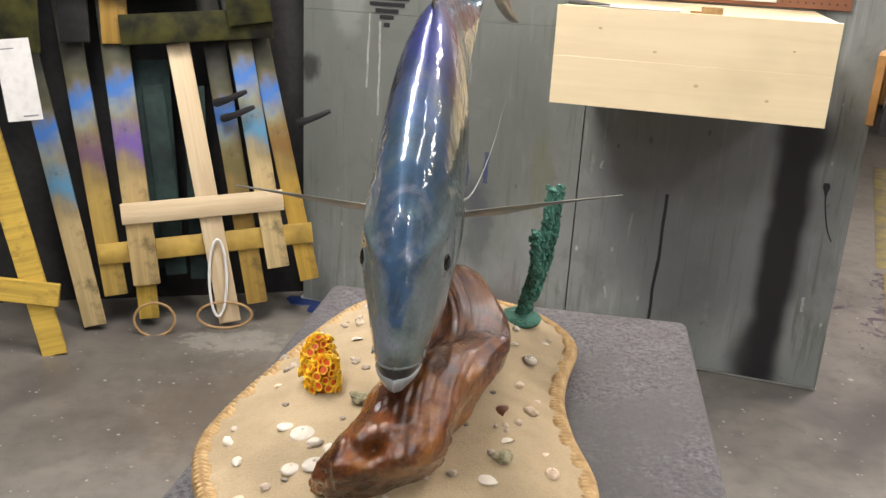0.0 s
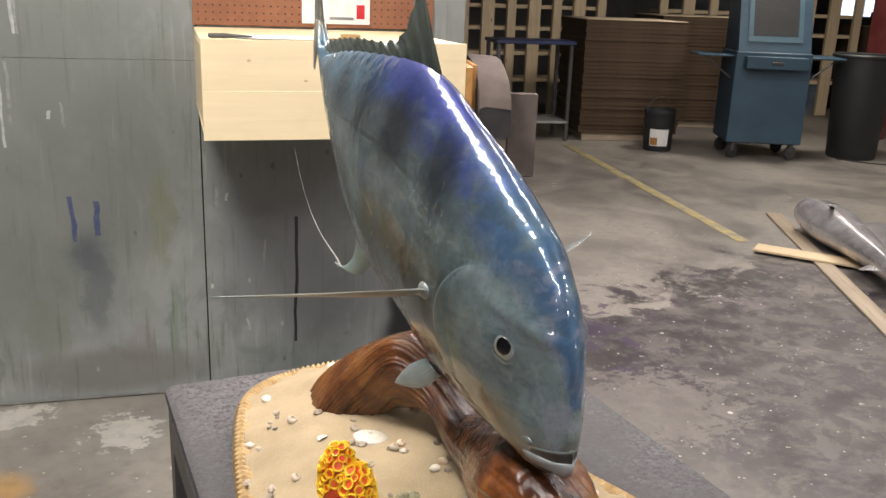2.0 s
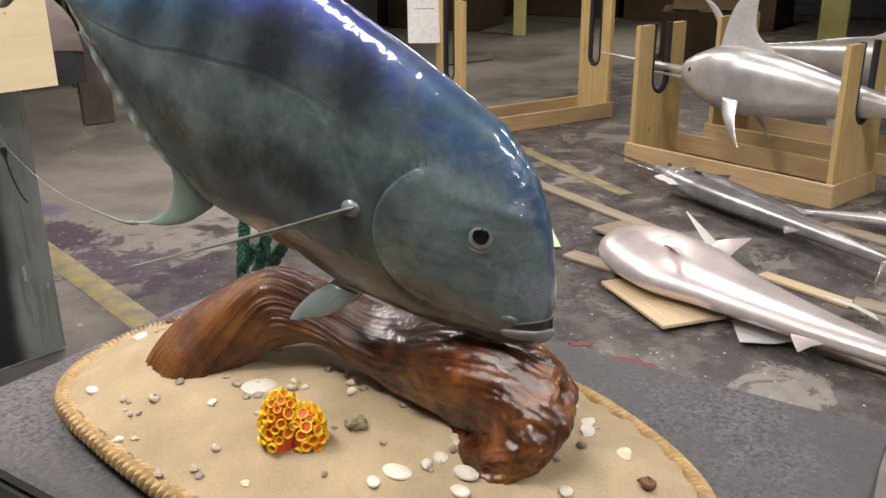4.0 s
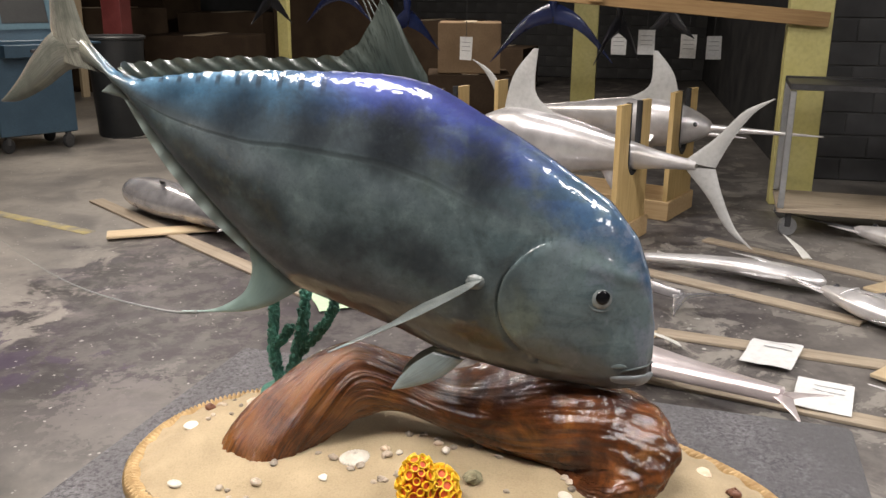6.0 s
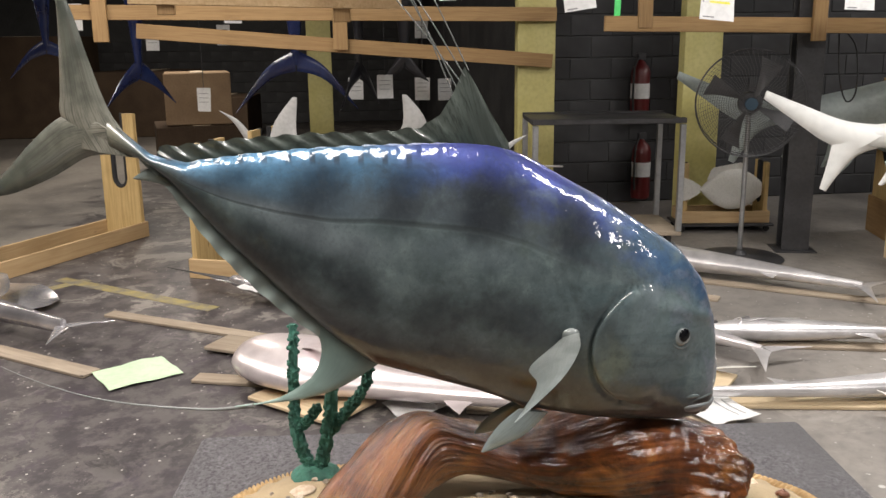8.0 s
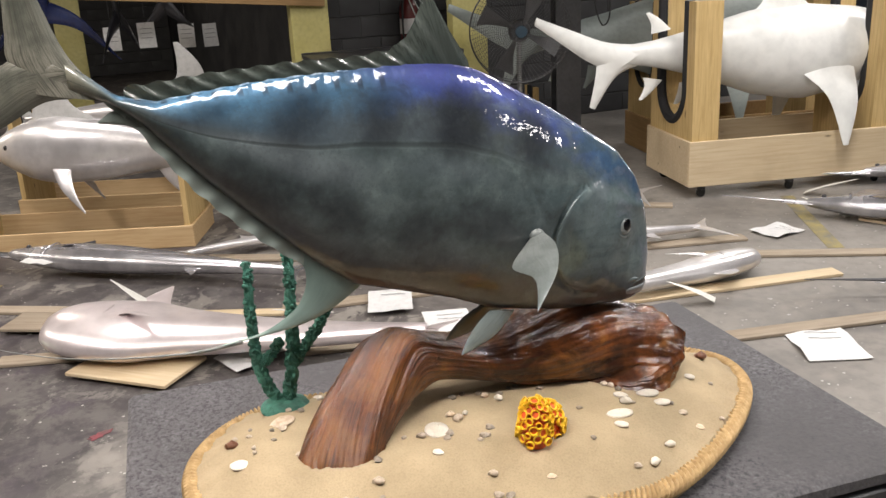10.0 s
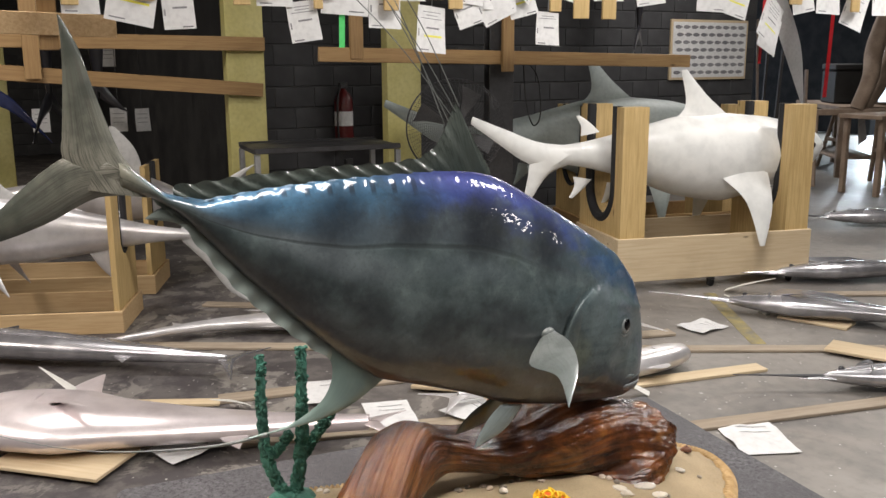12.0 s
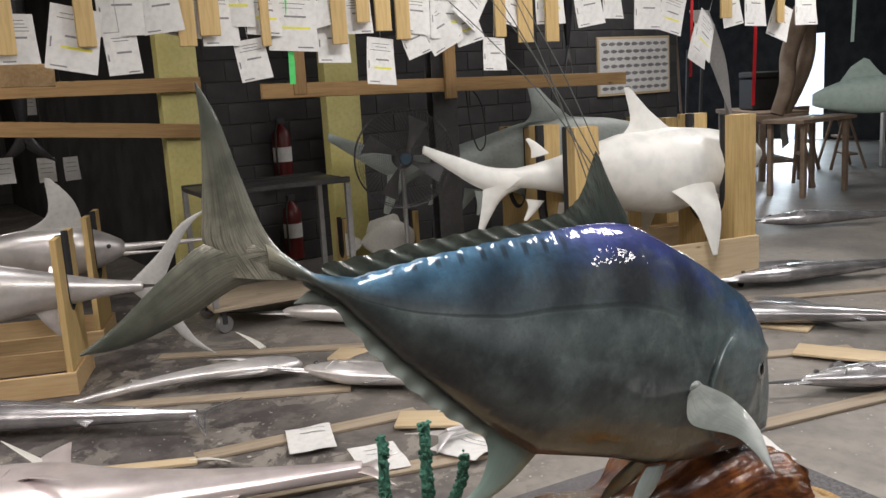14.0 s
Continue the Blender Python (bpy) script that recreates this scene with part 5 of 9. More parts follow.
def branch_coral():
    o = Vector((0.157, 1.35, 1.066))
    t = thing("branch_coral", "dark green rough branching coral standing on the sand", "coral", Matrix.Translation(o))
    rnd = random.Random(4)
    b = Build()
    b.ball((0, 0, 0.004), (0.030, 0.032, 0.011), CORALGREEN, 18, 8)
    part("foot", b, t, "spread green foot")
    limbs = [([(0.004, 0.004, 0.005), (0.022, 0.022, 0.05), (0.036, 0.024, 0.11), (0.040, 0.021, 0.192)], 0.0070),
             ([(0.0, -0.004, 0.005), (0.010, -0.018, 0.06), (0.022, -0.026, 0.13), (0.026, -0.030, 0.198)], 0.0078),
             ([(0.010, -0.018, 0.055), (0.012, -0.045, 0.085), (0.010, -0.066, 0.115), (0.006, -0.073, 0.152)], 0.0066),
             ([(0.022, 0.020, 0.058), (0.020, 0.004, 0.072), (0.016, -0.006, 0.088)], 0.006)]
    for pts, r in limbs:
        line = spline(pts, 40)
        b, rows = Build(), []
        for i, p in enumerate(line):
            d = (line[min(i + 1, 39)] - line[max(i - 1, 0)]).normalized()
            s = d.cross(Vector((0.2, 1, 0))).normalized()
            w = s.cross(d)
            f = r * (1 - 0.45 * (i / 39) ** 2)
            rows.append([p + (s * math.cos(a) + w * math.sin(a)) * f * (0.72 + 0.75 * rnd.random()) for a in (math.tau * k / 14 for k in range(14))])
        b.grid(rows, CORALGREEN, True, True)
        for _ in range(120):
            i = rnd.randrange(2, 39)
            a = rnd.random() * math.tau
            d = Vector((math.cos(a), math.sin(a), rnd.uniform(-0.3, 0.8)))
            b.ball(line[i] + d * r * 0.9, rnd.uniform(0.0014, 0.0032), CORALGREEN, 6, 4)
        part("branch", b, t, "", None, False)


branch_coral()


def tube_coral():
    """A tall and a low lobe of little open tubes with bright rims."""
    o = Vector((-0.073, 1.105, 1.074))
    t = thing("tube_coral", "bright yellow and orange cluster of tube coral on sand", "coral", Matrix.Translation(o))
    lobes = [(Vector((-0.004, 0.009, 0.010)), Vector((0.017, 0.017, 0.040))), (Vector((0.005, -0.011, 0.006)), Vector((0.016, 0.017, 0.030)))]
    rnd = random.Random(9)
    b = Build()
    for c, r in lobes:
        b.ball(c, r, CORALRED, 22, 12)
    part("core", b, t, "orange-red core")
    for k, (c, r) in enumerate(lobes):
        other, size = lobes[1 - k]
        for i in range(58 if k == 0 else 46):
            z = -0.12 + 1.12 * (i + 0.5) / (58 if k == 0 else 46)
            a = i * 2.39996 + k
            flat = math.sqrt(max(0.0, 1 - z * z))
            d = Vector((math.cos(a) * flat, math.sin(a) * flat, z))
            p = c + Vector((d.x * r.x, d.y * r.y, d.z * r.z))
            q = Vector(((p.x - other.x) / size.x, (p.y - other.y) / size.y, (p.z - other.z) / size.z))
            cave = p.x < -0.002 and -0.012 < p.y < 0.006 and p.z < 0.014
            if q.length < 0.96 or p.z < 0.0 or cave:
                continue
            dd = (Vector((d.x / r.x, d.y / r.y, d.z / r.z)).normalized() + Vector((rnd.uniform(-0.25, 0.25), rnd.uniform(-0.25, 0.25), rnd.uniform(-0.2, 0.2)))).normalized()
            m = Matrix.Translation(p) @ dd.to_track_quat("Z", "Y").to_matrix().to_4x4()
            w, h = rnd.uniform(0.0036, 0.0056), rnd.uniform(0.0030, 0.0065)
            b = Build()
            b.lathe([(w * 0.8, -0.006), (w * 0.88, h * 0.35)], CORALRED, 12, m)
            b.lathe([(w * 0.88, h * 0.35), (w, h * 0.7), (w * 1.12, h), (w * 1.06, h + 0.0011), (w * 0.84, h + 0.0008), (w * 0.74, h * 0.6)], CORALYELLOW, 12, m)
            b.lathe([(w * 0.76, h * 0.62), (w * 0.3, h * 0.5)], CORALRED, 12, m)
            part("coral_tube", b, t)


tube_coral()


# ---- shells on the sand ----
def scallop(r, mat, ribs=11):
    """A ribbed domed valve, mouth down."""
    b, rows = Build(), []
    for i in range(7):
        t = i / 6
        row = []
        for j in range(25):
            a = math.pi * (0.08 + 0.84 * j / 24)
            rr = r * t * (1 + 0.03 * math.cos(ribs * 2 * a))
            z = r * 0.42 * math.sqrt(max(0.0, 1 - (t * 0.96) ** 2)) + 0.02 * r * math.cos(ribs * 2 * a) * t
            row.append((rr * math.cos(a), rr * math.sin(a) * 1.15 - r * 0.5, z))
        rows.append(row)
    low = [[(x, y, z - r * 0.10) for x, y, z in row] for row in rows]
    b.grid(rows, mat)
    b.grid([rows[-1], low[-1]], mat)
    b.grid(low, mat)
    return b.mesh("shell", True, 70)


def limpet(r, mat, ribs=26):
    """A wide shallow oval shell with fine ribs."""
    b, rows = Build(), []
    for i in range(8):
        t = 0.04 + 0.96 * i / 7
        rows.append([(r * t * math.cos(a) * (1 + 0.02 * math.cos(ribs * a)), r * 0.72 * t * math.sin(a) * (1 + 0.02 * math.cos(ribs * a)), r * 0.30 * (1 - t ** 1.6) * min(1.0, t / 0.16) + 0.002 + r * (0.022 * t + 0.03 * max(0.0, t - 0.8)) * math.cos(ribs * a)) for a in (math.tau * k / 78 for k in range(78))])
    rows.append([(x * 0.97, y * 0.97, 0.0) for x, y, z in rows[-1]])
    b.grid(rows, mat, True, True)
    return b.mesh("shell", True, 70)


def cowrie(r, mat):
    b = Build()
    rows = []
    for i in range(13):
        t = i / 12
        w = math.sin(math.pi * (0.03 + 0.94 * t)) ** 0.7
        rows.append([(r * (0.72 + 0.10 * math.sin(2 * a + 7 * t + 40 * r)) * w * math.cos(a), (t - 0.5) * 2 * r * (1 + 0.12 * math.cos(a)), r * (0.55 + 0.12 * math.sin(3 * a + 9 * t)) * w * math.sin(a) + r * 0.5) for a in (math.tau * k / 14 for k in range(14))])
    b.grid(rows, mat, True, True)
    return b.mesh("shell", True, 70)


def snail(r, mat):
    """A small coiled turban."""
    b, rows = Build(), []
    for i in range(46):
        t = i / 45
        a = t * math.tau * 3.2
        cr = r * 0.62 * t ** 1.1
        c = Vector((math.cos(a) * cr, math.sin(a) * cr, r * (1.35 - 1.0 * t)))
        rr = r * (0.06 + 0.46 * t)
        out = Vector((math.cos(a), math.sin(a), 0))
        rows.append([c + (out * math.cos(k) + Vector((0, 0, 1)) * math.sin(k)) * rr * (1 + 0.06 * math.sin(k * 5)) for k in (math.tau * j / 9 for j in range(9))])
    b.grid(rows, mat, True, True)
    return b.mesh("shell", True, 80)


def chip(r, mat, seed):
    rnd = random.Random(seed)
    b, rows = Build(), []
    for i in range(5):
        t = math.pi * (0.06 + 0.88 * i / 4)
        rows.append([(r * math.sin(t) * math.cos(a) * rnd.uniform(0.7, 1.3), r * 0.8 * math.sin(t) * math.sin(a) * rnd.uniform(0.7, 1.3), r * 0.55 * (0.9 - math.cos(t))) for a in (math.tau * k / 7 for k in range(7))])
    b.grid(rows, mat, True, True)
    return b.mesh("shell_chip", False)


SHELLS = [(0.000, 1.205, "limpet", SHELL, 0.020, -30), (-0.069, 0.993, "limpet", SHELL, 0.016, 70), (-0.09, 1.005, "limpet", SHELL, 0.009, 30), (-0.052, 0.971, "cowrie", SHELL, 0.008, 120),
          (-0.033, 0.967, "limpet", SHELL, 0.010, 20), (0.134, 1.078, "scallop", BROWNSHELL, 0.013, 80), (-0.022, 1.067, "clump", BARNACLE, 0.013, 0), (0.139, 1.010, "scallop", SHELL, 0.009, 40),
          (0.135, 0.970, "clump", BARNACLE, 0.012, 50), (0.148, 1.262, "scallop", SHELL, 0.008, 10), (0.176, 1.145, "scallop", TANSHELL, 0.008, 90), (0.166, 1.103, "cowrie", TANSHELL, 0.009, 60),
          (-0.051, 1.225, "scallop", SHELL, 0.008, 30), (0.046, 1.118, "cowrie", TANSHELL, 0.006, 30), (0.030, 1.106, "cowrie", SHELL, 0.007, 100), (-0.129, 0.963, "cowrie", SHELL, 0.007, 0),
          (-0.126, 1.122, "scallop", TANSHELL, 0.007, 50), (-0.058, 1.397, "limpet", SHELL, 0.010, 60), (0.104, 1.365, "scallop", TANSHELL, 0.017, 100), (0.100, 1.43, "snail", BROWNSHELL, 0.008, 0),
          (0.05, 1.43, "scallop", SHELL, 0.014, 60), (-0.018, 0.850, "limpet", SHELL, 0.009, 20), (-0.067, 0.930, "limpet", SHELL, 0.011, 60), (-0.150, 1.0, "cowrie", SHELL, 0.008, 40),
          (0.098, 0.869, "scallop", SHELL, 0.013, 10), (0.135, 0.90, "limpet", SHELL, 0.009, 60), (0.12, 0.935, "scallop", SHELL, 0.011, 150), (-0.045, 0.935, "limpet", SHELL, 0.014, 60),
          (0.074, 0.862, "scallop", SHELL, 0.012, 200), (-0.109, 0.905, "scallop", TANSHELL, 0.008, 10),
          (0.060, 0.820, "scallop", TANSHELL, 0.012, 30), (0.155, 1.165, "cowrie", TANSHELL, 0.007, 130), (0.168, 1.235, "snail", SHELL, 0.010, 80), (0.190, 1.300, "scallop", SHELL, 0.007, 0), (0.150, 1.305, "cowrie", SHELL, 0.006, 40),
          (-0.010, 1.228, "snail", PEBBLE, 0.006, 0), (0.012, 1.170, "snail", PEBBLE, 0.007, 90), (0.024, 1.176, "snail", TANSHELL, 0.006, 30), (0.019, 1.158, "cowrie", SHELL, 0.005, 70), (-0.100, 1.180, "snail", PEBBLE, 0.006, 10),
          (-0.112, 1.30, "cowrie", SHELL, 0.006, 70), (-0.060, 1.30, "snail", PEBBLE, 0.007, 0), (0.185, 0.985, "snail", TANSHELL, 0.008, 0), (0.180, 1.020, "scallop", TANSHELL, 0.007, 60), (0.03, 0.79, "snail", BROWNSHELL, 0.009, 20)]
SHELL_WORDS = {"clump": "knobbly barnacle clump", "limpet": "wide ribbed limpet shell", "scallop": "ribbed fan shell", "cowrie": "smooth rounded shell", "snail": "coiled rough shell"}
SHELL_TONE = {SHELL: "white", TANSHELL: "tan", BROWNSHELL: "brown", PEBBLE: "mottled brown", BARNACLE: "mottled olive"}
for sx, sy, form, mat, r, turn in SHELLS:
    me = {"clump": lambda r, m: chip(r, m, 77), "limpet": limpet, "scallop": scallop, "cowrie": cowrie, "snail": snail}[form](r, mat)
    ob = new("shell", me)
    ob.matrix_basis = pose(sx, sy, sand_z(sx, sy) - 0.001, 6, 4, turn)
    tagged(ob, "%s %s glued on the tan sand" % (SHELL_TONE[mat], SHELL_WORDS[form]), "shell", "shells on the base")

chip_meshes = [chip(r, PEBBLE, k) for k, r in enumerate((0.0035, 0.0042, 0.005, 0.0038, 0.006))]
rnd = random.Random(21)
made = 0
while made < 95:
    cx, cy = rnd.uniform(-0.17, 0.21), rnd.uniform(0.80, 1.50)
    edge = min(math.hypot(cx - a, cy - c) for a, c in OUTLINE_FINE[::4])
    inside = sum(((a[1] > cy) != (c[1] > cy)) and cx < (c[0] - a[0]) * (cy - a[1]) / (c[1] - a[1]) + a[0] for a, c in zip(OUTLINE, OUTLINE[1:] + OUTLINE[:1])) % 2
    if not inside or edge < 0.02:
        continue
    for _ in range(rnd.choice((1, 1, 2, 3))):
        px, py = cx + rnd.uniform(-0.012, 0.012), cy + rnd.uniform(-0.012, 0.012)
        ob = new("shell_chip", rnd.choice(chip_meshes))
        ob.matrix_basis = pose(px, py, sand_z(px, py) - 0.001, 0, 0, rnd.uniform(0, 360))
        tagged(ob, "tiny brown and cream shell chip glued on sand", "shell chip", "shell chips on the base")
        made += 1


# ---- the booth wall's things ----
def booth_box():
    t = thing("wall_box", "cream painted plywood box shelf built onto the booth wall", "box shelf", pose(0.258, 2.872, 1.138, 0, 0, -12.9))
    boxed("front_panel", (0, 0, 0), (0.772, 0.018, 0.1398), CREAM, t, "cream front board", 0.0006)
    boxed("front_panel", (0, 0.0006, 0.1400), (0.772, 0.018, 0.282), CREAM, t, "cream front board", 0.0006)
    for k, (x, z, r) in enumerate(((0.13, 0.225, 0.004), (0.415, 0.085, 0.005), (0.29, 0.17, 0.004), (0.61, 0.06, 0.004), (0.66, 0.20, 0.003))):
        b = Build()
        b.grid([[(x + r * q * 1.5 * math.cos(a), y, z + r * q * math.sin(a)) for a in (math.tau * i / 10 for i in range(10))] for q, y in ((1.0, -0.0002), (0.6, -0.0006), (0.05, -0.0007))], KNOT, True)
        part("knot", b, t, "pale brown wood knot")
    boxed("bottom_panel", (0.002, 0.019, 0.002), (0.770, 0.79, 0.018), CREAM, t)
    boxed("top_panel", (0.002, 0.019, 0.264), (0.770, 0.79, 0.280), CREAM, t)
    for x in (0.0025, 0.7525):
        boxed("side_panel", (x, 0.0195, 0.0185), (x + 0.017, 0.79, 0.2635), CREAM, t)


booth_box()


def peg_panel():
    t = thing("pegboard", "brown perforated pegboard hung on the grey booth wall", "pegboard", booth_m @ pose(1.19, -0.012, 1.425))
    boxed("board", (0, 0, 0), (0.88, 0.010, 0.62), PEG, t, "", 0.002)
    b = Build()
    for i in range(34):
        for j in range(8):
            x, z = 0.02 + i * 0.0254, 0.02 + j * 0.0254
            b.grid([[(x + r * math.cos(a), y, z + r * math.sin(a)) for a in (math.tau * k / 6 for k in range(6))] for r, y in ((0.0034, -0.0006), (0.0006, -0.0007))], RUBBER, True)
    tagged(part("peg_holes", b, t), kind="stuff")
    return t


peg_panel()


def paper_sheet(place, w, h, label, bars=(), mat=PAPER, group="", curl=0.02, name="paper_sheet"):
    """A slightly curled sheet in its own x, z plane, top edge at z = 0, with printed bars as (x, z, w, h, material)."""
    t = thing(name, label, "paper", place, group)
    b, rows = Build(), []
    def bow(x, z):
        return -curl * (0.6 * (z / h) ** 2 + 0.5 * math.sin(2.6 * x / w) * (-z / h))
    for side in (0.0, 0.0012):
        b.grid([[(x, bow(x, -z) + side, -z) for x in np.linspace(-w / 2, w / 2, 6)] for z in np.linspace(0, h, 7)], mat)
    part("sheet", b, t)
    for bx, bz, bw, bh, m in bars:
        b = Build()
        b.grid([[(x, bow(x, -z) - 0.0012, -z) for x in np.linspace(bx - bw / 2, bx + bw / 2, 3)] for z in (bz, bz + bh)], m)
        part("printed_bar", b, t)
    return t


paper_sheet(booth_m @ pose(1.70, -0.016, 1.80), 0.25, 0.36, "white printed form pinned over the brown pegboard", [(0.02, 0.335, 0.09, 0.010, INK), (-0.03, 0.08, 0.14, 0.006, INK), (-0.03, 0.1, 0.14, 0.006, INK), (0.09, 0.29, 0.03, 0.05, REDTAPE)], curl=0.004)


def on_box(x, y, z=0.2812):
    return pose(0.258, 2.872, 1.138, 0, 0, -12.9) @ pose(x, y, z)


b = Build()
b.grid([[(x, y, 0.0015 + 0.004 * math.sin(9 * x) * y) for y in np.linspace(0.05, 0.24, 5)] for x in np.linspace(0.10, 0.34, 8)], PAPER)
b.grid([[(x, y, 0.0005) for y in (0.05, 0.24)] for x in (0.10, 0.34)], PAPER)
tagged(part("paper_sheet", b, None, "", on_box(0, 0)), "loose white sheet lying on the cream box", "paper")
t = thing("pliers", "dark steel pliers lying on the cream box", "pliers", on_box(0.075, 0.05))
for s in (-1, 1):
    b = Build()
    b.tube(spline([(-0.05, s * 0.02, 0.008), (-0.01, s * 0.008, 0.008), (0.02, -s * 0.004, 0.008), (0.07, -s * 0.003, 0.007)], 10), [0.005, 0.006, 0.006, 0.007, 0.007, 0.006, 0.005, 0.004, 0.003, 0.002], STEEL, 8)
    part("plier_half", b, t)
t = thing("tape_roll", "small tan tape roll lying on the cream box", "tape roll", on_box(0.43, 0.06))
b = Build()
b.lathe([(0.016, 0.0), (0.030, 0.0), (0.030, 0.018), (0.016, 0.018), (0.016, 0.0)], STAINPINE, 20)
part("roll", b, t)
b = Build()
b.box((-0.06, -0.006, 0.0), (-0.03, 0.006, 0.006), ORANGEWOOD)
part("loose_end", b, t)


def booth_marks():
    """Sprayed lettering, arrow, drips and scuffs on the grey panel, a millimetre proud of it."""
    t = thing("spray_marking", "black sprayed price lettering on the grey booth wall", "lettering", booth_m @ pose(0.38, -0.002, 1.38))
    cu = bpy.data.curves.new("price_letters", "FONT")
    cu.body, cu.size, cu.align_x, cu.extrude = "3,500.", 0.135, "CENTER", 0.0004
    tmp = new("price_letters_curve", cu)
    me = bpy.data.meshes.new_from_object(tmp)
    bpy.data.objects.remove(tmp)
    me.materials.append(BLACKSPRAY)
    ob = new("letters", me)
    ob.parent, ob.matrix_basis = t, pose(0, 0, 0.01, 90)
    b = Build()
    for k, (w, z) in enumerate(((0.19, -0.025), (0.15, -0.05), (0.10, -0.075), (0.06, -0.1), (0.025, -0.13))):
        b.box((-w / 2 - 0.01, -0.001, z), (w / 2 - 0.01, 0.0012, z + 0.016), BLACKSPRAY, 0.0004)
    part("sprayed_arrow", b, t, "black sprayed arrow strokes")
    def streak(name, label, x, z, length, w, mat, seed, wander=0.012):
        rr = random.Random(seed)
        pts, xx = [], 0.0
        for i in range(9):
            xx += rr.uniform(-wander, wander)
            pts.append((xx, -length * i / 8))
        b = Build()
        b.grid([[(px - w * (0.5 + 0.3 * rr.random()), -0.0015, pz), (px, -0.0025, pz), (px + w * (0.5 + 0.3 * rr.random()), -0.0015, pz)] for px, pz in pts], mat)
        tagged(part(name, b, None, "", booth_m @ pose(x, 0, z)), label, "paint mark", "marks on the booth wall")
    streak("paint_streak", "thin black paint line running down the wall", 1.55, 0.71, 0.52, 0.009, BLACKSPRAY, 3, 0.006)
    tail = spline([(0.0, 0.0), (0.004, -0.05), (0.012, -0.10), (0.03, -0.17), (0.052, -0.215)], 20)
    b = Build()
    b.grid([[(p.x - w, -0.0015, p.y), (p.x, -0.0025, p.y), (p.x + w, -0.0015, p.y)] for p, w in ((Vector(p), 0.0025 + 0.010 * math.exp(-((i - 1.5) / 2.0) ** 2)) for i, p in enumerate(tail))], BLACKSPRAY)
    tagged(part("paint_streak", b, None, "", booth_m @ pose(2.10, 0, 0.825)), "black paint blob with a thin run on the wall", "paint mark", "marks on the booth wall")
    streak("paint_streak", "blue sprayed stroke on the wall", 0.73, 0.81, 0.17, 0.013, FADEDBLUE, 5, 0.004)
    streak("paint_streak", "blue sprayed stroke on the wall", 0.82, 0.79, 0.13, 0.015, FADEDBLUE, 6, 0.004)
    for k, (x, z, ln) in enumerate(((0.59, 1.58, 0.20), (0.61, 1.5, 0.12), (0.54, 1.29, 0.3), (0.56, 1.29, 0.22), (0.34, 1.27, 0.38), (0.73, 1.15, 0.09), (0.69, 1.12, 0.03), (0.53, 1.15, 0.03), (0.30, 1.3, 0.3),
                                    (1.25, 0.83, 0.08), (1.29, 0.81, 0.03), (1.43, 0.62, 0.09), (2.10, 0.38, 0.06), (2.11, 0.25, 0.05), (1.35, 0.3, 0.05))):
        streak("paint_drip", "pale dried paint drip on the grey wall", x, z, ln, 0.0065 if k % 3 else 0.009, DRIPGREY if k % 2 == 0 else DRIPSOFT, 20 + k, 0.003)


booth_marks()


def padded_arm():
    """Carpet-covered saddle arm with a curved top, and a hanging carpet strip, fixed to the booth's end."""
    t = thing("padded_arm", "carpet-covered saddle arm on an orange board at the booth's end", "padded rest", pose(1.35, 3.16, 1.05, 0, 0, -23.6))
    boxed("mounting_board", (-0.045, 0.05, 0.02), (-0.018, 0.32, 0.255), ORANGEWOOD, t, "orange varnished board", 0.004)
    boxed("mounting_board", (-0.0175, 0.08, 0.09), (-0.001, 0.32, 0.262), ORANGEWOOD, t, "orange varnished board", 0.004)
    b = Build()
    top = [(0.0, 0.112), (0.006, 0.135), (0.03, 0.172), (0.08, 0.212), (0.16, 0.246), (0.28, 0.27), (0.42, 0.278)]
    b.grid([[(x, y + 0.004 * math.sin(40 * x), z - dz + 0.003 * math.sin(31 * y + 50 * x)) for x, dz in ((0.0, 0.03), (0.004, 0.006), (0.03, 0.0), (0.06, 0.001), (0.09, 0.0), (0.121, 0.006), (0.125, 0.03))] for y, z in top], CARPET)
    part("curved_pad", b, t, "pinkish grey carpet over the curved top")
    b = Build()
    b.grid([[(x, y, z) for x, z in ((0.002, 0.0), (0.123, 0.0), (0.123, h), (0.002, h))] for y, h in ((0.004, 0.116), (0.03, 0.160), (0.08, 0.196), (0.16, 0.230), (0.28, 0.254), (0.42, 0.262))], SHADECARPET, True)
    b.grid([[(x, 0.004, z) for x in (0.002, 0.06, 0.123)] for z in (0.0, 0.06, 0.116)], SHADECARPET)
    part("pad_block", b, t, "underside of the arm in shaded carpet tone")
    boxed("hanging_strip", (0.145, 0.185, -0.185), (0.262, 0.205, 0.15), CARPET, t, "hanging carpet strip", 0.008)
    b = Build()
    b.tube([(-0.01, 0.215, 0.06), (0.12, 0.215, 0.09), (0.25, 0.215, 0.12)], 0.008, STEEL, 8)
    part("support_bar", b, t)


padded_arm()


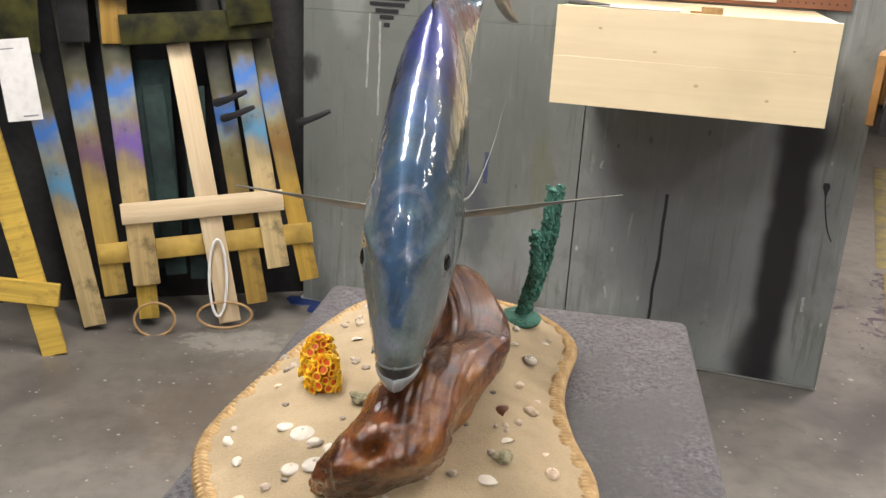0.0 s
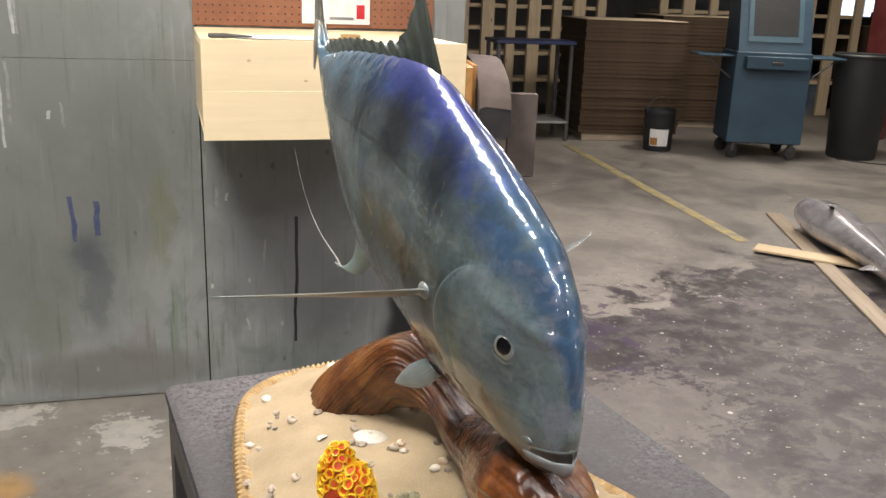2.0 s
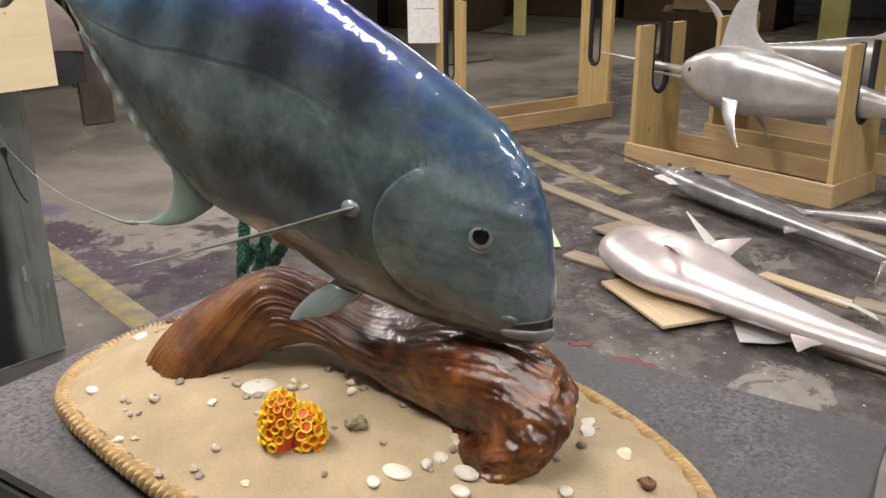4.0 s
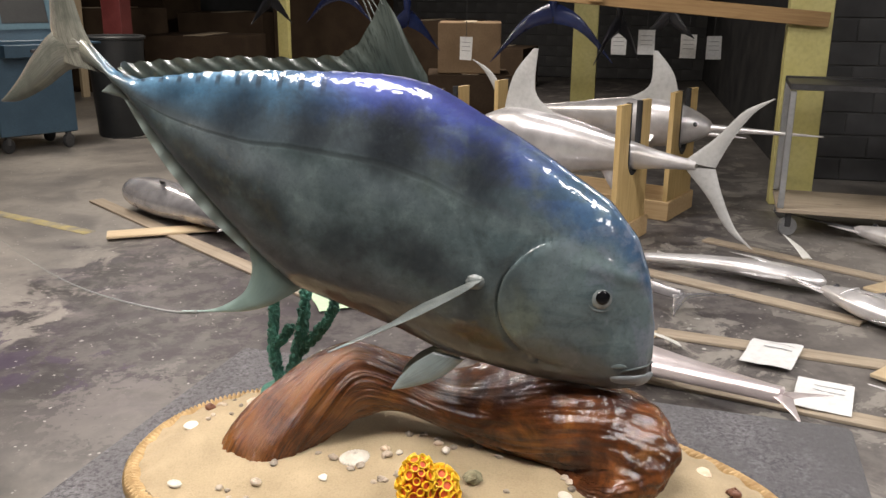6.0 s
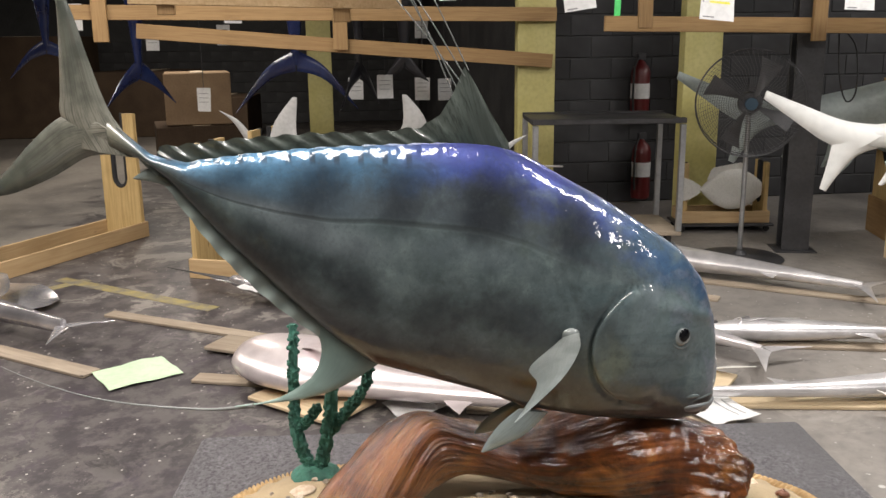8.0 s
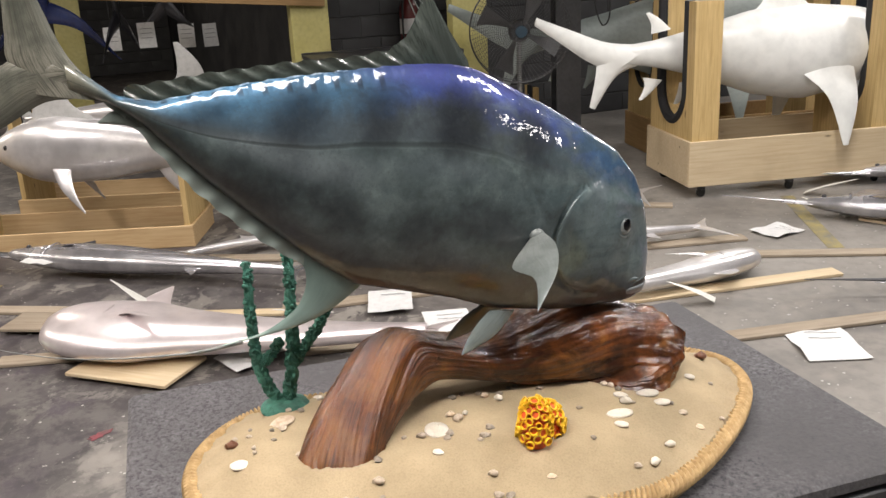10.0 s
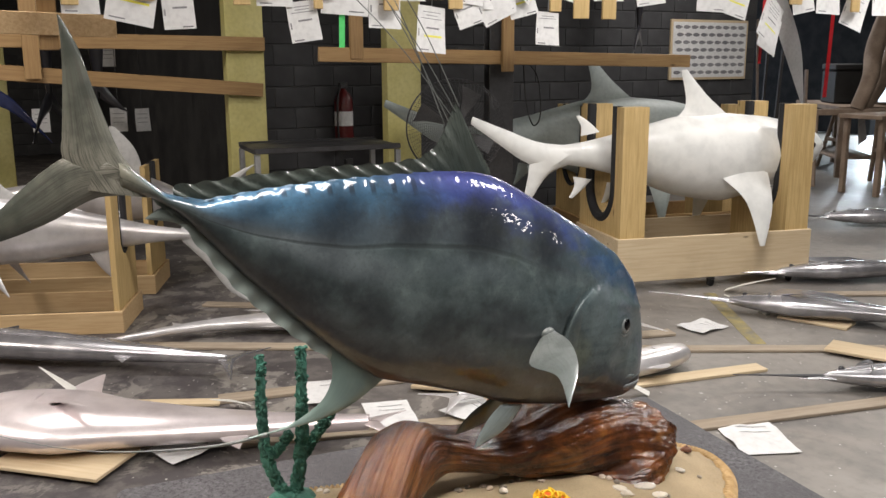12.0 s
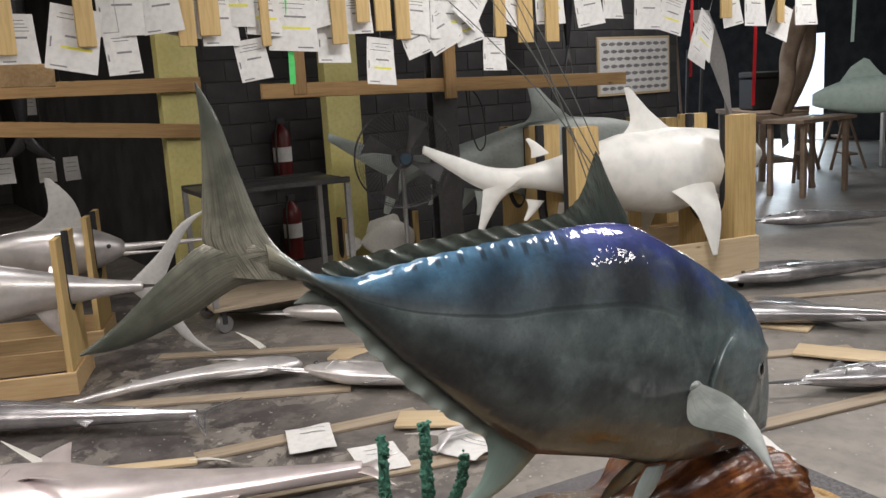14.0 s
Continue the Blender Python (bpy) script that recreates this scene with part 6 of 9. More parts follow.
# boards leaning on the dark side panel
LEAN_M = Matrix.Translation((-1.46, 3.47, 0.0)) @ Matrix(((0.974, -0.226, 0, 0), (0.226, 0.974, 0, 0), (0, 0, 1, 0), (0, 0, 0, 1))) @ pose(0, 0, 0, -10.6)
BOARD_MATS = [sprayed_board("sprayed_board_violet", (0.14, 0.08, 0.36), (0.60, 0.44, 0.20)), sprayed_board("sprayed_board_blue", (0.07, 0.26, 0.46), (0.68, 0.52, 0.26)),
              sprayed_board("sprayed_board_dark", (0.10, 0.10, 0.05), (0.42, 0.25, 0.05)), sprayed_board("yellow_board", (0.16, 0.16, 0.10), (0.62, 0.42, 0.07)),
              sprayed_board("stained_yellow_board", (0.14, 0.07, 0.14), (0.55, 0.38, 0.10)), sprayed_board("ochre_board", (0.12, 0.10, 0.03), (0.42, 0.27, 0.06)), sprayed_board("green_sprayed_board", (0.20, 0.10, 0.02), (0.55, 0.35, 0.06))]

YELLOWBAR = surface("stained_yellow_bar", (0.52, 0.35, 0.07), (0.26, 0.17, 0.035), scale=7, fine=40, rough=0.65, relief=0.1)


def lean_board(p, q, w, off, mat, label, thick=0.02, name="leaning_board"):
    """A board in the leaning plane from p to q, off metres in front of it."""
    p, q = Vector((p[0], -off, p[1])), Vector((q[0], -off, q[1]))
    d = q - p
    b = Build()
    b.box((0, -w / 2, -thick / 2), (d.length, w / 2, thick / 2), mat, 0.003)
    x, y = d.normalized(), Vector((0, 1, 0))
    z = x.cross(y).normalized()
    m = Matrix((( x.x, z.x, -y.x, p.x), (x.y, z.y, -y.y, p.y), (x.z, z.z, -y.z, p.z), (0, 0, 0, 1)))
    return part(name, b, None, "", LEAN_M @ m)


def hung_frame(label, boards, bars):
    """Boards and cross bars nailed into one hanging frame."""
    t = thing("board_frame", label, "wooden frame", LEAN_M, "frames leaning on the booth")
    for name, rows in (("upright", boards), ("cross_bar", bars)):
        for p, q, w, off, mat in rows:
            ob = lean_board(p, q, w, off, mat, "", name=name)
            ob.matrix_basis = LEAN_M.inverted() @ ob.matrix_basis
            ob.parent = t


hung_frame("raw pine board frame with blue overspray on its tops", [((0.52, 0.03), (0.33, 1.16), 0.088, 0.045, PLY), ((0.19, 0.19), (0.07, 1.36), 0.105, 0.045, BOARD_MATS[0]), ((0.72, 0.26), (0.54, 1.36), 0.09, 0.045, BOARD_MATS[1])],
           [((0.10, 0.48), (0.74, 0.545), 0.085, 0.066, PLY)])
hung_frame("yellow stained board frame behind a paler one", [((0.06, 0.14), (-0.12, 1.42), 0.09, 0.0, BOARD_MATS[4]), ((0.63, 0.10), (0.43, 1.4), 0.085, 0.0, BOARD_MATS[5]), ((0.85, 0.20), (0.60, 1.4), 0.08, 0.0, BOARD_MATS[6]), ((0.19, 0.04), (0.12, 0.9), 0.08, 0.0, BOARD_MATS[3])],
           [((-0.0, 0.31), (0.86, 0.405), 0.085, 0.021, YELLOWBAR)])
tagged(lean_board((-0.02, 0.02), (-0.37, 1.75), 0.088, 0.03, BOARD_MATS[1], ""), "pale board with a blue overspray patch, leaning on the booth", "board", "boards leaning on the booth")
tagged(lean_board((0.40, 0.20), (0.38, 1.0), 0.085, -0.03, TEALSOOT, ""), "dark stained board leaning behind the frames", "board", "boards leaning on the booth")
tagged(lean_board((0.30, 0.22), (0.22, 1.0), 0.085, -0.03, TEALSOOT, ""), "dark stained board leaning behind the frames", "board", "boards leaning on the booth")
hung_frame("blackened rail frame across the hung boards", [((-0.05, 1.15), (-0.07, 1.6), 0.11, 0.07, DARKWALL), ((0.10, 1.15), (0.08, 1.6), 0.10, 0.07, BOARD_MATS[2])], [((0.12, 1.20), (0.70, 1.25), 0.115, 0.092, OLIVESOOT)])
for x, w, z0, mat, label in ((-0.26, 0.19, 1.10, OLIVESOOT, "olive oversprayed board hung over the frames"), (-0.04, 0.17, 1.34, TEALSOOT, "dark teal oversprayed board hung over the frames"), (0.26, 0.40, 1.33, MAUVESOOT, "grey oversprayed panel hung over the frames"),
                           (0.62, 0.17, 1.24, OLIVESOOT, "olive oversprayed board hung over the frames"), (-0.45, 0.13, 1.12, DRIPGREY, "pale grey board hung over the frames")):
    tagged(lean_board((x, z0), (x - (0.10 if x > 0.5 else 0.02), 1.85), w, 0.118, mat, ""), label, "board", "boards leaning on the booth")
tagged(lean_board((0.255, 0.25), (0.21, 1.1), 0.14, -0.055, TEALSOOT, ""), "black oversprayed board leaning behind the frames", "board", "boards leaning on the booth")
# near yellow frame at the booth's mouth
t = thing("board_frame", "yellow board frame standing apart from the rest", "wooden frame", pose(-1.525, 3.20, 0, -6, 0, 14), "frames leaning on the booth")
for name, lo, hi, tw in (("upright", (-0.045, -0.01, 0.0), (0.045, 0.01, 1.25), -12), ("cross_bar", (-0.42, -0.032, 0.20), (0.0, -0.0105, 0.29), 8)):
    boxed(name, lo, hi, BOARD_MATS[3], t, "", 0.003, pose(0, 0, 0, 0, tw, 0))
paper_sheet(pose(-1.572, 3.19, 1.19, -4, -6, 20), 0.115, 0.28, "white form with printed lines hung on the frame", [(0.02, 0.262, 0.05, 0.005, INK), (-0.02, 0.03, 0.05, 0.004, INK)], curl=0.01)
for k, (x, z) in enumerate(((0.47, 0.93), (0.50, 0.87), (0.80, 0.86))):
    b = Build()
    b.tube(spline([(0, 0, 0), (0.05, -0.03, 0.015), (0.13, -0.05, 0.05)], 8), [0.016, 0.017, 0.016, 0.014, 0.013, 0.012, 0.011, 0.008], BLACKSPRAY, 8)
    tagged(part("wooden_peg", b, None, "", LEAN_M @ pose(x, -0.058, z)), "blackened wooden peg on a leaning board", "peg", "pegs on the boards")
for k, (x, w, h, mat) in enumerate(((0.475, 0.035, 0.32, PAPER), (0.22, 0.08, 0.14, STAINPINE), (0.50, 0.11, 0.11, STAINPINE))):
    b = Build()
    z0 = 0.38 if k == 0 else 0.12
    b.tube([(w * math.sin(a), 0, z0 - h / 2 - h / 2 * math.cos(a)) for a in np.linspace(0, math.tau, 30)], 0.006, mat, 6)
    tagged(part("cord_loop", b, None, "", LEAN_M @ pose(x, -0.075, 0)), ("white" if k == 0 else "tan") + " cord loop hanging from a leaning board", "cord", "cords on the boards")


def splash(name, label, x, y, r, mat, seed, sx=1.0, turn=0.0):
    """A thin dried paint patch on the floor with a ragged edge."""
    rr = random.Random(seed)
    edge = [(r * sx * math.cos(a) * k, r * math.sin(a) * k) for a, k in ((math.tau * i / 40, 0.55 + 0.45 * noise.noise(Vector((math.cos(math.tau * i / 40) * 2.2 + seed, math.sin(math.tau * i / 40) * 2.2, seed * 0.7))) + rr.uniform(0, 0.06)) for i in range(40))]
    b = Build()
    b.grid([[(px, py, 0.0005) for px, py in edge], [(px * 0.97, py * 0.97, 0.0025) for px, py in edge], [(px * 0.5, py * 0.5, 0.003) for px, py in edge], [(px * 0.02, py * 0.02, 0.003) for px, py in edge]], mat, True)
    tagged(part(name, b, None, "", pose(x, y, 0, 0, 0, turn)), label, "paint stain", "stains on the floor")


splash("paint_stain", "dark blue dried paint on the floor by the booth", -0.62, 3.93, 0.20, BLUESPRAY, 2, 1.3, -14)
splash("paint_stain", "red paint smear on the grey floor", 2.29, 1.42, 0.17, PINKSPLASH, 6, 0.35, 8)
splash("paint_stain", "red paint smear on the grey floor", 2.36, 1.62, 0.08, PINKSPLASH, 7, 0.4, 30)


def floor_line(p, q, w):
    p, q = Vector((*p, 0)), Vector((*q, 0))
    b = Build()
    b.box((0, -w / 2, 0.0002), ((q - p).length, w / 2, 0.0012 + 0.004 * w + 0.0003 * p.x), YELLOWLINE, 0.0005)
    ob = structure("trim", b, "worn yellow line painted on the floor", "floor line")
    ob.matrix_basis = pose(p.x, p.y, 0, 0, 0, math.degrees(math.atan2(q.y - p.y, q.x - p.x)))


floor_line((1.72, 3.26), (2.34, 4.9), 0.13)
floor_line((2.34, 5.0), (3.4, 7.8), 0.13)
floor_line((4.32, 4.4), (5.6, 8.1), 0.10)
floor_line((5.35, 3.2), (4.45, 2.05), 0.10)
floor_line((4.4, 3.9), (5.3, 3.0), 0.09)
floor_line((3.6, -2.9), (2.6, -2.3), 0.09)


# ---- fish casts on the floor, laid on boards ----
def cast_mesh(L, depth, width, bill, sail, mat, bend=0.0, blunt=False, tail=0.36, dark=None):
    """A long fish cast as a kit of parts, lying on its flank: nose at x = 0, tail at x = L, back towards +y, up is +z."""
    kit = Kit()
    b = kit.add("body")
    n, seg = 46, 26
    nose = 0.0 if blunt else bill
    body = L - nose - 0.10
    def swing(x):
        return bend * math.sin(math.pi * x / L)
    prof = [(0, 0.13 if not blunt else 0.42), (0.05, 0.36 if not blunt else 0.80), (0.14, 0.70 if not blunt else 0.98), (0.27, 1.0), (0.4, 0.72 if blunt else 0.93), (0.6, 0.47 if blunt else 0.68), (0.8, 0.27 if blunt else 0.36), (0.92, 0.17), (1.0, 0.12)]
    s = np.linspace(0, 1, n)
    k = smooth_table(prof, s, 0.03)
    rows = []
    for i in range(n):
        x = nose + body * s[i]
        h, w = depth / 2 * k[i], width / 2 * (0.25 + 0.75 * k[i])
        if i == 0:
            h, w = h * 0.5, w * 0.4
        row = []
        for j in range(seg):
            a = math.tau * j / seg
            ridge = 1 + 0.05 * math.exp(-((a - 1.9) / 0.11) ** 2) - 0.045 * math.exp(-((a - 1.52) / 0.14) ** 2)
            row.append((x, swing(x) + h * math.cos(a) * ridge, width * 0.5 + w * math.sin(a) * ridge))
        rows.append(row)
    b.grid(rows, mat, True, True)
    if not blunt:
        b = kit.add("bill", "slender tapering bill")
        b.tube([(bill * t, swing(bill * t), width * 0.5 + 0.012 * (1 - t)) for t in np.linspace(0, 1.06, 9)], [0.004 + (depth * 0.085 - 0.004) * q ** 1.6 for q in np.linspace(0, 1, 9)], dark or mat, 8, 0.7)
        b.tube([(bill * (0.72 + 0.40 * t), swing(bill * 0.8) - 0.014, width * 0.45) for t in np.linspace(0, 1, 6)], list(np.linspace(0.003, 0.016, 6)), mat, 7, 0.7)
    zc, xt = width * 0.5, L - 0.12
    yt = swing(xt)
    b = kit.add("tail_fin")
    for sg in (-1, 1):
        lead = spline([(xt - 0.03, yt + sg * 0.012, zc), (xt + 0.05, yt + sg * tail * 0.42, zc), (xt + 0.16, yt + sg * tail, zc - 0.01)], 12)
        trail = spline([(xt + 0.07, yt + sg * 0.002, zc), (xt + 0.10, yt + sg * tail * 0.38, zc), (xt + 0.165, yt + sg * tail, zc - 0.01)], 12)
        b.fin(lead, trail, 0.016, mat, (0, 0, 1))
    # dorsal, anal and pectoral fins
    x0 = nose + body * 0.16
    y0 = swing(x0) + depth * 0.42
    reach = depth * (1.1 if sail else 0.55)
    kit.add("dorsal_fin").fin(spline([(x0, y0, zc), (x0 + 0.03, y0 + reach * 0.6, zc + 0.01), (x0 + 0.10, y0 + reach, zc + 0.02)], 10),
          spline([(x0 + body * (0.5 if sail else 0.2), y0 - depth * 0.12, zc), (x0 + body * (0.42 if sail else 0.12), y0 + reach * (0.45 if sail else 0.1), zc), (x0 + (body * 0.30 if sail else 0.115), y0 + reach * (0.9 if sail else 1.0), zc + 0.02)], 10), 0.010, dark or mat, (0, 0, 1))
    x1 = nose + body * 0.66
    y1 = swing(x1) - depth * 0.26
    kit.add("anal_fin").fin(spline([(x1, y1, zc), (x1 + 0.05, y1 - 0.05, zc), (x1 + 0.11, y1 - 0.10, zc)], 8), spline([(x1 + 0.12, y1 + 0.03, zc), (x1 + 0.11, y1 - 0.03, zc), (x1 + 0.115, y1 - 0.10, zc)], 8), 0.008, mat, (0, 0, 1))
    x2 = nose + body * 0.22
    kit.add("pectoral_fin").fin(spline([(x2, swing(x2) - depth * 0.1, width * 0.96), (x2 + 0.08, swing(x2) - depth * 0.2, width * 1.12), (x2 + 0.24, swing(x2) - depth * 0.34, width * 1.2)], 8),
          spline([(x2 + 0.05, swing(x2) - depth * 0.05, width * 0.95), (x2 + 0.12, swing(x2) - depth * 0.14, width * 1.10), (x2 + 0.245, swing(x2) - depth * 0.335, width * 1.2)], 8), 0.008, mat, (0.2, 0.3, 0.9))
    # glass eye and gill edge
    xe = nose + body * 0.075
    kit.add("eye", "black glass eye").ball((xe, swing(xe) + depth * 0.06, width * 0.5 + width * 0.30), (0.016, 0.016, 0.012), BLACKFISH, 10, 6)
    xg = nose + body * 0.17
    kit.add("gill_edge").tube([(xg + 0.02 * math.cos(a * 2), swing(xg) + depth * 0.36 * math.sin(a), width * (0.5 + 0.49 * math.cos(a))) for a in np.linspace(-1.0, 1.0, 10)], 0.004, mat, 6)
    return kit


def floor_cast(nose, tail, depth, width, bill, sail, mat, label, bend=0.0, blunt=False, span=0.3, rest=0.022, dark=None):
    p, q = Vector((*nose, 0)), Vector((*tail, 0))
    kit = cast_mesh((q - p).length, depth, width, bill, sail, mat, bend, blunt, span, dark)
    kit.link("fish_cast", label, "fish cast", pose(p.x, p.y, rest, 0, 0, math.degrees(math.atan2(q.y - p.y, q.x - p.x))), "fish casts on the floor")


floor_cast((5.06, 4.50), (3.72, 2.66), 0.36, 0.25, 0.0, True, DARKSILVER, "dark silver sailfish cast lying on boards", 0.05, True, 0.22)
floor_cast((3.32, 1.76), (2.36, 0.18), 0.52, 0.20, 0.0, False, ROSE, "rosy silver blunt-headed fish cast on scrap boards", -0.07, True, 0.16)
floor_cast((5.10, 2.42), (3.50, 0.50), 0.27, 0.16, 0.55, False, DARKSILVER, "dark silver marlin cast lying on boards", 0.04, span=0.26, dark=STEEL)
floor_cast((4.04, -0.22), (4.26, 1.12), 0.17, 0.11, 0.0, False, SILVER, "slender pale silver fish cast lying on boards", -0.16, True, 0.12)
floor_cast((4.28, 0.16), (2.92, -0.82), 0.22, 0.13, 0.50, True, SILVER, "silver sailfish cast with a long bill on boards", 0.05, span=0.24, dark=DARKSILVER)
floor_cast((5.60, -0.16), (3.85, -1.95), 0.26, 0.16, 0.60, False, SILVER, "silver marlin cast with a dark bill on boards", 0.06, span=0.28, dark=STEEL)
floor_cast((3.55, -2.30), (1.95, -3.55), 0.24, 0.14, 0.50, True, DARKSILVER, "dark silver billfish cast lying on a board", 0.04, span=0.26, dark=DARKSILVER)
floor_cast((2.12, -1.58), (1.20, -3.15), 0.20, 0.12, 0.45, False, DARKSILVER, "dark silver billfish cast lying on a thin board", 0.03, span=0.24, dark=STEEL)
floor_cast((3.70, -3.10), (2.85, -5.10), 0.24, 0.14, 0.45, True, DARKSILVER, "dark silver sailfish cast lying on the floor boards", 0.05, span=0.26)
floor_cast((5.2, -5.5), (4.1, -7.1), 0.24, 0.15, 0.4, False, DARKSILVER, "dark marlin cast lying near the shark crate", 0.04, span=0.26, dark=STEEL)
floor_cast((2.52, -1.66), (2.56, -0.15), 0.19, 0.13, 0.0, False, SILVER, "silver fish cast with a wrapped head on a board", 0.04, True, 0.14)
floor_cast((3.42, -0.30), (3.08, -1.85), 0.17, 0.12, 0.30, False, SILVER, "slim silver fish cast lying on a board", 0.03, span=0.2, dark=DARKSILVER)
floor_cast((2.55, -4.3), (2.1, -5.8), 0.2, 0.13, 0.4, True, DARKSILVER, "dark silver billfish cast lying on the floor", 0.03, span=0.24)


def floor_board(p, q, w, mat, label, lift=0.0, thick=0.018):
    p, q = Vector((*p, 0)), Vector((*q, 0))
    b = Build()
    b.box((0, -w / 2, 0.001), ((q - p).length, w / 2, 0.001 + thick), mat, 0.003)
    tagged(part("scrap_board", b, None, "", pose(p.x, p.y, lift, 0, 0, math.degrees(math.atan2(q.y - p.y, q.x - p.x)))), label, "board", "boards on the floor")


for p, q, w, mat, words in (((4.43, 2.66), (3.80, 1.66), 0.09, SCRAP, "weathered board under a fish cast"), ((3.28, 2.0), (2.95, 1.0), 0.10, SCRAP, "weathered board with a drilled hole"),
                            ((4.20, 4.20), (4.75, 3.25), 0.16, PLY, "pale board across a longer one"), ((5.16, 4.88), (3.42, 2.52), 0.11, SCRAP, "long weathered board under a sailfish cast"),
                            ((2.60, -0.35), (2.29, -1.98), 0.10, PLY, "fresh pine board with a square end"), ((1.92, -0.92), (1.40, -3.2), 0.09, SCRAP, "long grey board under a billfish cast"),
                            ((2.86, -1.60), (2.16, -2.85), 0.09, SCRAP, "weathered board under a billfish cast"), ((2.33, -2.56), (1.80, -2.80), 0.20, PLY, "short wide pale plywood offcut"),
                            ((4.34, 0.9), (3.62, -0.32), 0.10, SCRAP, "brown board under a slender cast"), ((5.06, 0.33), (4.1, -1.05), 0.09, SCRAP, "weathered board under a marlin cast"),
                            ((3.26, 0.70), (3.05, -0.40), 0.10, SCRAP, "grey board under fish casts"), ((3.42, 1.10), (3.22, 0.70), 0.07, PLY, "narrow pale board beside a rosy cast"), ((2.72, 0.75), (2.40, -0.35), 0.10, SCRAP, "weathered board under a fish tail"),
                            ((3.05, 1.62), (2.70, 1.25), 0.30, PLY, "wide pale plywood offcut under a cast"), ((3.75, 1.95), (3.45, 1.45), 0.22, SCRAP, "wide weathered offcut under a cast"),
                            ((4.22, -0.52), (3.95, -0.76), 0.22, PLY, "wide pale plywood offcut under a marlin cast"), ((2.98, -0.24), (2.76, -0.50), 0.20, PLY, "wide pale plywood offcut under a sailfish cast"),
                            ((3.3, -0.9), (3.0, -2.0), 0.10, SCRAP, "weathered board under a slim cast"), ((4.6, -1.0), (3.8, -2.1), 0.09, SCRAP, "weathered board under a marlin tail"),
                            ((3.3, -3.3), (2.6, -4.6), 0.09, SCRAP, "weathered board under a sailfish cast"), ((2.95, -2.9), (2.55, -3.05), 0.18, PLY, "short pale plywood offcut")):
    floor_board(p, q, w, mat, words + " on the floor", 0.0188 if "across" in words or "wide" in words else 0.0)


def floor_paper(x, y, w, h, turn, label, mat=PAPER, z=0.024, seed=1):
    """A crumpled sheet lying on the floor or on a board."""
    t = thing("floor_paper", label, "paper", pose(x, y, z, 0, 0, turn), "papers on the floor")
    b = Build()
    for lift in (0.0, 0.0015):
        b.grid([[(px, py, lift + 0.004 + 0.022 * max(0.0, noise.noise(Vector((px * 7 + seed, py * 7, 0))) + 0.15)) for px in np.linspace(-w / 2, w / 2, 8)] for py in np.linspace(-h / 2, h / 2, 8)], mat)
    part("sheet", b, t)
    for k in range(4):
        b = Build()
        yy = -h * 0.3 + k * h * 0.16
        b.grid([[(px, py, 0.0085 + 0.022 * max(0.0, noise.noise(Vector((px * 7 + seed, py * 7, 0))) + 0.15)) for px in np.linspace(-w * 0.35, w * 0.2, 6)] for py in (yy, yy + 0.005)], INK if mat is PAPER else GREENTAPE)
        if mat is PAPER and k < 2:
            part("printed_bar", b, t)


floor_paper(3.40, 2.30, 0.30, 0.36, 30, "pale green paper lying across a board", GREENPAPER, 0.004, 3)
floor_paper(1.67, -1.25, 0.26, 0.34, 66, "white sheet of paper lying on the grey floor", PAPER, 0.002, 5)
floor_paper(2.47, -0.30, 0.26, 0.24, 20, "crumpled white sheet lying on fish casts", PAPER, 0.03, 8)
floor_paper(3.06, 0.20, 0.22, 0.30, 70, "white sheet hanging over a floor board", PAPER, 0.022, 9)
floor_paper(2.75, 0.95, 0.20, 0.30, 20, "white sheet lying beside a rosy cast", PAPER, 0.02, 10)
floor_paper(2.65, 0.06, 0.22, 0.30, 75, "white sheet lying beside a rosy tail", PAPER, 0.02, 14)
floor_paper(3.0, -2.25, 0.20, 0.26, 10, "white sheet lying near the shark crate", PAPER, 0.004, 12)
floor_paper(4.55, 1.75, 0.20, 0.26, 40, "white sheet leaning under a marlin cast", PAPER, 0.10, 13)


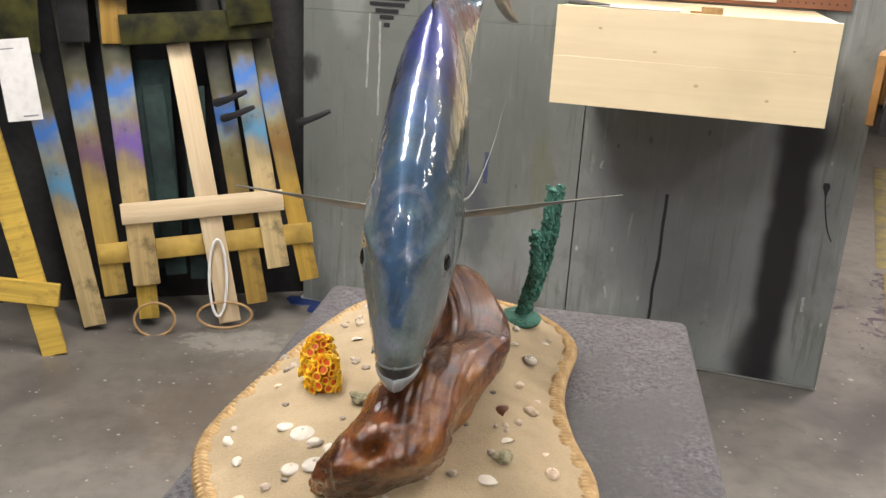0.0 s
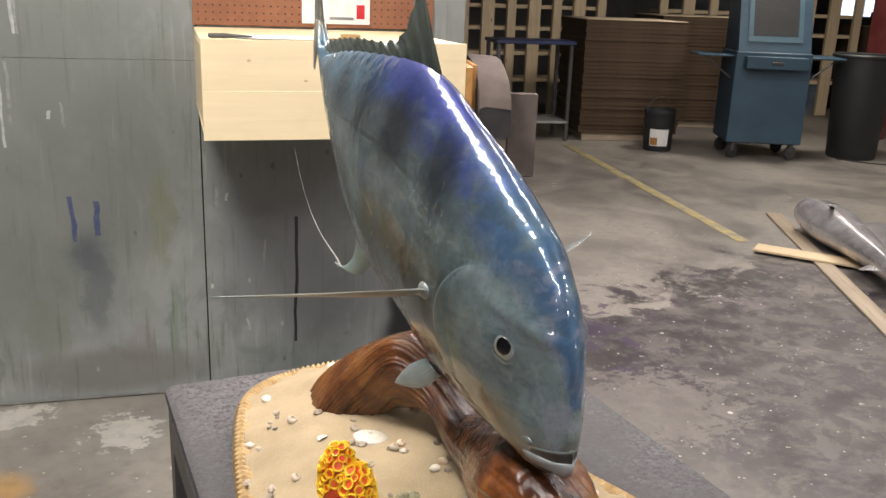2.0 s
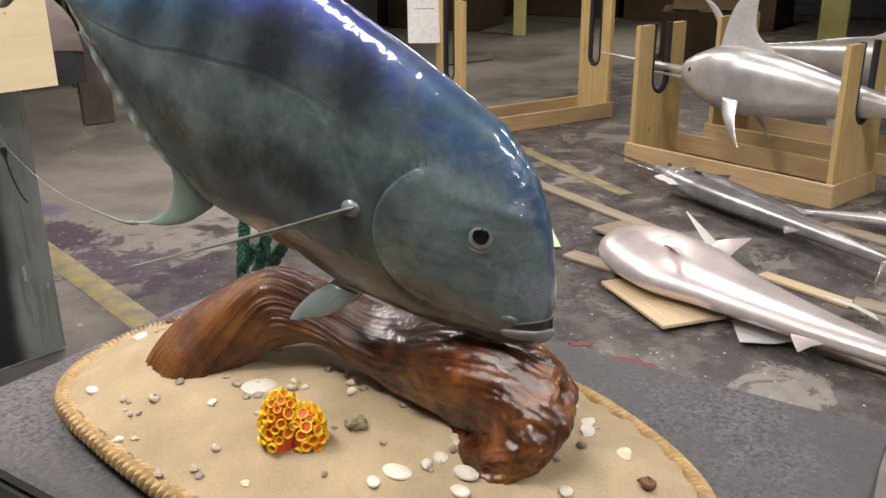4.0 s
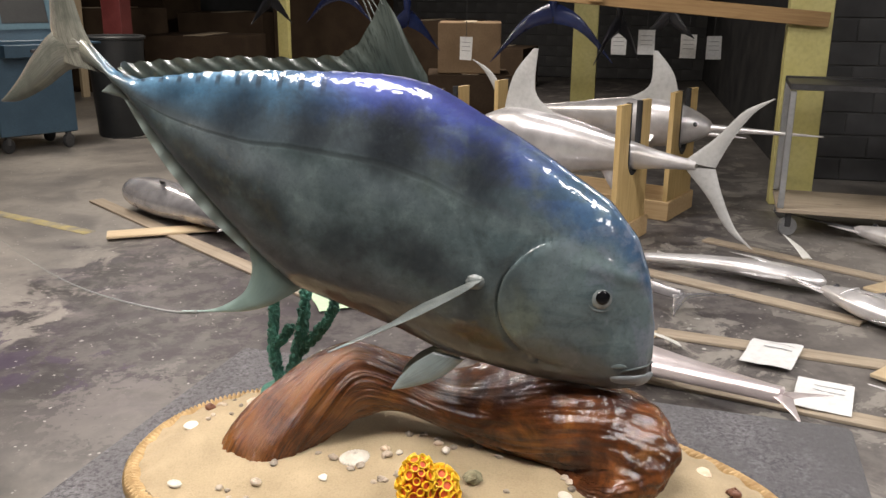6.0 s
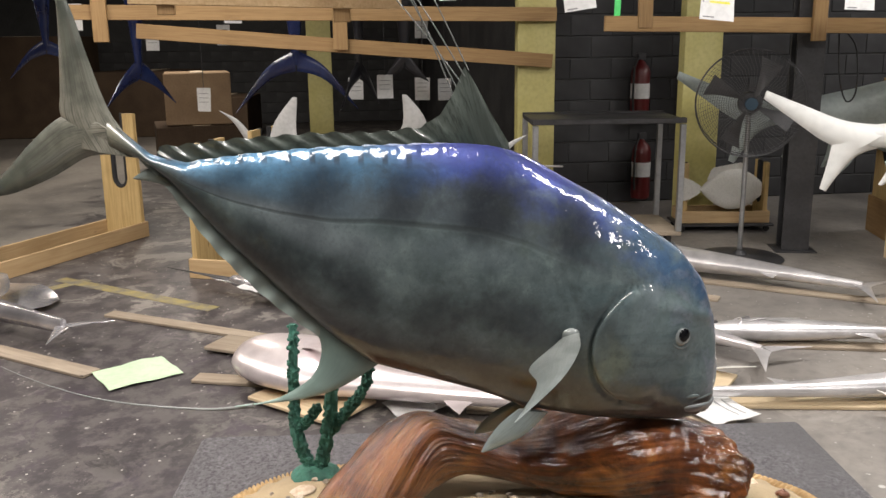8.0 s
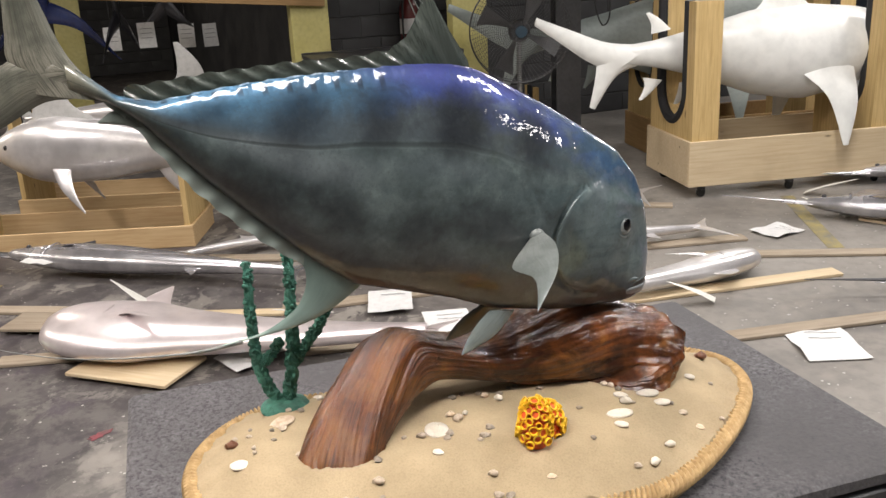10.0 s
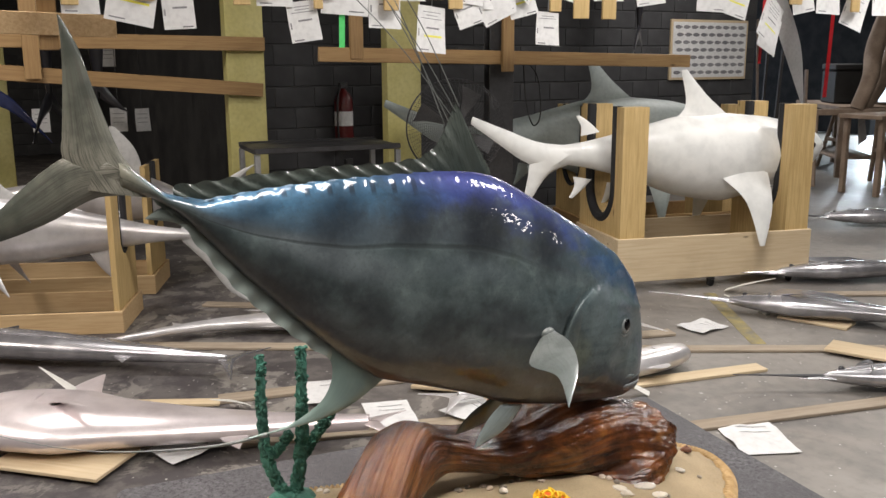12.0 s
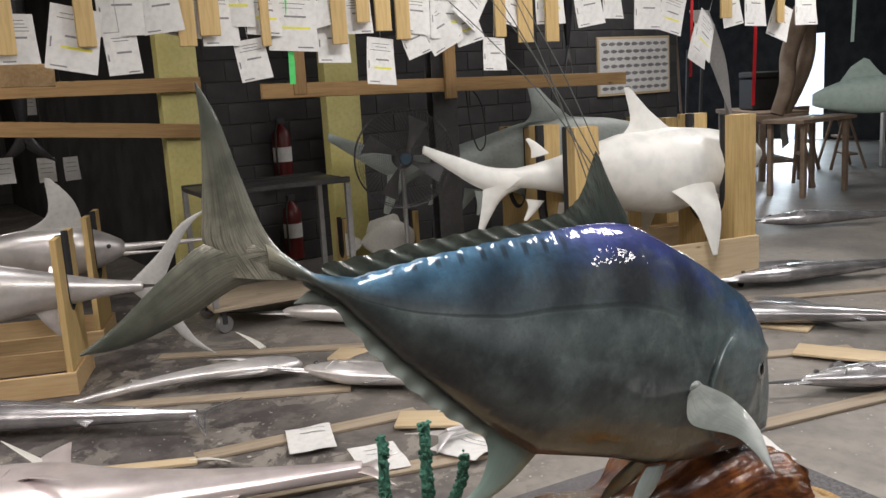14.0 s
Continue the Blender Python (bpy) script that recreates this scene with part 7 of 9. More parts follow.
# ---- wooden stands with U-shaped cradles ----
def cradle_stand(place, L, D, H, rail_h, slot_w, slot_z, label, group="fish stands", rail_mat=PINE, casters=False, base=0.0, deep=0.034, pad=0.021):
    """Near edge along x, depth along y: four base rails, two slotted end panels, black foam in the slots."""
    t = thing("fish_stand", label, "wooden stand", place, group)
    for y in (0.0, D - 0.02):
        boxed("base_rail", (0, y, base), (L, y + 0.02, base + rail_h), rail_mat, t)
    for x in (0.0, L - 0.02):
        boxed("end_rail", (x, 0.0205, base), (x + 0.02, D - 0.0205, base + rail_h), rail_mat, t)
    for x in (0.021, L - 0.021 - deep):
        c, r = D / 2, slot_w / 2
        poly = [(0.021, base + 0.01), (c, base + 0.01), (D - 0.021, base + 0.01), (D - 0.021, H), (c + r, H)]
        arc = [(c + r * math.cos(a), slot_z + r - r * math.sin(a)) for a in np.linspace(0, math.pi, 15)]
        arc[7] = (c, slot_z)
        poly += arc + [(c - r, H), (0.021, H)]
        b = Build()
        b.grid([[(x + dx, y, z) for y, z in poly] for dx in (0.0, deep)], PINE_Z, True)
        # faces of the slotted panel, built as two uprights and a web
        for dx in (0.0, deep):
            left = [(0.021, base + 0.01), (0.021, H), (c - r, H)] + [(y, z) for y, z in arc[::-1] if y <= c] + [(c, base + 0.01)]
            right = [(D - 0.021, base + 0.01), (D - 0.021, H), (c + r, H)] + [(y, z) for y, z in arc if y >= c] + [(c, base + 0.01)]
            for side in (left, right):
                k = len(b.v)
                b.v += [(x + dx, y, z) for y, z in side]
                b.uv += [(y, z) for y, z in side]
                b.f.append(tuple(range(k, k + len(side))))
                b.m.append(b.slot(PINE_Z))
        b.weld = True
        part("end_panel", b, t, "", None, False)
        f = Build()
        line = [(x + 0.017, c + r - 0.012, H + 0.004)] + [(x + 0.017, c + (y - c) * (1 - 0.012 / r), z) for y, z in arc] + [(x + 0.017, c - r + 0.012, H + 0.004)]
        f.tube([line[0], Vector(line[0]).lerp(Vector(line[1]), 0.5)] + line[1:-1] + [Vector(line[-2]).lerp(Vector(line[-1]), 0.5), line[-1]], pad, BLACKFOAM, 8, 1.0, (1, 0, 0))
        part("foam_liner", f, t, "black foam tube")
    if casters:
        for x in (0.12, L / 2, L - 0.12):
            for y in (0.06, D - 0.06):
                w = Build()
                w.lathe([(0.008, -0.012), (0.034, -0.012), (0.036, 0.0), (0.034, 0.012), (0.008, 0.012)], RUBBER, 16, pose(x, y, 0.036, 90, 0, 25))
                c = part("caster", w, t, "black swivel caster")
                boxed("fork", (x - 0.025, y - 0.018, 0.05), (x + 0.025, y + 0.018, base), STEEL, c)
    return t


cradle_stand(pose(5.33, 3.61, 0, 0, 0, -29.7), 1.56, 0.42, 1.03, 0.13, 0.16, 0.42, "empty pine fish stand with black foam cradles")
cradle_stand(pose(5.22, 2.30, 0, 0, 0, -112), 1.49, 0.55, 0.92, 0.14, 0.20, 0.46, "pine fish stand holding a large marlin cast")
cradle_stand(pose(6.10, 1.95, 0, 0, 0, -112), 1.5, 0.55, 0.92, 0.14, 0.20, 0.46, "pine fish stand holding a second marlin cast")
cradle_stand(pose(3.884, -2.293, 0, 0, 0, -104.2), 1.56, 0.76, 1.315, 0.315, 0.46, 0.50, "pine crate on casters holding a white shark cast", rail_mat=PLY, casters=True, base=0.085, deep=0.19, pad=0.036)
cradle_stand(pose(6.02, -1.58, 0.07, 0, 0, -98), 0.74, 0.30, 0.50, 0.10, 0.14, 0.16, "small pine stand holding a white fish cast")
cradle_stand(pose(5.15, -2.95, 0, 0, 0, -104.2), 1.5, 0.7, 1.25, 0.3, 0.42, 0.55, "pine crate holding a second pale shark cast", rail_mat=STAINPINE, deep=0.12)
t = thing("dolly", "low dark dolly under a small fish stand", "dolly", pose(6.0, -1.56, 0, 0, 0, -98))
boxed("deck", (-0.02, -0.03, 0.05), (0.78, 0.34, 0.07), STEEL, t)
for x in (0.03, 0.73):
    for y in (0.02, 0.29):
        b = Build()
        b.lathe([(0.004, -0.01), (0.025, -0.01), (0.025, 0.01), (0.004, 0.01)], RUBBER, 14, pose(x, y, 0.026, 90))
        part("wheel", b, t)


def marlin_upright(place, L, D, W, mat, label, bill=0.7, fin_h=0.42, tail=0.46):
    """A marlin cast on an even keel: bill at x = 0, tail at x = L, back up."""
    kit = Kit()
    b = kit.add("body")
    n, seg = 48, 28
    body = L - bill - 0.1
    k = smooth_table([(0, 0.20), (0.06, 0.55), (0.16, 0.9), (0.26, 1.0), (0.45, 0.86), (0.65, 0.56), (0.85, 0.26), (1.0, 0.13)], np.linspace(0, 1, n), 0.03)
    rows = []
    for i in range(n):
        h, w = D / 2 * k[i], W / 2 * (0.1 + 0.9 * k[i])
        f = 0.4 if i == 0 else 1.0
        rows.append([(bill + body * i / (n - 1), w * f * math.cos(a), h * f * math.sin(a)) for a in (math.tau * j / seg for j in range(seg))])
    b.grid(rows, mat, True, True)
    b = kit.add("bill", "slender tapering bill")
    b.tube([(bill * t, 0, 0.02 * (1 - t)) for t in np.linspace(0, 1.06, 9)], list(np.linspace(0.005, 0.03, 9)), mat, 8)
    b.tube([(bill * (0.68 + 0.36 * t), 0, -0.045) for t in np.linspace(0, 1, 6)], list(np.linspace(0.004, 0.018, 6)), mat, 8)
    x0 = bill + body * 0.16
    b = kit.add("dorsal_fin", "grey primed dorsal fin")
    b.fin(spline([(x0, 0, D * 0.40), (x0 + 0.06, 0, D * 0.45 + fin_h * 0.55), (x0 + 0.20, 0, D * 0.45 + fin_h)], 12),
          spline([(x0 + 0.42, 0, D * 0.44), (x0 + 0.24, 0, D * 0.45 + fin_h * 0.30), (x0 + 0.235, 0, D * 0.45 + fin_h)], 12), 0.03, GREYPRIMER, (0, 1, 0))
    b.fin([(x0 + 0.30, 0, D * 0.42), (x0 + 0.34, 0, D * 0.50)], [(bill + body * 0.62, 0, D * 0.28), (bill + body * 0.60, 0, D * 0.33)], 0.02, mat, (0, 1, 0))
    xt = L - 0.10
    tail_part = kit.add("tail_fin", "grey primed crescent tail")
    for sg in (-1, 1):
        tail_part.fin(spline([(xt - 0.08, 0, sg * 0.02), (xt + 0.10, 0, sg * tail * 0.42), (xt + 0.24, 0, sg * tail * 0.8), (xt + 0.40, 0, sg * tail)], 14), spline([(xt + 0.12, 0, sg * 0.004), (xt + 0.19, 0, sg * tail * 0.38), (xt + 0.29, 0, sg * tail * 0.76), (xt + 0.41, 0, sg * tail)], 14), 0.028, GREYPRIMER, (0, 1, 0))
        kit.add("pectoral_fin").fin(spline([(bill + body * 0.24, sg * W * 0.42, -D * 0.22), (bill + body * 0.28, sg * W * 0.62, -D * 0.52), (bill + body * 0.36, sg * W * 0.7, -D * 0.85)], 10),
              spline([(bill + body * 0.31, sg * W * 0.42, -D * 0.24), (bill + body * 0.325, sg * W * 0.6, -D * 0.52), (bill + body * 0.365, sg * W * 0.7, -D * 0.85)], 10), 0.016, mat, (0, 1, 0.2))
        kit.add("eye", "black glass eye").ball((bill + body * 0.07, sg * W * 0.27, D * 0.06), (0.02, 0.012, 0.02), BLACKFISH, 10, 6)
    kit.add("anal_fin").fin(spline([(bill + body * 0.62, 0, -D * 0.28), (bill + body * 0.66, 0, -D * 0.5), (bill + body * 0.72, 0, -D * 0.72)], 8), spline([(bill + body * 0.72, 0, -D * 0.2), (bill + body * 0.70, 0, -D * 0.42), (bill + body * 0.725, 0, -D * 0.72)], 8), 0.014, mat, (0, 1, 0))
    kit.link("fish_cast", label, "fish cast", place, "casts in the stands")


marlin_upright(pose(5.66, 2.64, 0.66, 0, 2.5, -112), 2.46, 0.44, 0.27, SILVER, "large silver marlin cast lying in a pine stand")
marlin_upright(pose(5.50, -0.42, 0.64, 0, -1.0, 68), 2.5, 0.36, 0.24, SILVER, "silver marlin cast with a dark bill in a pine stand", 0.75, 0.36, 0.36)


def shark_cast(place, L, mat, label):
    """A shark cast: snout at x = 0, tail at x = L, back up."""
    kit = Kit()
    b = kit.add("body")
    n, seg = 60, 32
    body = L * 0.86
    s = np.linspace(0, 1, n)
    hk = smooth_table([(0, 0.02), (0.03, 0.10), (0.10, 0.165), (0.22, 0.235), (0.38, 0.285), (0.55, 0.25), (0.72, 0.145), (0.86, 0.080), (0.95, 0.055), (1.0, 0.06)], s, 0.02) * L * 0.44
    wk = smooth_table([(0, 0.02), (0.04, 0.11), (0.14, 0.19), (0.32, 0.235), (0.5, 0.21), (0.7, 0.12), (0.86, 0.06), (1.0, 0.03)], s, 0.02) * L * 0.45
    zc = smooth_table([(0, 0.015), (0.2, 0.0), (0.4, -0.012), (0.7, 0.006), (1.0, 0.012)], s, 0.05) * L
    rows = []
    for i in range(n):
        row = []
        for j in range(seg):
            a = math.tau * j / seg
            gill = -0.004 * max(0.0, math.sin((s[i] - 0.20) / 0.10 * math.tau * 5)) if 0.20 < s[i] < 0.30 and abs(math.sin(a)) < 0.55 else 0.0
            row.append((body * s[i], (wk[i] + gill) * math.cos(a), zc[i] + hk[i] * math.sin(a)))
        rows.append(row)
    b.grid(rows, mat, True, True)
    def blade(nm, lead, trail, thick, side=(0, 1, 0)):
        (nm if isinstance(nm, Build) else kit.add(nm)).fin(spline([Vector(p) * L for p in lead], 14), spline([Vector(p) * L for p in trail], 14), thick * L, mat, side)
    blade("dorsal_fin", [(0.30, 0, 0.10), (0.38, 0, 0.165), (0.445, 0, 0.235)], [(0.50, 0, 0.085), (0.445, 0, 0.135), (0.462, 0, 0.232)], 0.028)
    blade("second_dorsal_fin", [(0.70, 0, 0.07), (0.735, 0, 0.10), (0.76, 0, 0.115)], [(0.755, 0, 0.06), (0.755, 0, 0.085), (0.77, 0, 0.113)], 0.014)
    blade("anal_fin", [(0.72, 0, -0.06), (0.75, 0, -0.09), (0.775, 0, -0.11)], [(0.775, 0, -0.05), (0.77, 0, -0.075), (0.785, 0, -0.108)], 0.014)
    caudal = kit.add("tail_fin")
    blade(caudal, [(0.76, 0, 0.035), (0.87, 0, 0.045), (0.97, 0, 0.082), (1.06, 0, 0.118)], [(0.86, 0, -0.03), (0.925, 0, 0.0), (0.99, 0, 0.045), (1.065, 0, 0.098)], 0.040)
    blade(caudal, [(0.79, 0, -0.018), (0.85, 0, -0.045), (0.905, 0, -0.125)], [(0.90, 0, 0.005), (0.905, 0, -0.045), (0.92, 0, -0.118)], 0.034)
    for sg in (-1, 1):
        blade("pectoral_fin", [(0.23, sg * 0.085, -0.04), (0.25, sg * 0.15, -0.13), (0.285, sg * 0.18, -0.235)], [(0.37, sg * 0.09, -0.06), (0.325, sg * 0.14, -0.12), (0.30, sg * 0.18, -0.235)], 0.026, (0.1, 0.8, 0.5))
        blade("pelvic_fin", [(0.60, sg * 0.04, -0.085), (0.63, sg * 0.06, -0.12), (0.655, sg * 0.065, -0.145)], [(0.655, sg * 0.04, -0.075), (0.655, sg * 0.055, -0.11), (0.662, sg * 0.065, -0.143)], 0.014)
        kit.add("eye", "black glass eye").ball((0.075 * L, sg * 0.066 * L, 0.022 * L), (0.010 * L, 0.006 * L, 0.010 * L), BLACKFISH, 10, 6)
    kit.link("shark_cast", label, "shark cast", place, "shark casts")


shark_cast(pose(3.80, -4.20, 0.94, 0, 0, 75.8), 2.66, SHARKWHITE, "white primed shark cast lying in a pine crate")
shark_cast(pose(5.15, -4.55, 0.97, 0, 0, 75.8), 3.0, PALEMINT, "pale grey shark cast in a crate behind the white one")

b = Build()
n = 26
rows = []
for i in range(n):
    tt = i / (n - 1)
    h = 0.17 * math.sin(math.pi * min(1, 0.08 + 0.95 * tt)) ** 0.8
    rows.append([(0.52 * tt, 0.055 * math.sin(math.pi * (0.1 + 0.85 * tt)) * math.cos(a), h * math.sin(a)) for a in (math.tau * j / 20 for j in range(20))])
b.grid(rows, PRIMER, True, True)
b.fin([(0.10, 0, 0.08), (0.14, 0, 0.2), (0.18, 0, 0.22)], [(0.45, 0, 0.08), (0.42, 0, 0.16), (0.40, 0, 0.18)], 0.02, PRIMER, (0, 1, 0))
b.fin([(0.5, 0, 0.03), (0.58, 0, 0.08), (0.64, 0, 0.10)], [(0.5, 0, -0.03), (0.58, 0, -0.08), (0.64, 0, -0.10)], 0.015, PRIMER, (0, 1, 0))
tagged(part("fish_cast", b, None, "", pose(5.92, -2.22, 0.36, 0, 0, 82), True, 60), "white primed reef fish cast in a small stand", "fish cast", "casts in the stands")


# ---- racks, posts and hanging things ----
def post(name, x, y, w, d, z1, mat, label, turn=0.0, z0=0.0):
    b = Build()
    b.box((-d / 2, -w / 2, z0), (d / 2, w / 2, z1), mat, 0.006)
    tagged(part(name, b, None, "", pose(x, y, 0, 0, 0, turn)), label, "post", "posts of the shop")


post("yellow_post", 6.35, -0.40, 0.31, 0.12, 3.7, YELLOWPOST, "broad pale yellow timber post")
post("yellow_post", 6.35, -1.82, 0.33, 0.12, 3.7, YELLOWPOST, "broad pale yellow timber post")
post("yellow_post", 9.0, 1.36, 0.26, 0.14, 3.7, YELLOWPOST, "pale yellow timber post standing further back")
post("yellow_post", 12.0, 5.95, 0.16, 0.12, 3.7, YELLOWPOST, "slim yellow post far back in the shop")
post("red_post", 9.7, 7.3, 0.26, 0.26, 3.7, REDPOST, "dark red steel post behind the blue cabinet")
t = thing("steel_column", "dark steel wide-flange column on the floor", "column", pose(5.28, -2.17, 0, 0, 0, -104))
for nm, lo, hi in (("flange", (-0.10, -0.08, 0.012), (0.10, -0.068, 3.7)), ("flange", (-0.10, 0.068, 0.012), (0.10, 0.08, 3.7)), ("web", (-0.006, -0.0675, 0.012), (0.006, 0.0675, 3.7)), ("base_plate", (-0.15, -0.13, 0.0), (0.15, 0.13, 0.0115))):
    boxed(nm, lo, hi, STEEL, t, "", 0.002)


def rack(label, beams, uprights, x_mat=STAINPINE):
    """Horizontal rails and uprights hung from the ceiling; rows of end, end, height of the board; and y, x, bottom."""
    t = thing("hanging_rack", label, "rack", pose(0, 0, 0), "hanging racks")
    for (x0, y0, z0), (x1, y1, z1), h in beams:
        p, q = Vector((x0, y0, z0)), Vector((x1, y1, z1))
        d = (q - p)
        yaw = math.degrees(math.atan2(d.y, d.x)) - 90
        tilt = math.degrees(math.asin(d.z / d.length))
        b = Build()
        b.box((-0.018, 0, -h / 2), (0.018, d.length, h / 2), x_mat, 0.003)
        part("rail", b, t, "", pose(p.x, p.y, p.z, 0, 0, yaw) @ pose(0, 0, 0, tilt))
    for x, y, zb, w in uprights:
        boxed("upright", (x - 0.016, y - w / 2, zb), (x + 0.016, y + w / 2, 3.7), STAINPINE_Z, t)


rack("brown pine rack rails nailed across the yellow posts", [((6.26, -0.55, 1.775), (6.20, 3.2, 1.82), 0.11), ((6.26, -0.52, 1.41), (6.20, 2.7, 1.68), 0.11)], [(6.165, 1.18, 1.52, 0.11), (6.165, 2.95, 1.6, 0.11)])
rack("brown pine rack rail beside the steel column", [((5.22, -0.62, 1.685), (4.98, -3.92, 1.625), 0.105)], [(5.07, -2.12, 1.55, 0.10), (5.19, -0.9, 1.65, 0.10)])
rack("pale pine rail of the tag rack", [((4.5, 0.85, 1.83), (4.5, 2.4, 1.87), 0.12)], [(4.535, 1.2, 1.70, 0.10), (4.535, 2.2, 1.75, 0.10)], PINE)
rack("overhead rails that carry tags and wooden slats", [((4.05, 1.4, 2.30), (4.05, -5.6, 2.30), 0.05), ((4.10, 1.4, 2.24), (4.10, -5.6, 2.24), 0.05)], [(4.145, 1.3, 2.2, 0.09), (4.145, -2.4, 2.2, 0.09), (4.145, -5.4, 2.2, 0.09)])

TAGS = [(1.09, 1.87, 0.18, 0), (0.8, 1.82, 0.24, 12), (0.6, 1.99, 0.22, 0), (0.62, 1.8, 0.16, -3), (0.0, 2.03, 0.24, 2), (0.09, 1.93, 0.21, 0), (-0.06, 1.74, 0.17, -8), (-0.34, 1.89, 0.27, 4),
        (-0.59, 1.82, 0.2, 2), (-0.75, 1.98, 0.17, 0), (-0.89, 1.68, 0.21, 5), (-1.08, 1.83, 0.16, -20), (-1.25, 1.85, 0.2, -28), (-1.38, 1.94, 0.22, 2), (-1.64, 1.98, 0.21, 40), (-1.73, 1.73, 0.16, 3),
        (-2.24, 2.02, 0.22, 0), (-2.81, 2.05, 0.22, 0), (-3.17, 1.97, 0.22, 3), (-3.82, 1.72, 0.26, 30), (-4.43, 1.98, 0.26, 2), (-5.09, 1.98, 0.24, 0),
        (1.3, 1.96, 0.2, 8), (0.42, 2.0, 0.2, -6), (0.25, 1.98, 0.19, 10), (-0.18, 1.98, 0.2, 5), (-0.48, 2.02, 0.22, -12), (-1.15, 1.97, 0.2, 6), (-1.5, 1.9, 0.19, -15), (-1.95, 2.0, 0.2, 14), (-2.55, 2.0, 0.21, -8), (-3.45, 1.93, 0.22, 18), (-4.1, 1.98, 0.24, -10), (-4.8, 1.86, 0.22, 22)]
rnd = random.Random(5)
for k, (y, zb, w, tilt) in enumerate(TAGS):
    h = w * 1.3
    top = zb + h
    bars = [(0.0, h * (0.12 + 0.07 * j), w * rnd.uniform(0.4, 0.75), 0.004, INK) for j in range(rnd.randrange(2, 5))]
    bars += [(0.25 * w * rnd.choice((-1, 1)), h * 0.93, w * 0.32, 0.007, INK), (-0.43 * w, h * 0.5, 0.008, h * 0.16, INK)]
    if k % 3 == 1:
        bars.append((0.06 * w, h * 0.62, w * 0.6, 0.012, MARKER))
    bars.append((0.05 * w, h * 0.45, w * 0.45, 0.010, INK))
    x = 4.02 - 0.012 * (k % 4)
    t = paper_sheet(pose(x, y, top, 0, 0, -90 + rnd.uniform(-14, 14)) @ pose(0, 0, 0, 0, tilt), w, h, "white printed job sheet hanging from the overhead rail", bars, PAPER, "hanging job sheets", 0.03, "job_sheet")
    if top < 2.25:
        b = Build()
        b.tube([(0, 0.002, -0.01), (0, 0.004, 2.30 - top)], 0.0022, PALESTEEL, 5)
        part("hanging_wire", b, t)
for y, zb, w in ((1.14, 1.91, 0.08), (0.78, 1.94, 0.09), (0.28, 1.93, 0.09), (0.16, 1.98, 0.11), (-0.15, 1.92, 0.05), (-0.6, 1.92, 0.09), (-0.76, 2.04, 0.08), (-0.9, 1.99, 0.1), (-1.04, 1.94, 0.09), (-1.78, 1.94, 0.08),
                 (-1.98, 1.9, 0.11), (-2.21, 1.9, 0.11), (-3.99, 2.04, 0.12), (-4.7, 2.0, 0.1)):
    b = Build()
    b.box((-0.01, -w / 2, 0), (0.01, w / 2, 2.38 - zb), PINE_Z, 0.003)
    tagged(part("hanging_board", b, None, "", pose(3.955 + 0.01 * (int(zb * 100) % 3), y, zb, 0, 0, rnd.uniform(-12, 12))), "pine slat hanging from the overhead rail", "slat", "hanging slats")


def strap(x, y, z0, z1, w, mat, label, sway=0.03):
    b = Build()
    for lift in (0.0, 0.002):
        b.grid([[(lift, yy + sway * (z1 - z) ** 2, z) for yy in (-w / 2, w / 2)] for z in np.linspace(z0, z1, 8)], mat)
    tagged(part("strap", b, None, "", pose(x, y, 0)), label, "strap", "hanging straps")


strap(3.99, -0.31, 1.71, 2.3, 0.035, GREENTAPE, "bright green strap hanging from the overhead rail")
strap(4.9, -4.73, 1.60, 3.7, 0.035, REDTAPE, "red strap hanging from the ceiling", 0.01)
strap(4.9, -5.65, 1.28, 3.7, 0.05, REDTAPE, "red strap hanging from the ceiling", 0.01)


def hung_tail(x, y, z, span, mat, label, yaw=0.0, skew=0.0):
    """A finished fish hung nose up from the ceiling; its crescent tail is the low end."""
    kit = Kit()
    b = kit.add("body")
    rows = []
    for i in range(16):
        t = i / 15
        r = 0.03 + 0.14 * math.sin(t * 1.5) ** 1.3
        rows.append([(r * 0.6 * math.cos(a), r * math.sin(a) + skew * t, 0.02 + (3.0 - z) * t) for a in (math.tau * j / 16 for j in range(16))])
    b.grid(rows, mat, True, True)
    b = kit.add("tail_fin")
    for sg in (-1, 1):
        b.fin(spline([(0, sg * 0.02, 0.14), (0, sg * span * 0.24, 0.0), (0, sg * span * 0.5, -span * 0.34)], 12), spline([(0, sg * 0.004, -0.03), (0, sg * span * 0.22, -0.10), (0, sg * span * 0.5, -span * 0.35)], 12), 0.03, mat, (1, 0, 0))
    kit.add("hanging_wire").tube([(0, skew, 2.9 - z), (0, skew, 3.7 - z)], 0.004, STEEL, 5)
    kit.link("hanging_fish", label, "fish mount", pose(x, y, z, 0, 0, yaw), "fish hung from the ceiling")


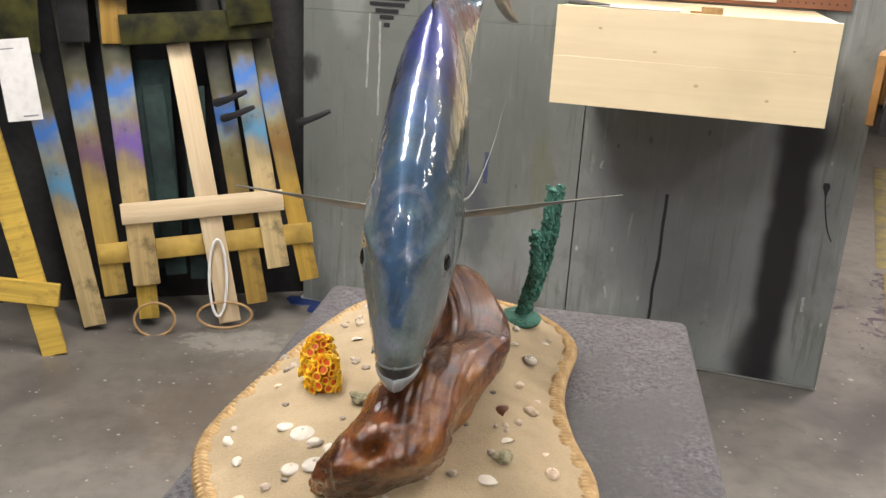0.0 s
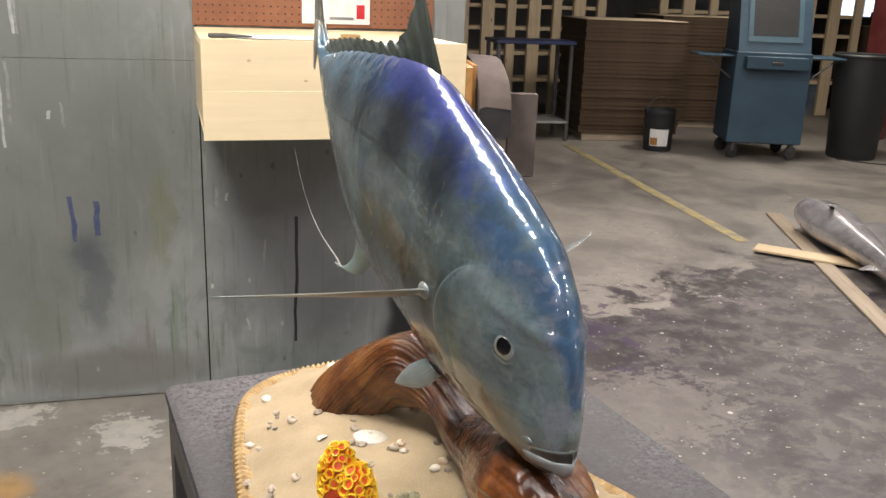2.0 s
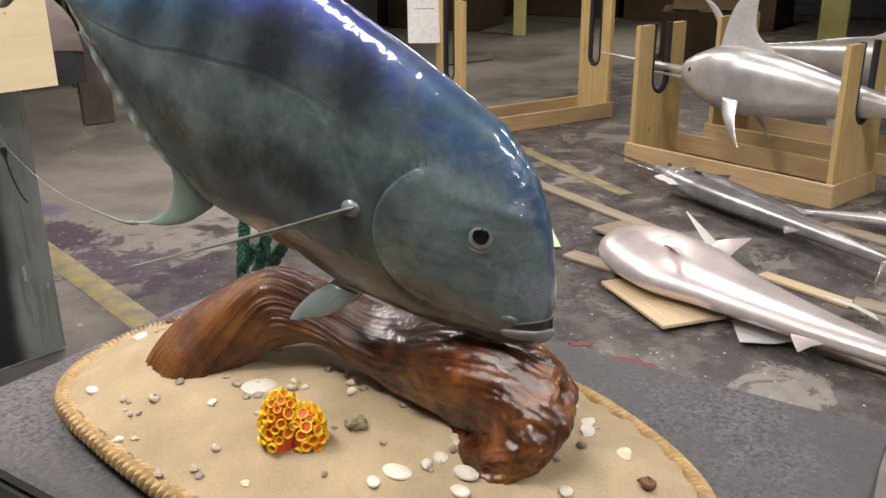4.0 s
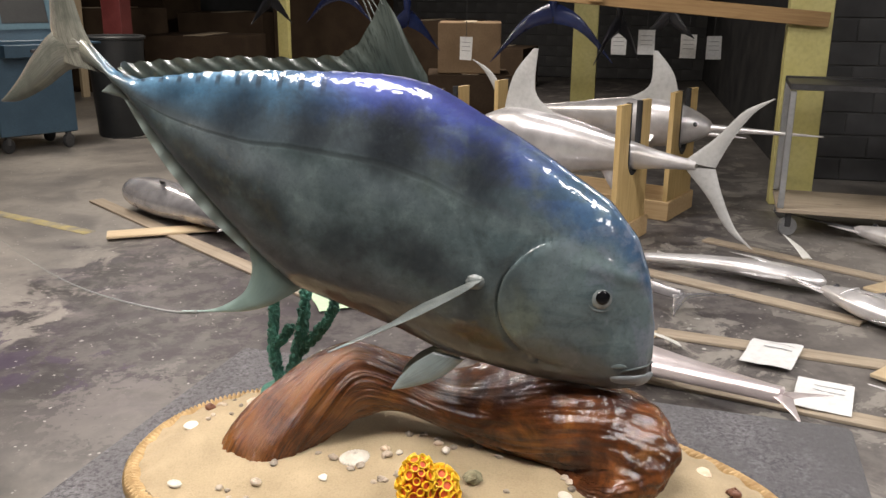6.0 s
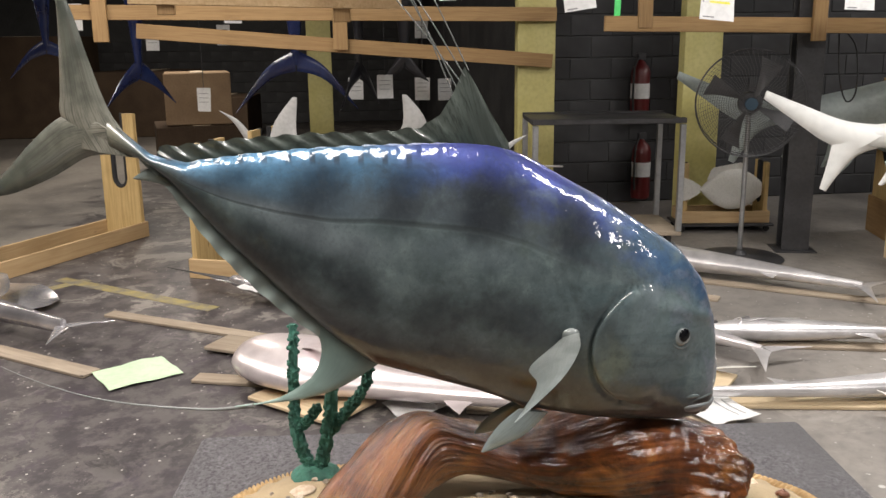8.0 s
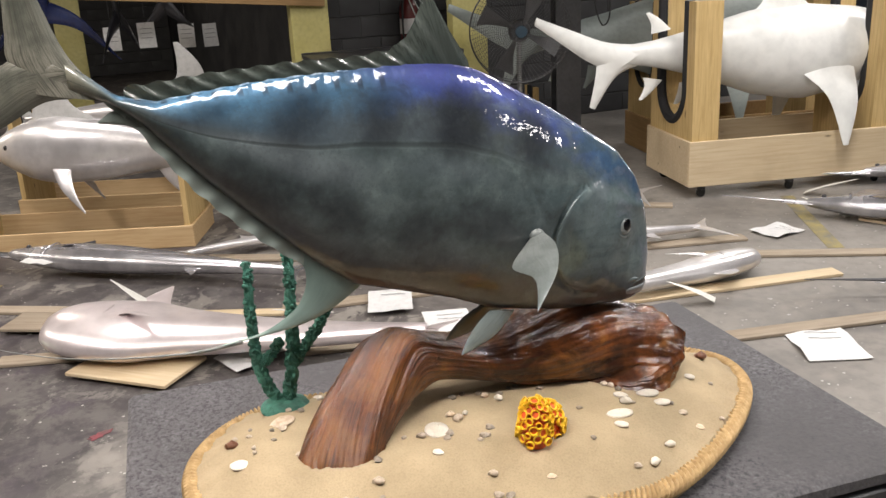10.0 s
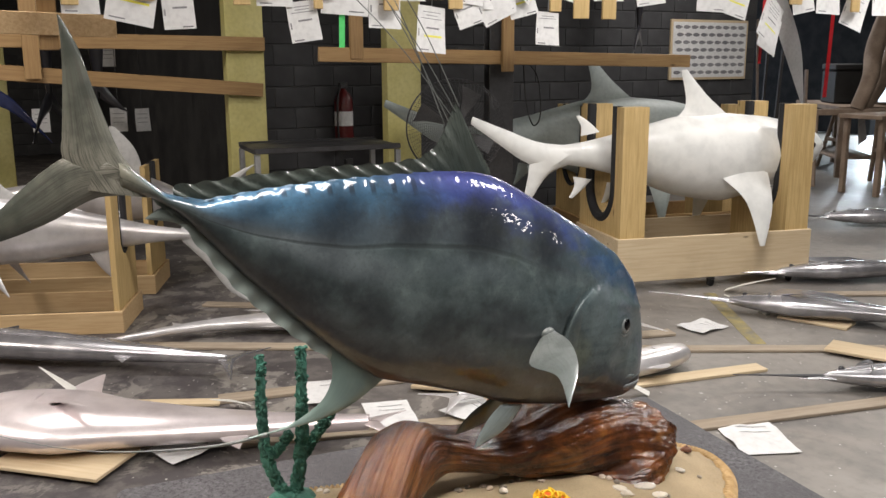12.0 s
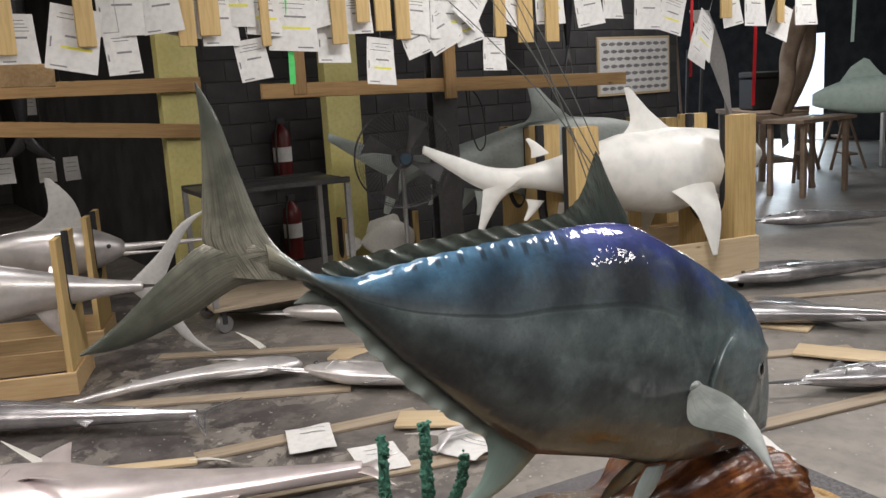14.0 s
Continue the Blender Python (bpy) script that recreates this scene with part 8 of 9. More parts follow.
hung_tail(6.9, 1.55, 1.37, 1.05, DEEPBLUE, "glossy dark blue marlin mount hung tail down", 10)
hung_tail(7.6, 0.56, 1.36, 0.46, BLACKFISH, "black fish mount hung tail down", -10)
hung_tail(7.45, 2.95, 1.30, 0.75, DEEPBLUE, "dark blue fish mount hung tail down", 48)
hung_tail(7.2, 1.0, 1.28, 0.8, BLACKFISH, "dark fish mount hung tail down", 62)
hung_tail(8.2, 4.6, 1.45, 0.6, BLACKFISH, "black fish mount hung far from the door", 66)
hung_tail(6.9, -5.0, 1.9, 0.7, BLACKFISH, "black fish mount hung near the poster", 40)
hung_tail(10.5, 4.6, 1.5, 0.9, DEEPBLUE, "dark blue fish mount hung far back", 0)
for k, (x, y, z) in enumerate(((7.6, 0.75, 1.05), (8.0, 0.35, 1.0), (8.2, 0.1, 0.98), (7.8, 2.45, 0.95), (8.3, 1.0, 1.0), (9.4, 2.4, 1.55), (9.6, 3.2, 1.5), (9.4, 0.2, 1.6), (7.4, 2.1, 1.75), (7.2, 3.4, 1.7))):
    tt = paper_sheet(pose(x, y, z + 0.22, 0, 0, -90 + rnd.uniform(-25, 25)), 0.15, 0.22, "small white job sheet hung among the fish mounts", [(0, 0.05 + 0.04 * j, 0.10, 0.005, INK) for j in range(3)], PAPER, "hanging job sheets", 0.02, "job_sheet")
    b = Build()
    b.tube([(0, 0.002, -0.01), (0, 0.002, 3.7 - z - 0.22)], 0.003, STEEL, 5)
    part("hanging_wire", b, tt)


# ---- fan, cart, extinguishers ----
def pedestal_fan():
    t = thing("pedestal_fan", "large black pedestal fan with a wire cage", "fan", pose(5.09, -1.66, 0, 0, 0, -112))
    R, zc = 0.375, 1.13
    b = Build()
    b.lathe([(0.03, 0.0), (0.30, 0.0), (0.31, 0.008), (0.29, 0.018), (0.05, 0.035), (0.03, 0.06)], STEEL, 40)
    part("base_disc", b, t, "round dark base")
    b = Build()
    b.tube([(0, 0.06, 0.05), (0, 0.06, 0.5), (0, 0.06, zc)], 0.018, PALESTEEL, 12)
    part("pole", b, t)
    b = Build()
    b.lathe([(0.03, -0.10), (0.075, -0.09), (0.085, 0.0), (0.07, 0.03), (0.03, 0.035)], STEEL, 20, pose(0, 0.03, zc, 90))
    part("motor", b, t)
    cage = part("cage", Build_ring(R, zc), t, "wire cage")
    b = Build()
    for k in range(72):
        a = math.tau * k / 72
        b.tube([(0.05 * math.cos(a), -0.11, zc + 0.05 * math.sin(a)), (0.24 * math.cos(a + 0.15), -0.115, zc + 0.24 * math.sin(a + 0.15)), (R * math.cos(a + 0.3), -0.06, zc + R * math.sin(a + 0.3))], 0.0013, DARKSTEEL, 4)
    for r in np.linspace(0.06, R - 0.02, 20):
        b.tube([(r * math.cos(a), -0.108 + 0.02 * (r / R) ** 4, zc + r * math.sin(a)) for a in np.linspace(0, math.tau, 40)], 0.0013, STEEL, 4)
    part("wire_grille", b, cage)
    for k in range(4):
        a0 = math.tau * k / 4 + 0.9
        b = Build()
        lead = [(r * math.cos(a0 + 0.0), -0.05, zc + r * math.sin(a0)) for r in np.linspace(0.05, 0.32, 8)]
        trail = [(r * math.cos(a0 + 0.30 + 0.20 * i / 7), -0.01, zc + r * math.sin(a0 + 0.30 + 0.20 * i / 7)) for i, r in enumerate(np.linspace(0.05, 0.33, 8))]
        b.fin(lead, trail, 0.008, DARKSTEEL, (0, 1, 0))
        part("blade", b, t, "dark metal fan blade")
    b = Build()
    b.lathe([(0.004, 0.0), (0.045, 0.0), (0.042, 0.012), (0.004, 0.016)], BLUEMETAL, 20, pose(0, -0.11, zc, 90))
    part("badge", b, cage, "round blue badge")


def Build_ring(R, zc):
    b = Build()
    for y, r in ((-0.06, R), (0.06, R * 0.98), (0.0, R)):
        b.tube([(r * math.cos(a), y, zc + r * math.sin(a)) for a in np.linspace(0, math.tau, 60)], 0.004, STEEL, 6)
    return b


pedestal_fan()


def cart():
    t = thing("steel_cart", "grey steel cart with a plywood deck on casters", "cart", pose(5.55, -0.72, 0, 0, 0, -96))
    L, D = 0.55, 0.33
    boxed("deck", (-L, -D, 0.17), (L, D, 0.20), SCRAP, t, "grey plywood deck")
    boxed("top_rail", (-L, -D, 0.99), (L, -D + 0.05, 1.03), STEEL, t)
    boxed("top_rail", (-L, D - 0.05, 0.99), (L, D, 1.03), STEEL, t)
    boxed("top_shelf", (-L + 0.001, -D + 0.051, 0.985), (L - 0.001, D - 0.051, 1.02), STEEL, t)
    for x in (-1, 1):
        for y in (-1, 1):
            boxed("corner_post", (x * (L - 0.02) - 0.02, y * (D - 0.02) - 0.02, 0.2005), (x * (L - 0.02) + 0.02, y * (D - 0.02) + 0.02, 0.985), PALESTEEL, t)
            b = Build()
            cx, cy = x * (L - 0.08), y * (D - 0.07)
            b.lathe([(0.012, -0.018), (0.062, -0.018), (0.066, 0.0), (0.062, 0.018), (0.012, 0.018)], PALESTEEL, 20, pose(cx, cy, 0.066, 90, 0, 20))
            c = part("caster", b, t)
            boxed("fork", (cx - 0.02, cy - 0.028, 0.066), (cx + 0.02, cy + 0.028, 0.169), STEEL, c)


cart()


def extinguisher(x, y, z):
    t = thing("fire_extinguisher", "red fire extinguisher hung on the block wall", "extinguisher", pose(x, y, z), "fire extinguishers")
    b = Build()
    b.lathe([(0.02, 0.0), (0.085, 0.01), (0.09, 0.04), (0.09, 0.46), (0.07, 0.52), (0.03, 0.56), (0.02, 0.58)], EXTRED, 24)
    part("cylinder", b, t)
    b = Build()
    b.lathe([(0.0915, 0.22), (0.0915, 0.36)], PAPER, 24)
    part("white_label", b, t, "pale label band")
    boxed("valve", (-0.02, -0.04, 0.58), (0.02, 0.04, 0.64), STEEL, t)
    b = Build()
    b.tube(spline([(-0.02, 0.03, 0.61), (-0.08, 0.09, 0.5), (-0.09, 0.10, 0.25), (-0.08, 0.09, 0.1)], 12), 0.011, RUBBER, 8)
    part("hose", b, t)


extinguisher(7.33, -1.66, 0.80)
extinguisher(7.33, -2.22, 0.80)
extinguisher(7.33, -1.70, 0.05)


# ---- stacked cardboard, cabinet, bin and bucket ----
def sheet_pile(x, y, turn, L, D, n, label):
    t = thing("cardboard_pile", label, "cardboard pile", pose(x, y, 0, 0, 0, turn), "cardboard piles")
    boxed("pallet", (0.05, 0.05, 0.0), (L - 0.05, D - 0.05, 0.09), SCRAP, t)
    rr = random.Random(int(x * 10))
    meshes = []
    for k in range(4):
        b = Build()
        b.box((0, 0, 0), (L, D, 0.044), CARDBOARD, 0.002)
        meshes.append(b.mesh("cardboard_sheet"))
    for i in range(n):
        ob = new("cardboard_sheet", meshes[i % 4])
        ob.parent = t
        ob.matrix_basis = pose(rr.uniform(-0.008, 0.008), rr.uniform(-0.008, 0.008), 0.0905 + i * 0.0445, 0, 0, rr.uniform(-0.8, 0.8))
    boxed("top_sheet", (0, 0, 0.0915 + n * 0.0445), (L, D, 0.10 + n * 0.0445), CARDTOP, t, "top sheet in lit cardboard tone", 0.002)


sheet_pile(5.92, 8.3, -24, 1.15, 1.2, 28, "tall stack of brown flattened cardboard boxes")
sheet_pile(7.60, 8.9, -24, 1.3, 1.2, 29, "tall stack of brown flattened cardboard behind the cabinet")


def control_cabinet():
    t = thing("computer_cabinet", "blue steel rolling computer cabinet with an open drawer", "cabinet", pose(7.22, 6.92, 0, 0, 0, -34))
    boxed("body", (-0.38, -0.32, 0.17), (0.38, 0.32, 1.10), BLUEMETAL, t, "", 0.01)
    b = Build()
    b.grid([[(x, -0.30, 1.101), (x, -0.10, 1.78), (x, 0.30, 1.78), (x, 0.31, 1.101)] for x in (-0.36, 0.36)], BLUEMETAL, True, True)
    part("hood", b, t, "sloping blue hood")
    b = Build()
    b.grid([[(x, -0.309 + 0.2946 * (z - 1.101), z) for z in (1.26, 1.62)] for x in (-0.22, 0.22)], BINPLASTIC)
    part("screen", b, t, "dark screen")
    b = Build()
    for x0, x1, z0, z1 in ((-0.27, 0.27, 1.20, 1.255), (-0.27, 0.27, 1.625, 1.68), (-0.27, -0.225, 1.257, 1.623), (0.225, 0.27, 1.257, 1.623)):
        b.grid([[(x, -0.312 + 0.2946 * (z - 1.101), z) for z in (z0, z1)] for x in (x0, x1)], PALEBLUE)
    part("screen_bezel", b, t, "pale blue screen surround")
    d = boxed("drawer", (-0.30, -0.46, 0.94), (0.30, -0.325, 1.06), BLUEMETAL, t, "pulled-out drawer")
    boxed("handle", (-0.06, -0.475, 0.985), (0.06, -0.461, 1.015), STEEL, d)
    for s in (-1, 1):
        sh = boxed("side_shelf", (s * 0.56 - 0.175, -0.26, 1.04), (s * 0.56 + 0.175, 0.26, 1.06), BLUEMETAL, t)
        b = Build()
        b.tube([(s * 0.66, -0.2, 1.038), (s * 0.385, -0.2, 0.82)], 0.010, STEEL, 6)
        part("brace", b, sh)
        for y in (-0.25, 0.25):
            b = Build()
            b.lathe([(0.012, -0.02), (0.07, -0.02), (0.074, 0.0), (0.07, 0.02), (0.012, 0.02)], STEEL, 18, pose(s * 0.3, y, 0.075, 90, 0, 30))
            c = part("caster", b, t)
            boxed("fork", (s * 0.3 - 0.02, y - 0.03, 0.08), (s * 0.3 + 0.02, y + 0.03, 0.169), STEEL, c)


control_cabinet()
t = thing("waste_bin", "large dark grey plastic waste bin on the floor", "bin", pose(8.2, 6.45, 0))
b = Build()
b.lathe([(0.05, 0.0), (0.235, 0.0), (0.25, 0.02), (0.305, 1.05), (0.305, 1.06), (0.285, 1.06), (0.235, 0.04), (0.05, 0.03)], BINPLASTIC, 36)
part("tub", b, t)
b = Build()
b.lathe([(0.30, 1.055), (0.325, 1.06), (0.33, 1.085), (0.315, 1.10), (0.297, 1.09), (0.297, 1.061)], BINPLASTIC, 36)
part("rim", b, t)
t = thing("paint_bucket", "dark bucket with a white printed label on the floor", "bucket", pose(6.40, 7.53, 0))
b = Build()
b.lathe([(0.03, 0.0), (0.145, 0.0), (0.15, 0.01), (0.165, 0.40), (0.17, 0.41), (0.165, 0.44), (0.15, 0.44), (0.15, 0.41), (0.02, 0.41)], BINPLASTIC, 28)
part("pail", b, t)
b = Build()
b.grid([[(0.166 * math.cos(a) * k, 0.166 * math.sin(a) * k, z) for z, k in ((0.06, 0.935), (0.24, 0.965))] for a in np.linspace(-2.9, -1.6, 12)], PAPER)
lab = part("paper_label", b, t, "white label")
b = Build()
b.grid([[(0.168 * math.cos(a) * k, 0.168 * math.sin(a) * k, z) for z, k in ((0.07, 0.937), (0.15, 0.95))] for a in np.linspace(-2.85, -2.35, 6)], ORANGEWOOD)
part("label_patch", b, lab)
b = Build()
b.tube([(0.168 * math.cos(a), 0.02, 0.40 + 0.17 * math.sin(a)) for a in np.linspace(0, math.pi, 16)], 0.004, STEEL, 6)
part("handle", b, t)

t = thing("blue_cart", "dark blue topped steel table on thin legs", "table", pose(5.45, 8.7, 0, 0, 0, -20))
boxed("tabletop", (-0.45, -0.3, 1.06), (0.45, 0.3, 1.10), BLUEDARK, t)
boxed("lower_shelf", (-0.42, -0.28, 0.2), (0.42, 0.28, 0.23), PALESTEEL, t)
for x in (-0.41, 0.41):
    for y in (-0.26, 0.26):
        boxed("leg", (x - 0.02, y - 0.02, 0.0), (x + 0.02, y + 0.02, 1.06), STEEL, t)


def shelf_unit(x, y, turn, L, label):
    t = thing("shelf_unit", label, "shelf", pose(x, y, 0, 0, 0, turn), "shelf units")
    for k in range(9):
        w = 0.085 if k % 2 else 0.06
        boxed("upright", (L * k / 8 - w, -0.03, 0), (L * k / 8 + w, 0.03, 2.6), DIMPINE, t)
    for z in (0.45, 0.80, 1.12, 1.40, 1.68, 1.96, 2.24):
        boxed("shelf", (0, 0.031, z), (L, 0.5, z + 0.05), DIMPINE, t)


shelf_unit(5.0, 10.6, -12, 2.6, "aged wooden lattice shelving behind the cardboard")
shelf_unit(8.6, 10.0, -20, 3.0, "aged wooden lattice shelving behind the cabinet")


def carton(x, y, z, s, label, turn=0.0, mat=CARDBOARD):
    t = thing("carton", label, "carton", pose(x, y, z, 0, 0, turn), "cartons at the back")
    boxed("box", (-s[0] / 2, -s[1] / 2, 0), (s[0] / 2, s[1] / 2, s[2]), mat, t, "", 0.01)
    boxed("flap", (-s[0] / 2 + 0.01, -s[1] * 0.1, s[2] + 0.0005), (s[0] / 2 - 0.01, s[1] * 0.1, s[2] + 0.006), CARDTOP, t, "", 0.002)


for k, (x, y, z, s) in enumerate(((15.6, 4.4, 0, (1.4, 1.5, 1.1)), (15.8, 6.4, 0, (1.4, 1.9, 1.7)), (15.2, 8.2, 0, (1.4, 1.6, 1.2)), (14.6, 3.0, 0, (1.0, 1.0, 0.7)), (15.4, 10.2, 0, (1.4, 1.8, 1.5)), (12.8, 7.6, 0, (1.2, 1.6, 0.9)), (12.6, 9.2, 0, (1.2, 1.4, 1.3)))):
    carton(x, y, z, s, "large brown carton on the floor at the back", (k * 7) % 20 - 10)

carton(10.6, 2.9, 0.0, (0.95, 1.05, 0.60), "dark brown carton under a paler one", 12)
carton(10.55, 2.88, 0.607, (0.72, 0.78, 0.62), "tan carton standing on a darker carton", 8, TANCARD)

# ---- block walls at the back, course by course ----
def block_wall_run(name, x, y0, y1, courses, label, nearest):
    """A wall along y whose blocks stand proud of the mortar; the nearest are parts of their own."""
    b = Build()
    b.box((0.006, 0, 0), (0.2, y1 - y0, 3.7), MORTAR, 0.001)
    wall = structure(name, b, label, "wall")
    wall.matrix_basis = pose(x, y0, 0)
    one = Build()
    one.box((-0.004, 0.005, 0.005), (0.05, 0.395, 0.195), BLOCK, 0.006)
    me = one.mesh("block")
    count = 0
    for c in range(courses):
        off = -0.2 * (c % 2)
        k = 0
        while off + 0.4 * k < (y1 - y0) - 0.21 and count < nearest:
            yy = off + 0.4 * k
            k += 1
            if yy < 0:
                continue
            ob = new("block", me)
            ob.parent = wall
            ob.location = (0, yy, c * 0.2)
            count += 1
    return wall


block_wall_run("wall_block_near", 7.44, -7.4, -0.72, 13, "grey painted concrete block wall with extinguishers", 230)
block_wall_run("wall_block_far", 16.9, -0.55, 8.0, 12, "pale painted concrete block wall at the back", 180)
wall_run("wall_return", (7.46, -0.70), (17.0, -0.70), 0, 3.7, 0.15, DARKWALL, "dim painted return wall")

# ---- poster, easel legs and stools by the open door ----
t = thing("fish_poster", "white framed poster with rows of small grey fish shapes", "poster", pose(7.405, -5.95, 1.41, 0, 0, -90))
boxed("poster_frame", (-0.01, 0.003, -0.01), (1.27, 0.03, 0.71), PLY, t)
boxed("poster_sheet", (0.02, -0.001, 0.02), (1.24, 0.0025, 0.68), PAPER, t, "", 0.0005)
b = Build()
for i in range(9):
    for j in range(7):
        cx, cz = 0.10 + i * 0.13 + 0.03 * (j % 2), 0.08 + j * 0.09
        b.grid([[(cx + 0.054 * math.cos(a) * k, -0.0022, cz + 0.023 * math.sin(a) * k) for a in (math.tau * q / 10 for q in range(10))] for k in (1.0, 0.05)], INK, True)
        b.grid([[(cx + 0.04, -0.0022, cz), (cx + 0.04, -0.0022, cz + 0.001)], [(cx + 0.062, -0.0022, cz - 0.014), (cx + 0.062, -0.0022, cz + 0.014)]], INK)
tagged(part("fish_print", b, t), kind="stuff")


def trestle(x, y, turn, label):
    t = thing("trestle", label, "trestle", pose(x, y, 0, 0, 0, turn), "trestles")
    boxed("beam", (-0.5, -0.045, 0.92), (0.5, 0.045, 1.0), BRISTLE, t)
    for sx in (-1, 1):
        for sy in (-1, 1):
            b = Build()
            b.tube([(sx * 0.42, sy * 0.03, 0.918), (sx * 0.46, sy * 0.16, 0.45), (sx * 0.5, sy * 0.3, 0.012)], [0.03, 0.03, 0.028], BRISTLE, 6)
            part("leg", b, t)
        boxed("tie", (sx * 0.46 - 0.015, -0.17, 0.42), (sx * 0.46 + 0.015, 0.17, 0.48), BRISTLE, t)


trestle(6.9, -8.6, 60, "worn brown wooden trestle near the open door")
trestle(8.0, -10.4, 70, "dark wooden trestle near the open door")
for k, pts in enumerate(([(6.85, -8.7, 1.0), (6.8, -8.85, 1.4), (6.95, -9.1, 1.8), (6.8, -9.2, 2.4)], [(6.9, -8.9, 1.0), (7.0, -9.35, 1.35), (6.95, -9.5, 1.8), (7.1, -9.7, 2.4)])):
    b = Build()
    b.tube(spline(pts, 20), list(np.linspace(0.09, 0.13, 20)), BRISTLE, 12)
    tagged(part("driftwood_log", b), "weathered brown driftwood trunk standing on a trestle", "driftwood", "driftwood by the door")
b = Build()
b.fin(spline([(0, -0.05, 1.1), (0, -0.32, 0.6), (0, -0.42, 0.0)], 12), spline([(0, 0.25, 1.1), (0, -0.05, 0.6), (0, -0.40, 0.0)], 12), 0.04, GREYPRIMER, (1, 0, 0))
b.tube([(0, 0.1, 1.08), (0, 0.12, 2.6)], 0.004, STEEL, 5)
tagged(part("hanging_fin", b, None, "", pose(5.5, -5.62, 1.15, 0, 0, 0)), "large grey curved fin cast hung from the ceiling", "fin cast")
paper_sheet(pose(4.86, -4.80, 2.02, 0, 0, -80) @ pose(0, 0, 0, 0, 25), 0.27, 0.34, "white sheet hung beside a red strap", [(0, 0.1, 0.15, 0.006, INK)], PAPER, "hanging job sheets", 0.03, "job_sheet")
paper_sheet(pose(6.4, -8.2, 0.95, 0, 0, -70) @ pose(0, 0, 0, 0, -15), 0.24, 0.34, "white sheet hung from a worn trestle", [(0, 0.1, 0.15, 0.006, INK)], PAPER, "hanging job sheets", 0.03, "job_sheet")
boxed("bench_top", (5.9, -9.0, 0.93), (6.5, -7.9, 0.98), BRISTLE)
tagged(bpy.data.objects["bench_top"], "worn brown bench board resting on trestles", "bench")
for x in (5.96, 6.44):
    for y in (-8.9, -8.0):
        ob = boxed("bench_leg", (x - 0.03, y - 0.03, 0), (x + 0.03, y + 0.03, 0.929), BRISTLE, bpy.data.objects["bench_top"])
b = Build()
b.tube(spline([(5.17, -2.33, 1.66), (5.16, -2.36, 1.3), (5.16, -2.43, 1.12), (5.16, -2.50, 1.2), (5.16, -2.47, 1.5), (5.18, -2.36, 1.64)], 24), 0.006, RUBBER, 6)
tagged(part("cable_loop", b), "black power cable looped on the steel column", "cable")
b = Build()
b.tube(spline([(7.9, 6.4, 0.008), (8.1, 6.0, 0.008), (8.6, 5.6, 0.008), (9.4, 5.2, 0.008)], 20), 0.007, RUBBER, 6)
tagged(part("floor_cable", b), "thin dark power cable lying on the floor", "cable")


# ---- dim corner by the open door ----
for k, (x, y, w, h, tilt) in enumerate(((8.50, -8.5, 0.09, 2.15, 3), (8.36, -8.6, 0.11, 1.95, -2), (8.22, -8.45, 0.07, 2.2, 4), (8.08, -8.55, 0.12, 1.8, -3), (7.80, -8.9, 0.14, 1.5, 2))):
    b = Build()
    b.box((-w / 2, -0.015, 0), (w / 2, 0.015, h), DARKSTOCK if k % 2 else BRISTLE, 0.004)
    tagged(part("stock_board", b, None, "", pose(x, y, 0.002, -tilt * 0.8, 0, -40)), "dark rough board standing on end near the open door", "board", "stock boards by the door")
t = thing("black_case", "black equipment case on a dark shop bench", "case", pose(8.1, -10.0, 1.0, 0, 0, -35))
boxed("body", (-0.33, -0.2, 0.0), (0.33, 0.2, 0.48), RUBBER, t, "", 0.02)
boxed("lid", (-0.34, -0.21, 0.482), (0.34, 0.21, 0.58), RUBBER, t, "", 0.02)
for x in (-0.2, 0.2):
    boxed("latch", (x - 0.03, -0.222, 0.43), (x + 0.03, -0.2005, 0.52), STEEL, t)
t = thing("shop_bench", "dark brown timber shop bench under the black case", "bench", pose(8.1, -10.0, 0, 0, 0, -35))
boxed("bench_board", (-1.1, -0.35, 0.93), (1.1, 0.35, 0.998), BRISTLE, t)
for x in (-1.0, 1.0):
    for y in (-0.28, 0.28):
        boxed("leg", (x - 0.04, y - 0.04, 0), (x + 0.04, y + 0.04, 0.928), BRISTLE, t)
boxed("shelf", (-0.95, -0.3, 0.25), (0.95, 0.3, 0.28), BRISTLE, t)


def step_stool(x, y, turn, label):
    t = thing("step_stool", label, "step stool", pose(x, y, 0, 0, 0, turn), "", "")
    for sx in (-1, 1):
        b = Build()
        b.tube([(sx * 0.34, -0.26, 0.01), (sx * 0.26, -0.02, 0.80)], 0.024, BRISTLE, 6)
        part("front_leg", b, t)
        b = Build()
        b.tube([(sx * 0.34, 0.26, 0.01), (sx * 0.26, 0.06, 0.80)], 0.024, BRISTLE, 6)
        part("back_leg", b, t)
    for z, w in ((0.22, 0.31), (0.48, 0.285)):
        boxed("tread", (-w, -0.21 + 0.26 * z, z), (w, -0.05 + 0.26 * z, z + 0.03), BRISTLE, t)
    boxed("seat", (-0.31, -0.12, 0.80), (0.31, 0.15, 0.84), BRISTLE, t)


